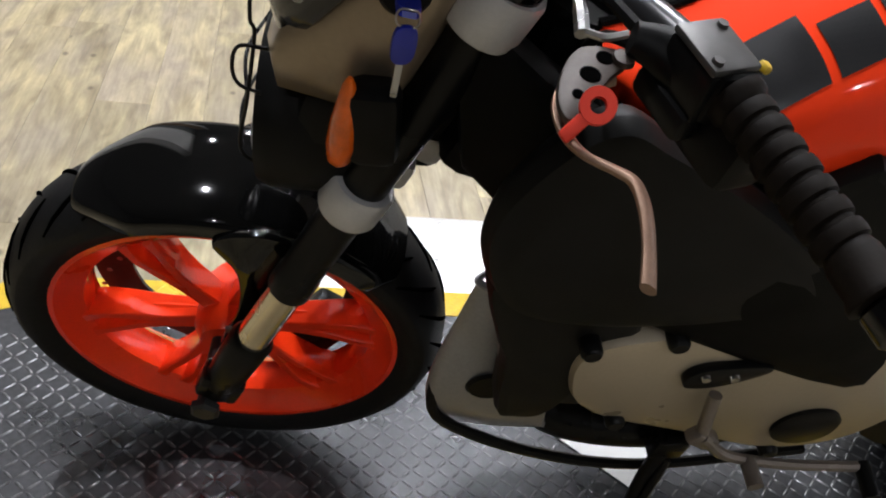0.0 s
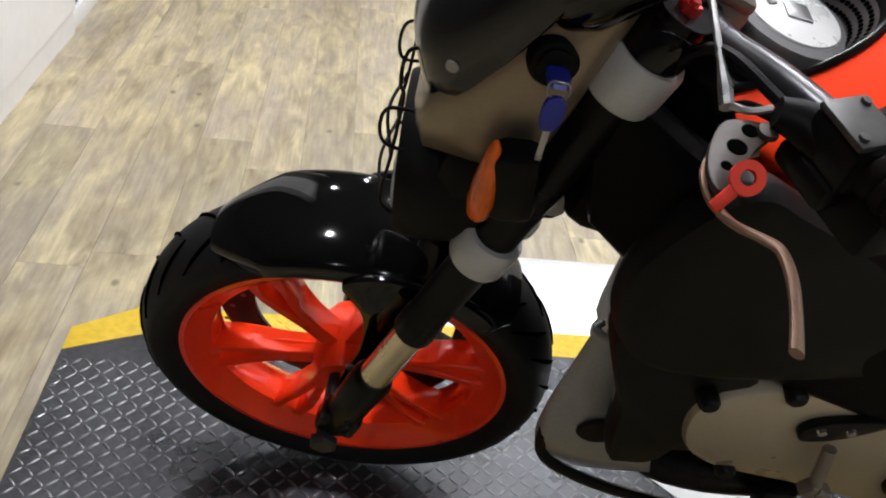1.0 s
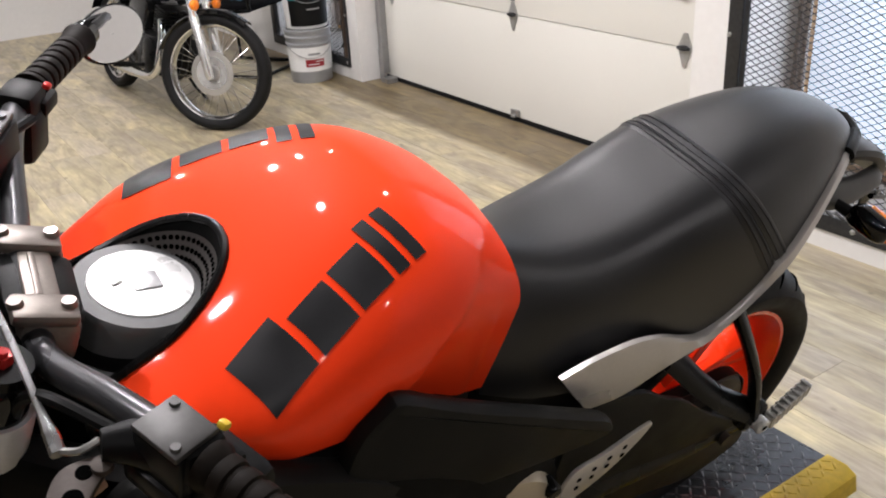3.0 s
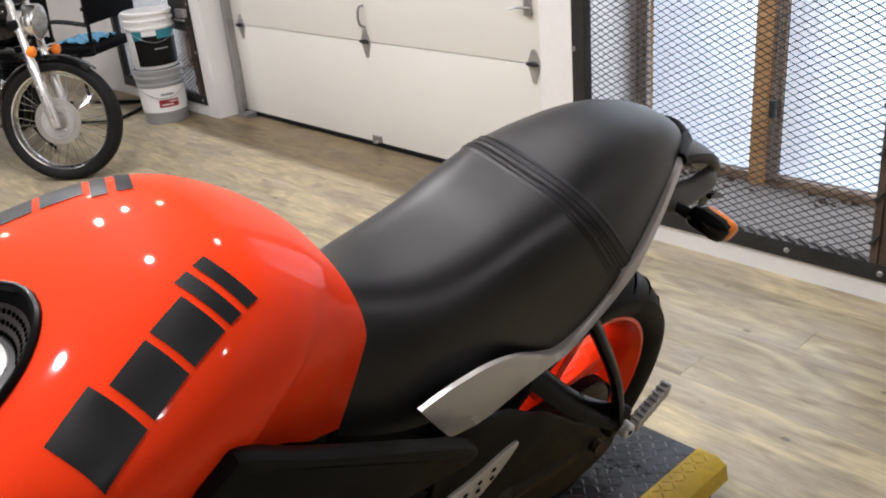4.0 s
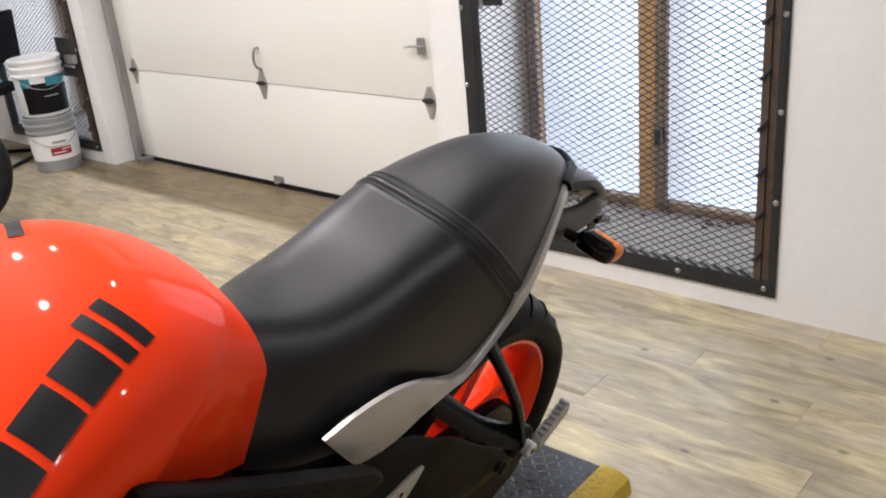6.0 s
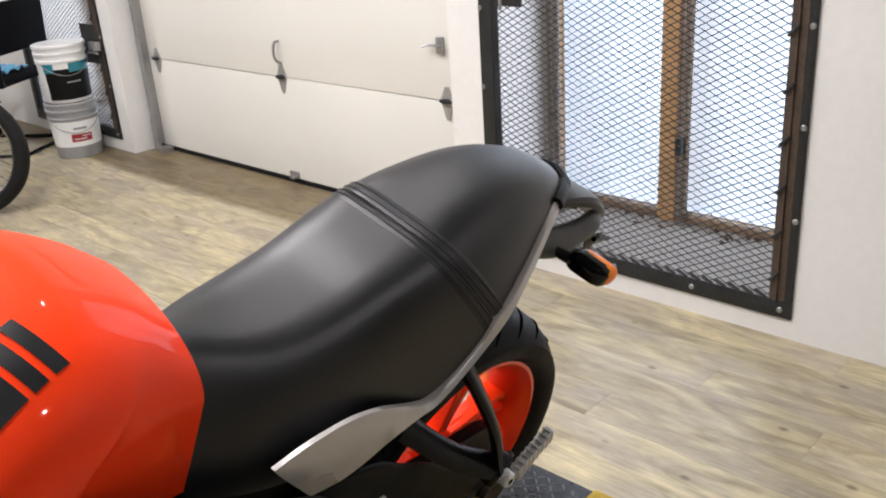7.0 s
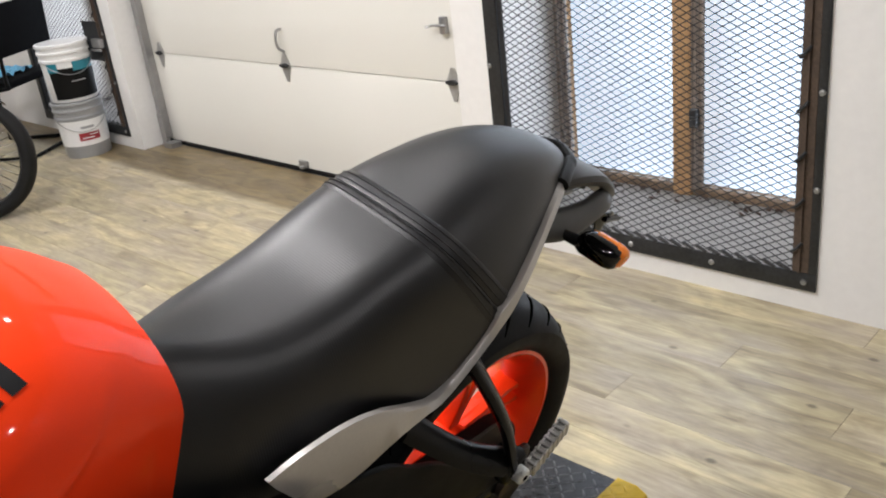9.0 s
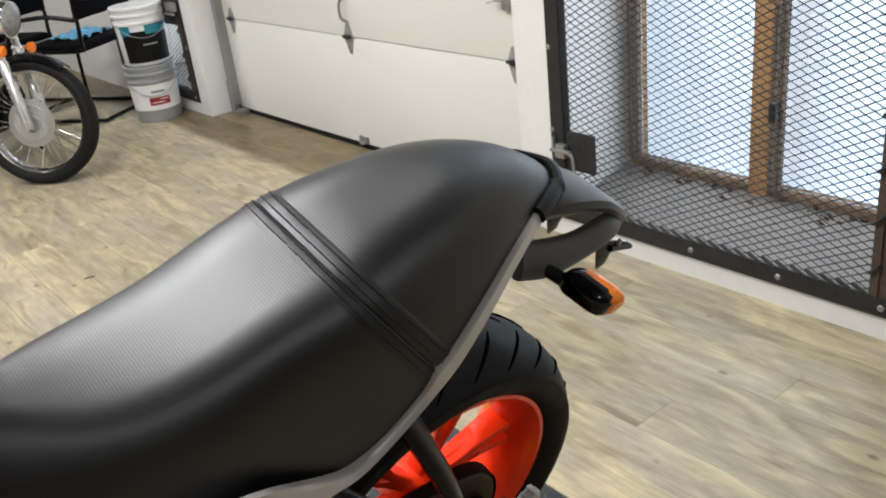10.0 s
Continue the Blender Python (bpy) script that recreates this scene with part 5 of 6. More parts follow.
bpart("under_seat_box", box(0.34, 0.22, 0.17, (0.89, 0, 0.635), (0, 0, 0), 0.02), BLACK, "black box under the seat")


def slanted(stations, thick):
    """A bent plate along x: stations of (x, half width, height), rounded at its sides."""
    rings = []
    for x, w, z in spline(stations, 20):
        rings.append([V(x, -w, z - thick * 0.4), V(x, -w * 0.92, z), V(x, -w * 0.5, z + thick * 0.25), V(x, w * 0.5, z + thick * 0.25), V(x, w * 0.92, z), V(x, w, z - thick * 0.4), V(x, w * 0.8, z - thick), V(x, -w * 0.8, z - thick)])
    return loft(rings)


holder = bpart("plate_holder", slanted([(1.490, 0.040, 0.826), (1.550, 0.054, 0.825), (1.61, 0.058, 0.806), (1.66, 0.050, 0.770), (1.705, 0.034, 0.732)], 0.024), GREYBLACK, "dark grey plastic number plate holder")
for side in (-1, 1):
    bpart("holder_arm", tube([(1.425, side * 0.060, 0.785), (1.475, side * 0.066, 0.770), (1.55, side * 0.062, 0.756), (1.63, side * 0.050, 0.748), (1.692, side * 0.026, 0.722)], [0.028, 0.027, 0.022, 0.021, 0.012], 12, 24, flat=0.55), GREYBLACK, "dark grey plastic arm", holder)
br = [(1.615, 0.722), (1.66, 0.712), (1.70, 0.692), (1.703, 0.682), (1.655, 0.690), (1.648, 0.672), (1.630, 0.668)]
for y in (-0.052, 0.052):
    bpart("plate_bracket", plate(br, 0.004, pose(0, y, 0), 0.001), GLOSS, "gloss black bracket", holder)
bpart("bracket_pin", tube([(1.648, -0.056, 0.703), (1.700, -0.056, 0.686)], 0.005, 8), GLOSS, "", holder)
bpart("bracket_bolt", disc([(0.006, 0), (0.005, 0.004)], (1.668, -0.054, 0.708), (1.668, -2, 0.708), 10), BOLT, "", holder)
for side in (-1, 1):
    st = bpart("signal_stalk", tube([(1.455, side * 0.058, 0.770), (1.468, side * 0.082, 0.764), (1.480, side * 0.108, 0.758)], [0.013, 0.009, 0.011], 12, 8), BLACK, "black rubber stalk")
    a_, b_ = V(1.486, side * 0.103, 0.762), V(1.508, side * 0.178, 0.742)
    ax = (b_ - a_).normalized()
    rr = []
    for t_, k in ((0.0, 0.55), (0.006, 0.85), (0.016, 1.0), (0.056, 1.0), (0.068, 0.88), (0.074, 0.6)):
        c = a_ + ax * t_
        rr.append([c + V(1, 0, 0) * (0.023 * k * math.copysign(abs(math.cos(w)) ** 0.8, math.cos(w))) + V(0, 0.25 * side, 1).normalized() * (0.021 * k * math.copysign(abs(math.sin(w)) ** 0.8, math.sin(w))) for w in np.linspace(0, 2 * math.pi, 24, endpoint=False)])
    bpart("signal_body", loft(rr), GLOSS, "gloss black signal body", st)
    lens_ = [[p + V(0.007, 0.003 * side, 0) for p in [c0 + (q - c0) * k for q in ring for c0 in (sum(ring, V(0, 0, 0)) / len(ring),)]] for ring, k in ((rr[1], 0.9), (rr[2], 0.95), (rr[3], 0.95), (rr[4], 0.95), (rr[5], 0.9))]
    bpart("signal_lens", loft([[q + V(0.0, 0, 0) for q in r] for r in lens_]), AMBER, "amber signal lens", st)

# nacelle: screen shell, headlight bowl, tan bracket, gauges
def shell(zs, fr, wd, bk, name, mat, label, n=24, thick=0.004):
    rings = []
    for z in np.linspace(zs[0], zs[1], n):
        xf, w, xb = at(z, fr), at(z, wd), at(z, bk)
        out = [V(xb - (xb - xf) * max(0, math.cos(a)) ** 0.75, w * math.copysign(abs(math.sin(a)) ** 0.85, math.sin(a)), z) for a in np.linspace(-math.pi / 2, math.pi / 2, 29)]
        inn = [V(p.x + thick, p.y * 0.965, p.z) for p in reversed(out)]
        rings.append(out + inn)
    return bpart(name, loft(rings), mat, label, steer=NOSE)


screen = shell((0.893, 1.138), ((0.893, 0.030), (0.95, 0.018), (1.05, 0.062), (1.138, 0.122)), ((0.893, 0.088), (0.925, 0.108), (1.0, 0.122), (1.08, 0.108), (1.138, 0.066)), ((0.893, 0.058), (0.912, 0.066), (0.971, 0.101), (1.012, 0.125), (1.05, 0.145), (1.09, 0.150), (1.138, 0.157)), "flyscreen", SCREEN, "dark grey glossy flyscreen")
for x, y, z in ((0.0805, 0.1135, 0.983), (0.0575, 0.1085, 0.9485)):
    for s in (-1, 1):
        bpart("screw", disc([(0.0062, 0), (0.0055, 0.0035), (0.003, 0.004)], (x + 0.002, s * y, z), (x - 0.3, s * (y + 1), z), 14), BOLT, "bright screw", screen, NOSE)
brows = []
for z, w, x0, x1 in ((0.828, 0.072, 0.062, 0.140), (0.838, 0.094, 0.046, 0.155), (0.87, 0.104, 0.042, 0.165), (0.91, 0.108, 0.052, 0.175), (0.97, 0.108, 0.10, 0.190), (1.03, 0.104, 0.135, 0.205)):
    brows.append([V(x1, -w * 0.7, z), V(x1 - 0.02, -w, z), V((x0 + x1) / 2, -w * 1.02, z), V(x0, -w * 0.92, z), V(x0 - 0.01, -w * 0.6, z), V(x0 - 0.01, w * 0.6, z), V(x0, w * 0.92, z), V((x0 + x1) / 2, w * 1.02, z), V(x1 - 0.02, w, z), V(x1, w * 0.7, z)])
brk = loft(brows)
bmesh.ops.subdivide_edges(brk, edges=brk.edges[:], cuts=1, smooth=0.6)
tan = bpart("lamp_bracket", brk, TAN, "tan metallic headlight bracket", steer=NOSE, sharp=70)
low = brows[0]
bpart("bracket_rim", tube([V(0.150, -0.060, 0.842), *[q + V(0, 0, 0.004) for q in low[1:4]], V(0.052, -0.030, 0.832), V(0.052, 0.030, 0.832), *[q + V(0, 0, 0.004) for q in low[6:9]], V(0.150, 0.060, 0.842)], 0.0085, 8, 48), TAN, "rolled lower edge", tan, NOSE)
head = bpart("headlight", join(disc([(0.075, 0), (0.088, 0.03), (0.090, 0.095), (0.084, 0.108)], (0.135, 0.0, 0.757), (-0.3, 0.0, 0.730), 36), box(0.09, 0.17, 0.10, (0.102, 0, 0.780), (0, 4, 0), 0.025)), PANEL, "black twin headlight bowl", steer=NOSE)
for s in (-1, 1):
    bpart("headlight_lens", disc([(0.036, 0.104), (0.036, 0.109), (0.028, 0.112), (0.01, 0.113)], (0.135, s * 0.040, 0.757), (-0.3, s * 0.040, 0.730), 28), GREYPL, "headlight lens", head, NOSE)
for s in (-1, 1):
    bpart("wire_guard", join(tube([(0.050, s * 0.07, 0.925), (0.026, s * 0.068, 0.928), (0.018, s * 0.066, 0.912), (0.018, s * 0.066, 0.885), (0.022, s * 0.066, 0.87), (0.018, s * 0.066, 0.80), (0.014, s * 0.066, 0.735), (0.045, s * 0.066, 0.715)], 0.0019, 7, 48), tube([(0.035, s * 0.07, 0.862), (0.010, s * 0.068, 0.858), (0.004, s * 0.066, 0.835), (0.010, s * 0.066, 0.815), (0.030, s * 0.07, 0.812)], 0.0019, 7, 24), tube([(0.014, -0.066 * s, 0.735), (0.004, 0, 0.735), (0.014, 0.066 * s, 0.735)], 0.0019, 7, 12), tube([(0.018, -0.066 * s, 0.80), (0.006, 0, 0.80), (0.018, 0.066 * s, 0.80)], 0.0019, 7, 12)), SATIN, "black wire headlight guard", head, NOSE)
bpart("ignition_switch", disc([(0.0215, -0.03), (0.0215, 0.012), (0.018, 0.017), (0.0145, 0.018), (0.0145, 0.024), (0.010, 0.026)], (0.135, -0.098, 0.968), (0.155, -0.30, 1.01), 28), BLACK, "black ignition switch", steer=NOSE)
kd = (V(0.155, -0.30, 1.01) - V(0.135, -0.098, 0.968)).normalized()
kb = V(0.135, -0.098, 0.968) + kd * 0.026
key = thing("key", pose(0, 0, 0), "blue key in the ignition with a spare on a ring", "key")
KC = Vector(kb)
key.matrix_world = bike.matrix_world @ NOSE @ Matrix.Translation(KC) @ Matrix.Diagonal((0.78, 0.78, 0.78, 1)) @ Matrix.Translation(-KC)
part("key_head", loft([[kb + kd * t_ + V(0.011 * c * k, 0, 0) + V(0, 0.003 * s, 0.003 * s) for c, s in ((1, 1), (-1, 1), (-1, -1), (1, -1))] for t_, k in ((0, 0.5), (0.008, 1.0), (0.028, 1.0), (0.035, 0.6))]), BLUE, key, "blue key head")
k2 = kb + kd * 0.034
part("key_ring", tube([k2 + V(0.011 * math.cos(a), 0.002 * math.sin(3 * a), -0.006 + 0.011 * math.sin(a)) for a in np.linspace(0, 2 * math.pi, 20, endpoint=False)], 0.0012, 6, loop=True), STEEL, key, "steel ring")
part("spare_key_head", plate(smooth_outline([(-0.010, -0.02), (0.0, -0.014), (0.011, -0.02), (0.012, -0.045), (0.006, -0.056), (-0.006, -0.056), (-0.011, -0.045)], 4), 0.006, Matrix.Translation(k2) @ pose(0, 0, 0, 0, 0, 10), 0.0015), BLUE, key, "blue key head")
part("spare_key_blade", box(0.007, 0.002, 0.045, k2 + V(0, 0, -0.076), bevel=0.0005), STEEL, key, "steel key blade")
for s in (-1, 1):
    sb = bpart("signal_body", join(box(0.045, 0.034, 0.09, (0.130, s * 0.122, 0.848), (s * -8, -6, 0), 0.012), tube([(0.13, s * 0.08, 0.85), (0.13, s * 0.115, 0.845)], 0.012, 10)), BLACK, "black front signal body", steer=NOSE)
    drop_l = [[V(0.106 + 0.013 * k * math.cos(w), s * (0.128 + 0.10 * (zz - 0.844)) + 0.016 * k * math.sin(w), zz) for w in np.linspace(0, 2 * math.pi, 20, endpoint=False)] for zz, k in ((0.900, 0.15), (0.892, 0.42), (0.872, 0.66), (0.85, 0.9), (0.825, 1.0), (0.806, 0.85), (0.797, 0.4))]
    bpart("signal_lens", loft(drop_l), AMBERDARK, "amber front signal lens", sb, NOSE)

GC, GN = V(0.172, -0.016, 1.066), V(0.62, 0, 0.78).normalized()
GM = Matrix.Translation(GC) @ V(0, 0, 1).rotation_difference(GN).to_matrix().to_4x4()
oval = smooth_outline([(-0.055, 0.045), (-0.062, 0.0), (-0.045, -0.06), (-0.012, -0.105), (0.028, -0.10), (0.048, -0.06), (0.058, 0.0), (0.062, 0.045), (0.045, 0.09), (0.0, 0.108), (-0.04, 0.09)], 5)


def oval_rings(levels):
    return loft([[(x * 0.86 * k, y * k, h) for x, y in oval] for k, h in levels])


dash = bpart("instrument_panel", moved(oval_rings(((0.86, -0.075), (1.04, -0.05), (1.13, 0.0), (1.13, 0.010), (1.10, 0.016), (0.99, 0.018), (0.97, 0.004))), GM), GLOSS, "gloss black instrument pod", steer=NOSE)
bpart("face", moved(oval_rings(((0.965, 0.0045), (0.965, 0.006))), GM), DIAL, "dark gauge face", dash, NOSE)
for (cx, cy, r), nm in (((0.002, 0.036, 0.042), "speed gauge"), ((0.004, -0.056, 0.029), "small gauge")):
    bpart("gauge_dial", moved(disc([(r, 0.0062), (r, 0.0082), (r * 0.97, 0.0088)], (cx, cy, 0), (cx, cy, 1), 40), GM), GAUGE, "pale " + nm + " dial", dash, NOSE)
    tick = bmesh.new()
    for k in range(16):
        a = radians(-50 + k * 280 / 15)
        tick = join(tick, box(0.006, 0.0012, 0.0006, (cx + r * 0.86 * math.cos(a), cy + r * 0.86 * math.sin(a), 0.0092), (0, 0, math.degrees(a))))
    bpart("dial_mark", moved(tick, GM), BLACK, "black dial marks", dash, NOSE)
    bpart("needle", moved(join(box(r * 0.8, 0.0014, 0.001, (cx - r * 0.2, cy - r * 0.25, 0.0105), (0, 0, 40)), disc([(0.0035, 0.009), (0.003, 0.012)], (cx, cy, 0), (cx, cy, 1), 14)), GM), REDDARK, "dark red needle", dash, NOSE)
lens = bpart("gauge_glass", moved(oval_rings(((0.985, 0.0145), (0.96, 0.0175), (0.8, 0.0195))), GM), SMOKE, "clear gauge lens", dash, NOSE)
lens.visible_shadow = False

# handlebar and controls
for s in (-1, 1):
    c = V(0.280, s * 0.050, 0.985)
    bpart("bar_clamp", join(box(0.05, 0.030, 0.045, c, (0, 18, 0), 0.009), box(0.054, 0.033, 0.013, c + V(0.002, 0, 0.026), (0, 18, 0), 0.005), disc([(0.007, 0), (0.006, 0.006)], c + V(-0.018, 0, 0.037), c + V(-0.018, 0, 2), 12), disc([(0.007, 0), (0.006, 0.006)], c + V(0.022, 0, 0.026), c + V(0.022, 0, 2), 12)), WARMALU, "warm grey cast bar clamp", steer=True)
bpart("clamp_bridge", join(box(0.030, 0.075, 0.014, (0.282, 0, 1.003), (0, 18, 0), 0.005), box(0.006, 0.06, 0.004, (0.281, 0, 1.011), (0, 18, 0), 0.001)), WARMALU, "cast clamp bridge", steer=True)
def on_right(p):
    """The far half of the bar sits lower and further forward."""
    k = min(1, max(0, (p[1] - 0.09) / 0.12))
    return V(p[0] - 0.045 * k, p[1] + 0.018 * k, p[2] - (0.015 + 0.13 * max(0, p[1] - 0.22)) * k)


LOWER = Matrix.Identity(4)
LOWER[2][1] = -0.13
LOWER = Matrix.Translation((-0.045, 0.018, 0.0136)) @ LOWER
bar = [(0.445, -0.41, 1.030), (0.395, -0.315, 1.037), (0.350, -0.235, 1.038), (0.314, -0.168, 1.026), (0.278, -0.095, 1.002), (0.272, -0.05, 0.998), (0.272, 0.05, 0.998), (0.278, 0.095, 1.002), (0.314, 0.168, 1.026), (0.350, 0.235, 1.038), (0.395, 0.315, 1.037), (0.445, 0.41, 1.030)]
hb = bpart("handlebar", tube([on_right(p) for p in bar], 0.0125, 14, 70), GREYBAR, "dark grey tapered handlebar", steer=BARS)
for s in (-1, 1):
    a, b = V(0.362, s * 0.255, 1.038), V(0.440, s * 0.401, 1.031)
    prof = [(0.0195, 0.0), (0.0195, 0.006)]
    for k in range(7):
        d = 0.012 + k * 0.0155
        prof += [(0.0150, d), (0.0172, d + 0.0012), (0.0178, d + 0.006), (0.0172, d + 0.0108), (0.0150, d + 0.012)]
    prof += [(0.0172, 0.124), (0.0172, 0.142), (0.020, 0.146), (0.020, 0.150), (0.014, 0.152)]
    SIDE = BARS if s < 0 else LOWER @ BARS
    grip = bpart("grip", disc(prof, a, b, 24), GRIP, "ribbed dark rubber grip", hb, SIDE)
    bpart("bar_end", disc([(0.014, 0.152), (0.0165, 0.155), (0.0165, 0.172), (0.012, 0.176)], a, b, 20), GLOSS, "black bar end", hb, SIDE)
    sw = join(box(0.040, 0.046, 0.042, (0.352, s * 0.236, 1.034), (0, 8, s * -28), 0.010), box(0.018, 0.036, 0.02, (0.374, s * 0.243, 1.028), (0, 8, s * -28), 0.005))
    if s > 0:
        sw = join(sw, box(0.036, 0.050, 0.060, (0.350, 0.230, 1.004), (0, 8, -28), 0.010))
    swb = bpart("switch_pod", sw, BLACK, "black switch pod", hb, SIDE)
    bpart("switch_button", box(0.009, 0.009, 0.007, (0.379, s * 0.236, 1.050), (0, 30, s * -28), 0.003), RED if s > 0 else YELLOW, "coloured switch button", swb, SIDE)
    if s < 0:
        cx, cy, cz, sx, sy, sz = 0.346, -0.232, 1.052, 0.041, 0.047, 0.038
    else:
        cx, cy, cz, sx, sy, sz = 0.262, 0.150, 1.056, 0.042, 0.064, 0.060
    res = bpart("reservoir", join(box(sx, sy, sz, (cx, cy, cz - sz / 2), (0, 4, s * -28), 0.004), box(0.022, 0.055, 0.022, (cx - 0.016, cy + s * 0.004, cz - sz - 0.004), (0, 4, s * -28), 0.006)), SATIN, "black brake fluid reservoir" if s > 0 else "black clutch perch", hb, BARS)
    lidm = pose(cx, cy, cz + 0.003, 0, 4, s * -28)
    bpart("reservoir_lid", moved(join(box(sx * 0.97, sy * 0.97, 0.006, bevel=0.002), *[disc([(0.0042, 0.003), (0.0036, 0.0055)], (dx * sx, dx * sy, 0), (dx * sx, dx * sy, 1), 10) for dx in (-0.32, 0.32)]), lidm), LID if s < 0 else GREYBLACK, "worn grey lid" if s < 0 else "dark reservoir lid", res, BARS)
    if s > 0:
        bpart("warning_label", moved(join(box(sx * 0.7, sy * 0.07, 0.0006, (0, -0.018, 0.0034)), box(sx * 0.7, sy * 0.07, 0.0006, (0, 0.0, 0.0034)), box(sx * 0.7, sy * 0.07, 0.0006, (0, 0.018, 0.0034))), lidm), GREYBLACK, "grey unreadable lines", res, BARS)
    drop = pose(0, 0, -0.05) if s > 0 else pose(-0.002, -0.007, -0.020)
    LEV = SIDE @ drop
    pv = V(0.296, s * 0.212, 1.034)
    keys_ = [(0.296, 0.212, 1.030), (0.272, 0.224, 1.028), (0.261, 0.245, 1.025), (0.2635, 0.266, 1.023), (0.276, 0.281, 1.022), (0.295, 0.288, 1.021), (0.3085, 0.295, 1.020), (0.3148, 0.314, 1.018), (0.3166, 0.340, 1.014), (0.3154, 0.366, 1.010)]
    lever = bpart("lever", tube([V(x, s * y, z) for x, y, z in keys_], [r_ * (1 if s < 0 else 0.6) for r_ in (0.008, 0.009, 0.009, 0.0075, 0.006, 0.0065, 0.0078, 0.0078, 0.0072, 0.0082)], 12, 50, flat=0.5), LEVER if s < 0 else SATIN, "bronze clutch lever" if s < 0 else "bronze brake lever", hb, LEV)
    if s < 0:
        blade = smooth_outline([(0.294, 0.203), (0.270, 0.207), (0.257, 0.230), (0.253, 0.258), (0.259, 0.275), (0.268, 0.268), (0.277, 0.252), (0.289, 0.231), (0.303, 0.212)], 5)
        bpart("lever_blade", moved(plate([(x, y) for x, y in blade], 0.006, pose(0, 0, 0, -90, 0, 0), 0.0015), Matrix.Diagonal((1, s, 1, 1)) @ pose(0, 0, 1.040)), BRONZE, "drilled bronze lever blade", lever, LEV)
        for x, y, r in ((0.2855, 0.2144, 0.0062), (0.275, 0.2325, 0.0075), (0.266, 0.252, 0.004)):
            bpart("hole", disc([(r, 0), (r * 0.95, 0.0006)], (x, s * y, 1.0432), (x, s * y, 2), 16), RECESS_SHADE, "", lever, LEV)
        bpart("pivot_bolt", disc([(0.008, 0), (0.0075, 0.004), (0.004, 0.0045)], (0.298, s * 0.214, 1.043), (0.298, s * 0.214, 2), 14), BRONZE, "", lever, LEV)
        adj = join(lathe([(0.0052, -0.004), (0.0115, -0.004), (0.0115, 0.004), (0.0052, 0.004)], 24, True), box(0.024, 0.006, 0.009, (0.017, 0, 0), (0, 0, 0), 0.002))
        bpart("lever_adjuster", moved(adj, Matrix.Translation((0.2756, s * 0.2686, 1.051)) @ V(0, 1, 0).rotation_difference(V(-0.15, -0.62, 0.77)).to_matrix().to_4x4() @ Matrix.Rotation(radians(212), 4, "Y")), REDPL, "red lever adjuster", lever, LEV)
    if s < 0:
        bpart("perch_arm", join(tube([(0.340, -0.228, 1.030), (0.322, -0.216, 1.032), (0.298, -0.213, 1.036)], [0.020, 0.017, 0.011], 12, 10, flat=0.7), box(0.050, 0.070, 0.050, (0.372, -0.246, 1.004), (0, 8, 28), 0.012)), BLACK, "black clutch perch arm and lower switch half", hb, BARS)
        bpart("clutch_cable", tube([(0.318, -0.205, 1.020), (0.300, -0.150, 0.985), (0.300, -0.125, 0.940), (0.335, -0.150, 0.890)], 0.0045, 8, 20), BLACK, "black sheathed cable", hb, BARS)
    bpart("hose", tube([(0.31, s * 0.20, 1.03), (0.265, s * 0.15, 1.03), (0.245, s * 0.12, 0.98), (0.245, s * 0.09, 0.90)], 0.005, 8, 20), BLACK, "black hydraulic hose", hb, BARS)
bpart("cable", tube([(0.246, -0.062, 1.052), (0.256, -0.11, 1.042), (0.264, -0.160, 1.030), (0.268, -0.182, 1.024), (0.270, -0.198, 1.020)], [0.003, 0.003, 0.003, 0.0058, 0.0058], 8, 24), STEEL, "steel cable with a ferrule", hb, BARS)
bpart("cable_bracket", tube([(0.272, -0.198, 1.022), (0.284, -0.205, 1.026), (0.298, -0.205, 1.032)], 0.0028, 6, 8), ALU, "bent wire bracket", hb, BARS)
# bar-end mirror on the far side
MC = V(0.502, 0.480, 0.960)
ME = LOWER @ BARS @ V(0.447, 0.414, 1.031)
bpart("mirror_stem", tube([ME, ME + V(0.02, 0.03, -0.01), MC + V(0.0, 0.012, 0.02), MC + V(0, 0.012, 0)], 0.006, 8, 14), SATIN, "black mirror stem", hb)
MM = Matrix.Translation(MC) @ V(0, 1, 0).rotation_difference(V(0.38, -0.80, 0.46)).to_matrix().to_4x4() @ Matrix.Diagonal((0.72, 1, 1.08, 1))
bpart("mirror_shell", moved(lathe([(0.001, -0.022), (0.035, -0.02), (0.050, -0.006), (0.051, 0.0), (0.048, 0.002), (0.001, 0.001)], 40), MM), SATIN, "oval black mirror shell", hb)
bpart("mirror_glass", moved(lathe([(0.001, 0.0026), (0.0475, 0.0026), (0.0478, 0.002), (0.001, 0.0019)], 40), MM), MIRROR, "mirror glass", hb)


# ---- other motorcycles parked further back ----
FRONT_END = ("front_tyre", "fork_leg", "signal", "signal_stalk", "front_mudguard", "headlight", "yoke", "handlebar")


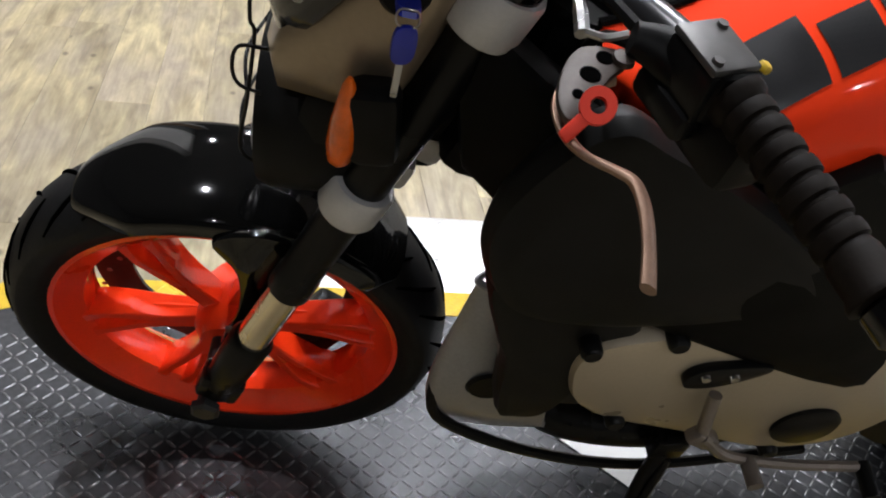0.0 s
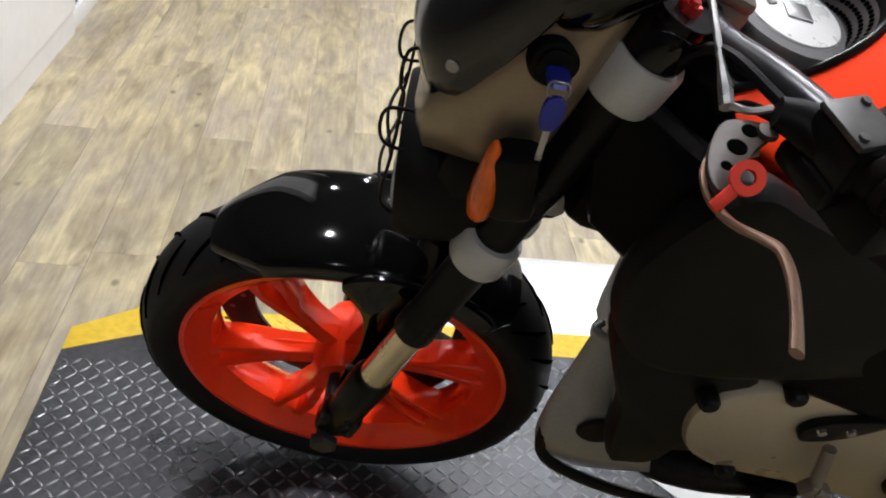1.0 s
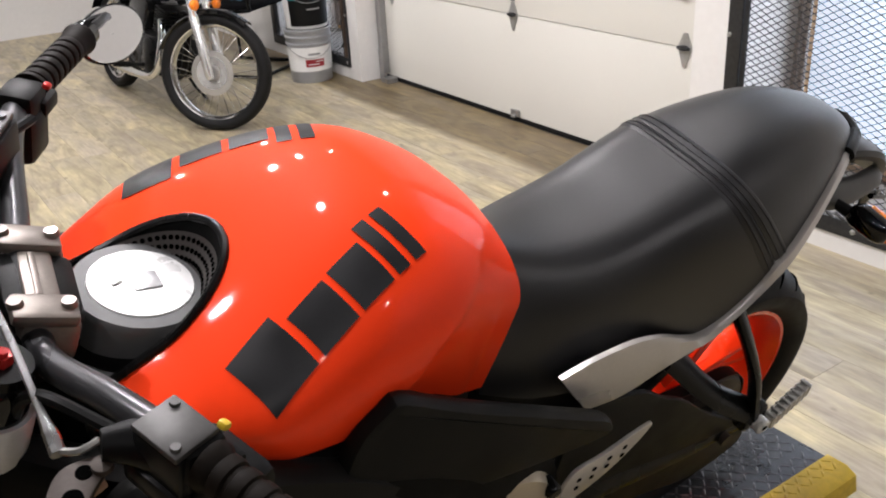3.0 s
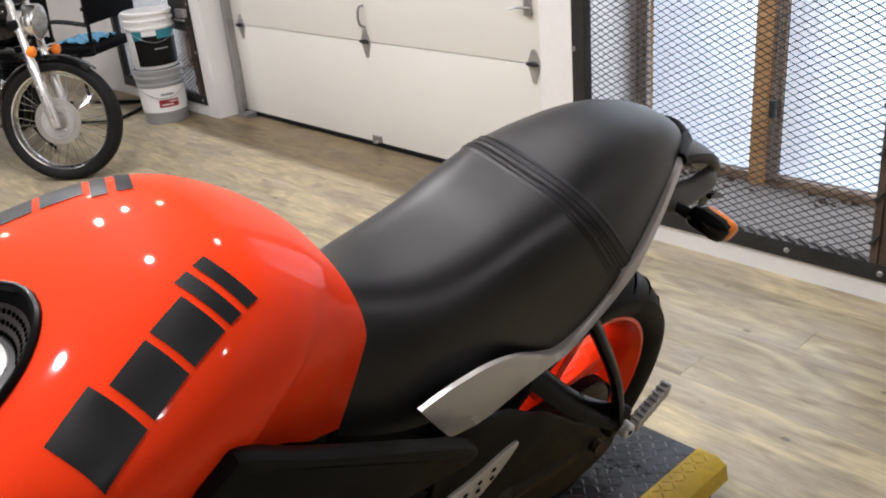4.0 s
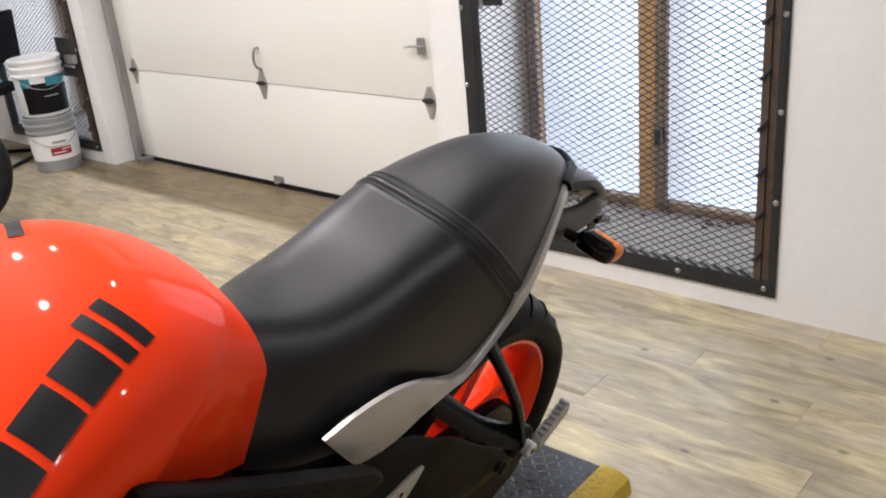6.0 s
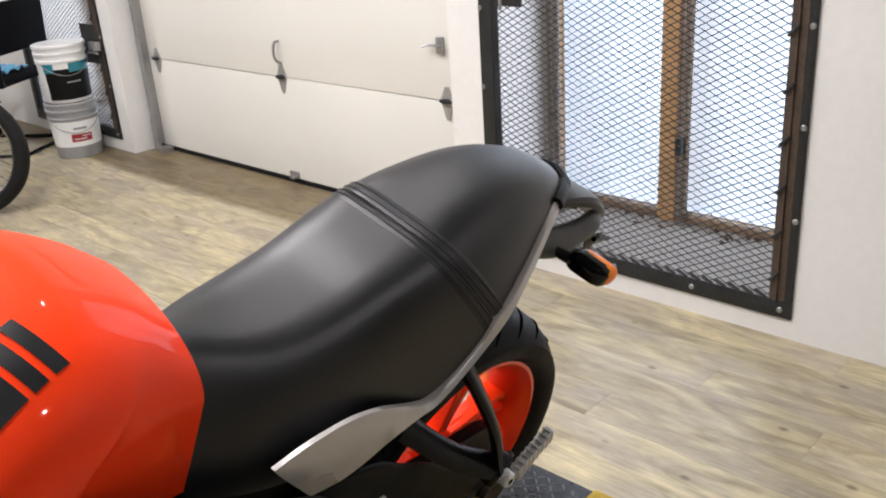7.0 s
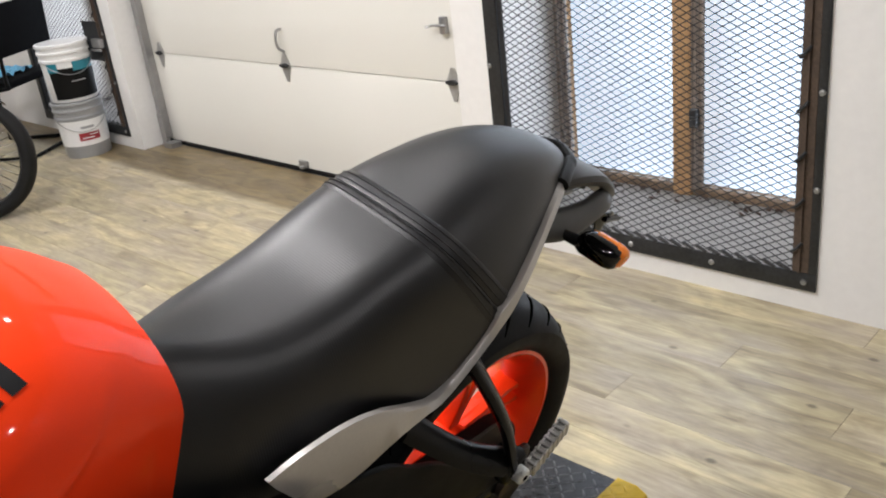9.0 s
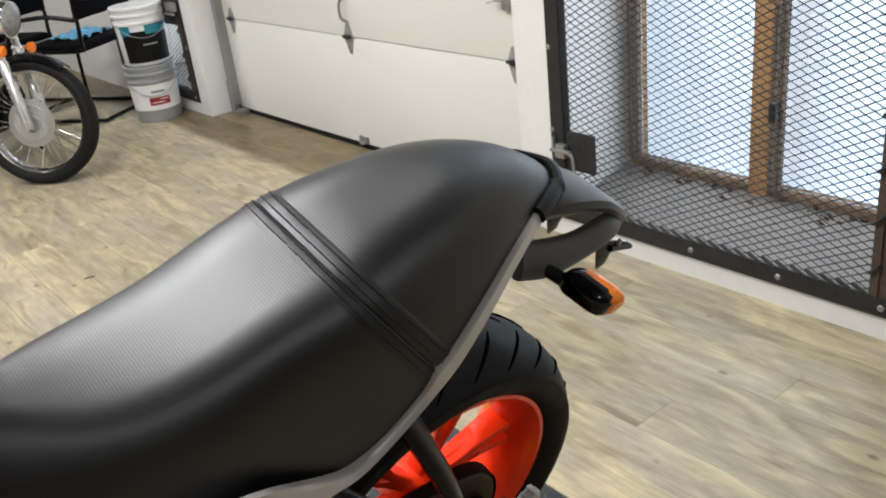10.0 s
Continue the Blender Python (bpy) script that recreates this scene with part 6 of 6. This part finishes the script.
def parked_bike(m, paint, label, group, engine, turn=0):
    b = thing("parked_motorcycle", m, label, "motorcycle", group)
    R = 0.312

    def wheel_at(x, nm, disc_side):
        c = Matrix.Translation((x, 0, R))
        prof = [(0.252, -0.030), (0.272, -0.043), (0.292, -0.044), (0.306, -0.030), (R, 0.0), (0.306, 0.030), (0.292, 0.044), (0.272, 0.043), (0.252, 0.030)]
        ty = part(nm, moved(lathe(prof, 56), c), RUBBER, b, "black tyre", 60)
        part("rim", moved(lathe([(0.254, -0.030), (0.246, -0.028), (0.236, -0.012), (0.234, 0.0), (0.236, 0.012), (0.246, 0.028), (0.254, 0.030), (0.240, 0.0)], 56, True), c), CHROME, ty, "chrome rim")
        part("hub", moved(join(lathe([(0.01, -0.05), (0.035, -0.05), (0.048, -0.035), (0.03, -0.02), (0.03, 0.02), (0.048, 0.035), (0.035, 0.05), (0.01, 0.05)], 24)), c), ALU, ty, "cast hub")
        if disc_side:
            part("brake_disc", moved(lathe([(0.088, disc_side * 0.045), (0.118, disc_side * 0.045), (0.118, disc_side * 0.050), (0.088, disc_side * 0.050)], 48, True), c), ALU, ty, "grey steel brake disc")
            part("disc_carrier", moved(lathe([(0.046, disc_side * 0.043), (0.0875, disc_side * 0.046), (0.0875, disc_side * 0.053), (0.046, disc_side * 0.050)], 48, True), c), BRIGHT, ty, "bright disc carrier")
        sp = rod((0, 0, 0), (0, 0, 1), 0.0022, 6)
        finish(sp)
        me = bpy.data.meshes.new("spoke")
        sp.to_mesh(me)
        sp.free()
        me.materials.append(CHROME)
        for k in range(36):
            a0 = 2 * math.pi * k / 36
            s = 1 if k % 2 else -1
            twist = (0.55 if (k // 2) % 2 else -0.55)
            p0 = V(0.044 * math.cos(a0 + twist), s * 0.036, 0.044 * math.sin(a0 + twist))
            p1 = V(0.238 * math.cos(a0), 0, 0.238 * math.sin(a0))
            ob = new("spoke", me)
            ob.parent = ty
            ob.matrix_basis = Matrix.Translation(p0 + V(x, 0, R)) @ V(0, 0, 1).rotation_difference(p1 - p0).to_matrix().to_4x4() @ Matrix.Diagonal((1, 1, (p1 - p0).length, 1))
        return ty

    wheel_at(0, "front_tyre", -1)
    wheel_at(-1.42, "rear_tyre", 0)
    up = V(-0.31, 0, 0.951)
    for s in (-1, 1):
        leg = part("fork_leg", disc([(0.022, -0.03), (0.026, 0.0), (0.026, 0.30), (0.019, 0.31), (0.019, 0.62)], V(0, s * 0.085, R), V(0, s * 0.085, R) + up, 16), BRIGHT, b, "polished fork leg")
        part("signal", join(disc([(0.014, 0), (0.026, 0.012), (0.028, 0.03), (0.02, 0.038)], V(-0.09, s * 0.13, 0.66), V(1, s * 0.13, 0.62), 20)), AMBER, b, "amber signal lens")
        part("signal_stalk", rod((-0.13, s * 0.06, 0.66), (-0.09, s * 0.13, 0.66), 0.008, 8), CHROME, b)
    rings = []
    for a in np.linspace(radians(58), radians(165), 18):
        rr = R + 0.022
        ring = [V(rr * math.cos(a) * (1 - 0.04 * abs(y)), 0.055 * y, R + (rr - 0.025 * y * y) * math.sin(a)) for y in np.linspace(-1, 1, 9)]
        rings.append(ring + [p + V(-0.004 * math.cos(a), 0, -0.004 * math.sin(a)) for p in reversed(ring)])
    part("front_mudguard", loft(rings), paint, b, "gloss front mudguard")
    rings = []
    for a in np.linspace(radians(20), radians(150), 20):
        rr = R + 0.035
        ring = [V(-1.42 + rr * math.cos(a), 0.08 * y, R + (rr - 0.03 * y * y) * math.sin(a)) for y in np.linspace(-1, 1, 9)]
        rings.append(ring + [p + V(0, 0, -0.006) for p in reversed(ring)])
    part("rear_mudguard", loft(rings), paint, b, "gloss rear mudguard")
    hl = part("headlight", disc([(0.05, -0.02), (0.085, 0.03), (0.09, 0.11), (0.086, 0.12)], V(-0.20, 0, 0.80), V(1, 0, 0.76), 32), CHROME, b, "chrome headlight bowl")
    part("headlight_lens", disc([(0.084, 0.118), (0.07, 0.13), (0.03, 0.138)], V(-0.20, 0, 0.80), V(1, 0, 0.76), 32), LENSGREY, hl, "clear headlight lens")
    part("yoke", join(box(0.06, 0.22, 0.05, (-0.17, 0, 0.78), (0, -18, 0), 0.012), box(0.06, 0.20, 0.03, (-0.21, 0, 0.90), (0, -18, 0), 0.01)), SATIN, b, "fork yoke")
    part("handlebar", tube([(-0.44, -0.40, 1.02), (-0.34, -0.30, 1.05), (-0.26, -0.10, 1.0), (-0.24, 0, 0.92), (-0.26, 0.10, 1.0), (-0.34, 0.30, 1.05), (-0.44, 0.40, 1.02)], 0.012, 10, 40), CHROME, b, "chrome handlebar")
    rings = []
    for u in np.linspace(0, 1, 14):
        x = -0.36 - 0.46 * u
        w = 0.03 + 0.12 * math.sin(math.pi * min(1, u * 1.1 + 0.05)) ** 0.7
        h = 0.05 + 0.07 * math.sin(math.pi * min(1, u + 0.12)) ** 0.8
        rings.append([V(x, w * math.cos(a), 0.78 - 0.06 * u + h * math.sin(a)) for a in np.linspace(0, 2 * math.pi, 20, endpoint=False)])
    part("fuel_tank", loft(rings), paint, b, "gloss fuel tank")
    rings = []
    for u in np.linspace(0, 1, 14):
        x = -0.80 - 0.62 * u
        w = 0.09 + 0.06 * math.sin(math.pi * u)
        rings.append([V(x, w * math.cos(a), 0.66 + 0.05 * u + 0.05 * math.sin(a)) for a in np.linspace(0, 2 * math.pi, 18, endpoint=False)])
    part("seat", loft(rings), LEATHER, b, "black vinyl seat")
    part("crankcase", join(box(0.42, 0.26, 0.24, (-0.66, 0, 0.32), bevel=0.05), disc([(0.10, 0), (0.10, 0.02), (0.08, 0.03)], (-0.58, -0.13, 0.32), (-0.58, -1, 0.32), 32)), engine, b, "cast engine case")
    for k in range(8):
        part("cooling_fin", box(0.17, 0.19, 0.008, (-0.56 + 0.006 * k, 0, 0.45 + 0.019 * k), (0, 10, 0), 0.002), engine, b)
    part("exhaust_pipe", tube([(-0.50, -0.10, 0.52), (-0.40, -0.14, 0.42), (-0.44, -0.16, 0.24), (-0.70, -0.17, 0.20), (-1.10, -0.18, 0.23), (-1.62, -0.19, 0.30)], [0.022, 0.022, 0.022, 0.024, 0.040, 0.042], 14, 44), CHROME, b, "chrome exhaust pipe")
    part("down_tube", join(tube([(-0.20, 0, 0.78), (-0.36, 0, 0.50), (-0.46, 0, 0.22), (-0.90, 0, 0.19)], 0.020, 10, 20), tube([(-0.20, 0, 0.84), (-0.80, 0, 0.68), (-1.30, 0, 0.62)], 0.020, 10, 16), tube([(-0.88, -0.10, 0.22), (-1.05, -0.12, 0.30), (-1.42, -0.11, R)], 0.018, 10, 12), tube([(-0.88, 0.10, 0.22), (-1.05, 0.12, 0.30), (-1.42, 0.11, R)], 0.018, 10, 12)), SATIN, b, "black frame tubes")
    part("side_cover", plate(smooth_outline([(-0.72, 0.60), (-0.95, 0.62), (-1.02, 0.50), (-0.94, 0.38), (-0.78, 0.40)], 5), 0.20, None, 0.02), paint, b, "gloss side cover")
    part("foot_rest", join(rod((-0.62, -0.14, 0.26), (-0.62, -0.30, 0.26), 0.012, 10), rod((-0.62, -0.24, 0.26), (-0.62, -0.33, 0.265), 0.018, 10)), BLACK, b, "black foot rest")
    part("side_stand", tube([(-0.70, 0.12, 0.22), (-0.66, 0.18, 0.12), (-0.62, 0.24, 0.05)], 0.010, 8, 8), SATIN, b, "black side stand")
    # the front end turned on its lock
    R_ = Matrix.Rotation(radians(turn), 4, "Z")
    for ob in b.children:
        if turn and ob.name.split(".")[0] in FRONT_END:
            ob.data.transform(R_)
            for sub_ in ob.children:
                if sub_.name.split(".")[0] == "spoke":
                    sub_.matrix_basis = R_ @ sub_.matrix_basis
                else:
                    sub_.data.transform(R_)
    return b


LENSGREY = material("headlight_glass", (0.30, 0.31, 0.31), 0.12, 0.3, 0.3, 60, 30)
BRIGHT = material("bright_polished_metal", (0.68, 0.68, 0.67), 0.25, 0.75, 0.05, 200, 20, 0, 0, 0.03)
BLACKPAINT = material("black_tank_paint", (0.004, 0.004, 0.004), 0.08, 0, 0.1, 200, 8, 0, 0.0, 0.02, spec=0.4)
REDPAINT = material("dark_red_paint", (0.30, 0.008, 0.012), 0.12, 0, 0.1, 200, 8, 0, 0.6, 0.03)
WHITEPAINT = material("silver_white_paint", (0.55, 0.55, 0.54), 0.2, 0.1, 0.05, 200, 8, 0, 0.5, 0.03)
parked_bike(pose(1.930, 4.80, 0, -11, 0, -86), BLACKPAINT, "black cruiser motorcycle with spoked wheels and chrome forks", "parked motorcycles", SATIN, 40)
parked_bike(pose(0.42, 6.02, 0, -5, 0, -14), REDPAINT, "dark red cruiser motorcycle with wire-spoked wheels", "parked motorcycles", SATIN)
parked_bike(pose(0.60, 6.62, 0, -5, 0, -14), WHITEPAINT, "silver cruiser motorcycle behind the red one", "parked motorcycles", ALU)


# ---- pails by the garage door ----
def pail(m, body, band, label):
    p = thing("pail", m, label, "bucket", "stacked pails")
    prof = [(0.001, 0.0), (0.128, 0.0), (0.131, 0.006), (0.140, 0.235), (0.146, 0.238), (0.146, 0.25), (0.141, 0.253), (0.142, 0.278), (0.149, 0.281), (0.149, 0.293), (0.143, 0.296), (0.144, 0.318), (0.151, 0.321), (0.151, 0.336), (0.146, 0.338), (0.139, 0.338), (0.126, 0.02), (0.001, 0.018)]
    part("body", moved(lathe(prof, 48), pose(0, 0, 0, 90, 0, 0)), body, p)
    def wrap(a0, a1, z0, z1, mat, lab, off=0.0008):
        rows = []
        for a in np.linspace(radians(a0), radians(a1), 22):
            rows.append([V((0.131 + 0.0383 * (z - 0.006) + off) * math.cos(a), (0.131 + 0.0383 * (z - 0.006) + off) * math.sin(a), z) for z in (z0, z1)])
        return part("label", loft(rows, closed=False), mat, p, lab)
    for args in band:
        wrap(*args)
    part("bail", tube([V(0.150 * math.cos(a), 0.150 * math.sin(a), 0.262 - 0.10 * max(0, math.sin((a - radians(170)) / radians(160) * math.pi))) for a in np.linspace(radians(170), radians(330), 24)], 0.0022, 6), GALV, p, "wire handle")
    return p


TEAL = material("teal_print", (0.02, 0.20, 0.26), 0.4)
INK = material("black_print", (0.006, 0.006, 0.006), 0.5, spec=0.15)
LABELRED = material("red_print", (0.30, 0.02, 0.03), 0.4)
pail(pose(2.845, 5.425, 0), GREYPL, ((165, 345, 0.075, 0.228, WHITE, "white paper label", 0.002), (232, 282, 0.105, 0.152, LABELRED, "red print block", 0.0030), (240, 272, 0.178, 0.192, GREYPL, "grey unreadable print", 0.0030), (258, 278, 0.136, 0.142, WHITE, "white unreadable print", 0.0038), (238, 268, 0.118, 0.124, WHITE, "white unreadable print", 0.0038)), "grey plastic pail with a white and red label")
pail(pose(2.850, 5.430, 0.339, 0, 0, 8), WHITE, ((190, 320, 0.020, 0.200, INK, "black printed label", 0.002), (250, 318, 0.180, 0.232, TEAL, "teal print", 0.0030), (188, 215, 0.18, 0.232, TEAL, "teal print", 0.0030), (318, 330, 0.03, 0.225, WHITE, "white panel with lines", 0.0030), (240, 275, 0.118, 0.126, GREYPL, "grey unreadable print", 0.0030)), "white plastic pail with a black label on the grey pail")


# ---- chairs by the caged window ----
def sled_chair(m, label):
    c = thing("visitor_chair", m, label, "chair", "chairs by the window")
    for s in (-1, 1):
        part("leg_frame", tube([(s * 0.25, -0.02, 0.86), (s * 0.25, 0.0, 0.50), (s * 0.25, 0.03, 0.44), (s * 0.25, 0.40, 0.44), (s * 0.25, 0.46, 0.40), (s * 0.25, 0.47, 0.05), (s * 0.25, 0.42, 0.014), (s * 0.25, -0.03, 0.014)], 0.012, 8, 60), SATIN, c, "black bent steel tube")
        part("arm_rest", tube([(s * 0.25, 0.0, 0.62), (s * 0.27, 0.18, 0.65), (s * 0.26, 0.38, 0.64)], 0.016, 8, 14, flat=0.6), BLACK, c, "black arm rest")
    part("floor_bar", tube([(-0.25, -0.03, 0.014), (0.25, -0.03, 0.014)], 0.012, 8), SATIN, c, "black steel bar")
    part("backrest", box(0.52, 0.035, 0.30, (0, -0.015, 0.77), (4, 0, 0), 0.012), CLOTH, c, "black fabric backrest")
    part("seat", box(0.50, 0.44, 0.05, (0, 0.22, 0.455), (0, 0, 0), 0.02), CLOTH, c, "black padded seat")
    return c


CLOTH = material("black_cloth", (0.005, 0.005, 0.0055), 0.9, 0, 0.3, 300, 20, 0.0004, spec=0.05)
BLUECLOTH = material("blue_striped_cloth", (0.10, 0.28, 0.42), 0.8, 0, 0.6, 60, 30, 0.001)
sled_chair(pose(2.78, 5.80, 0, 0, 0, 33), "black padded chair with a steel sled base beside the window")
sled_chair(pose(2.42, 6.35, 0, 0, 0, 30), "black padded chair behind another, partly hidden")
rag = bmesh.new()
bmesh.ops.create_grid(rag, x_segments=24, y_segments=18, size=0.5)
for v in rag.verts:
    x, y = v.co.x, v.co.y
    v.co = V(0.30 * x, 0.24 * y, 0.012 + 0.010 * math.sin(19 * x + 7 * y) * math.cos(13 * y) + 0.006 * math.sin(31 * x))
tagged(part("folded_cloth", moved(rag, pose(2.68, 5.98, 0.486, 0, 0, 33)), BLUECLOTH), "rumpled blue striped cloth lying on a chair", "cloth")

# ---- beyond the partition: grey wall with a white baseboard, a boxed post, cables and scraps ----
setting("wall_grey", span(-1.0, -0.885, 3.381, 4.20, 0, 3.2), GREYWALL, "dark grey wall beyond the white partition", "wall")
setting("baseboard", span(-0.884, -0.865, 3.385, 4.20, 0, 0.07, 0.003), WHITE, "white baseboard along the grey wall", "baseboard")
post = thing("boxed_post", pose(0, 0, 0), "boxed post with brown board cladding and a white corner", "post", kind="structure")
part("board", span(-1.0, -0.64, 4.202, 4.34, 0, 3.2, 0.004), BROWNBOARD, post, "brown wood board")
part("corner_trim", span(-0.639, -0.60, 4.202, 4.34, 0, 3.2, 0.003), WHITE, post, "white corner trim")
for k in range(2):
    loop = [(-0.53 + 0.03 * k, 4.24 + 0.1 * k, 0.005), (-0.50, 4.33 + 0.1 * k, 0.005), (-0.55, 4.42, 0.005), (-0.48 - 0.04 * k, 4.52, 0.005), (-0.56, 4.60 + 0.08 * k, 0.005), (-0.52, 4.78 + 0.1 * k, 0.005), (-0.66, 4.9 + 0.2 * k, 0.005)]
    tagged(part("cable", tube(loop, 0.004, 6, 60), BLACK), "thin black cable in loose loops on the floor", "cable", "cables on the floor")
random.seed(9)
for x, y, s in ((-0.35, 4.18, 0.07), (-0.25, 4.21, 0.04), (-0.29, 4.26, 0.05), (-0.13, 4.25, 0.05), (0.03, 4.68, 0.04), (0.18, 5.77, 0.05), (-0.22, 5.55, 0.05), (0.75, 2.95, 0.05), (1.67, 3.43, 0.03)):
    pts = [(x + s * (i / 5 - 0.5) + random.uniform(-1, 1) * s * 0.2, y + random.uniform(-1, 1) * s * 0.35, 0.003) for i in range(6)]
    tagged(part("scrap", tube(pts, 0.002, 5, 16), SCRAP), "tiny dark brown scrap of debris on the floor", "debris", "scraps on the floor")

# ---- floor planks, laid along y ----
PW, PL = 0.152, 1.22


def plank_mesh():
    bm = span(0, PW - 0.0008, 0, PL - 0.0008, -0.005, 0.0)
    bmesh.ops.bevel(bm, geom=[e for e in bm.edges if all(v.co.z > -0.001 for v in e.verts)], offset=0.0005, segments=1, affect="EDGES")
    me = bpy.data.meshes.new("plank")
    bm.to_mesh(me)
    bm.free()
    me.materials.append(PLANK)
    return me


pm = plank_mesh()
rest = bmesh.new()
cols = int((WX + 0.16 + 4.4) / PW)
placed = 0
bulk_v, bulk_f = [], []
for i in range(cols + 1):
    x = -4.4 + i * PW
    y = -4.0 - random.random() * PL
    while y < 8.6:
        if -0.9 < x < 3.2 and 0.6 < y < 7.4 and placed < 290:
            ob = new("plank", pm)
            ob.parent = floor
            ob.location = (x, y, 0)
            placed += 1
        else:
            k = len(bulk_v)
            a, b = x + PW - 0.0008, y + PL - 0.0008
            bulk_v += [(x, y, -0.0002), (a, y, -0.0002), (a, b, -0.0002), (x, b, -0.0002)]
            bulk_f.append((k, k + 1, k + 2, k + 3))
        y += PL
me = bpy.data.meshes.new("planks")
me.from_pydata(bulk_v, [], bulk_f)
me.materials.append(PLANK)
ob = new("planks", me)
ob.parent = floor
tagged(ob, kind="stuff")
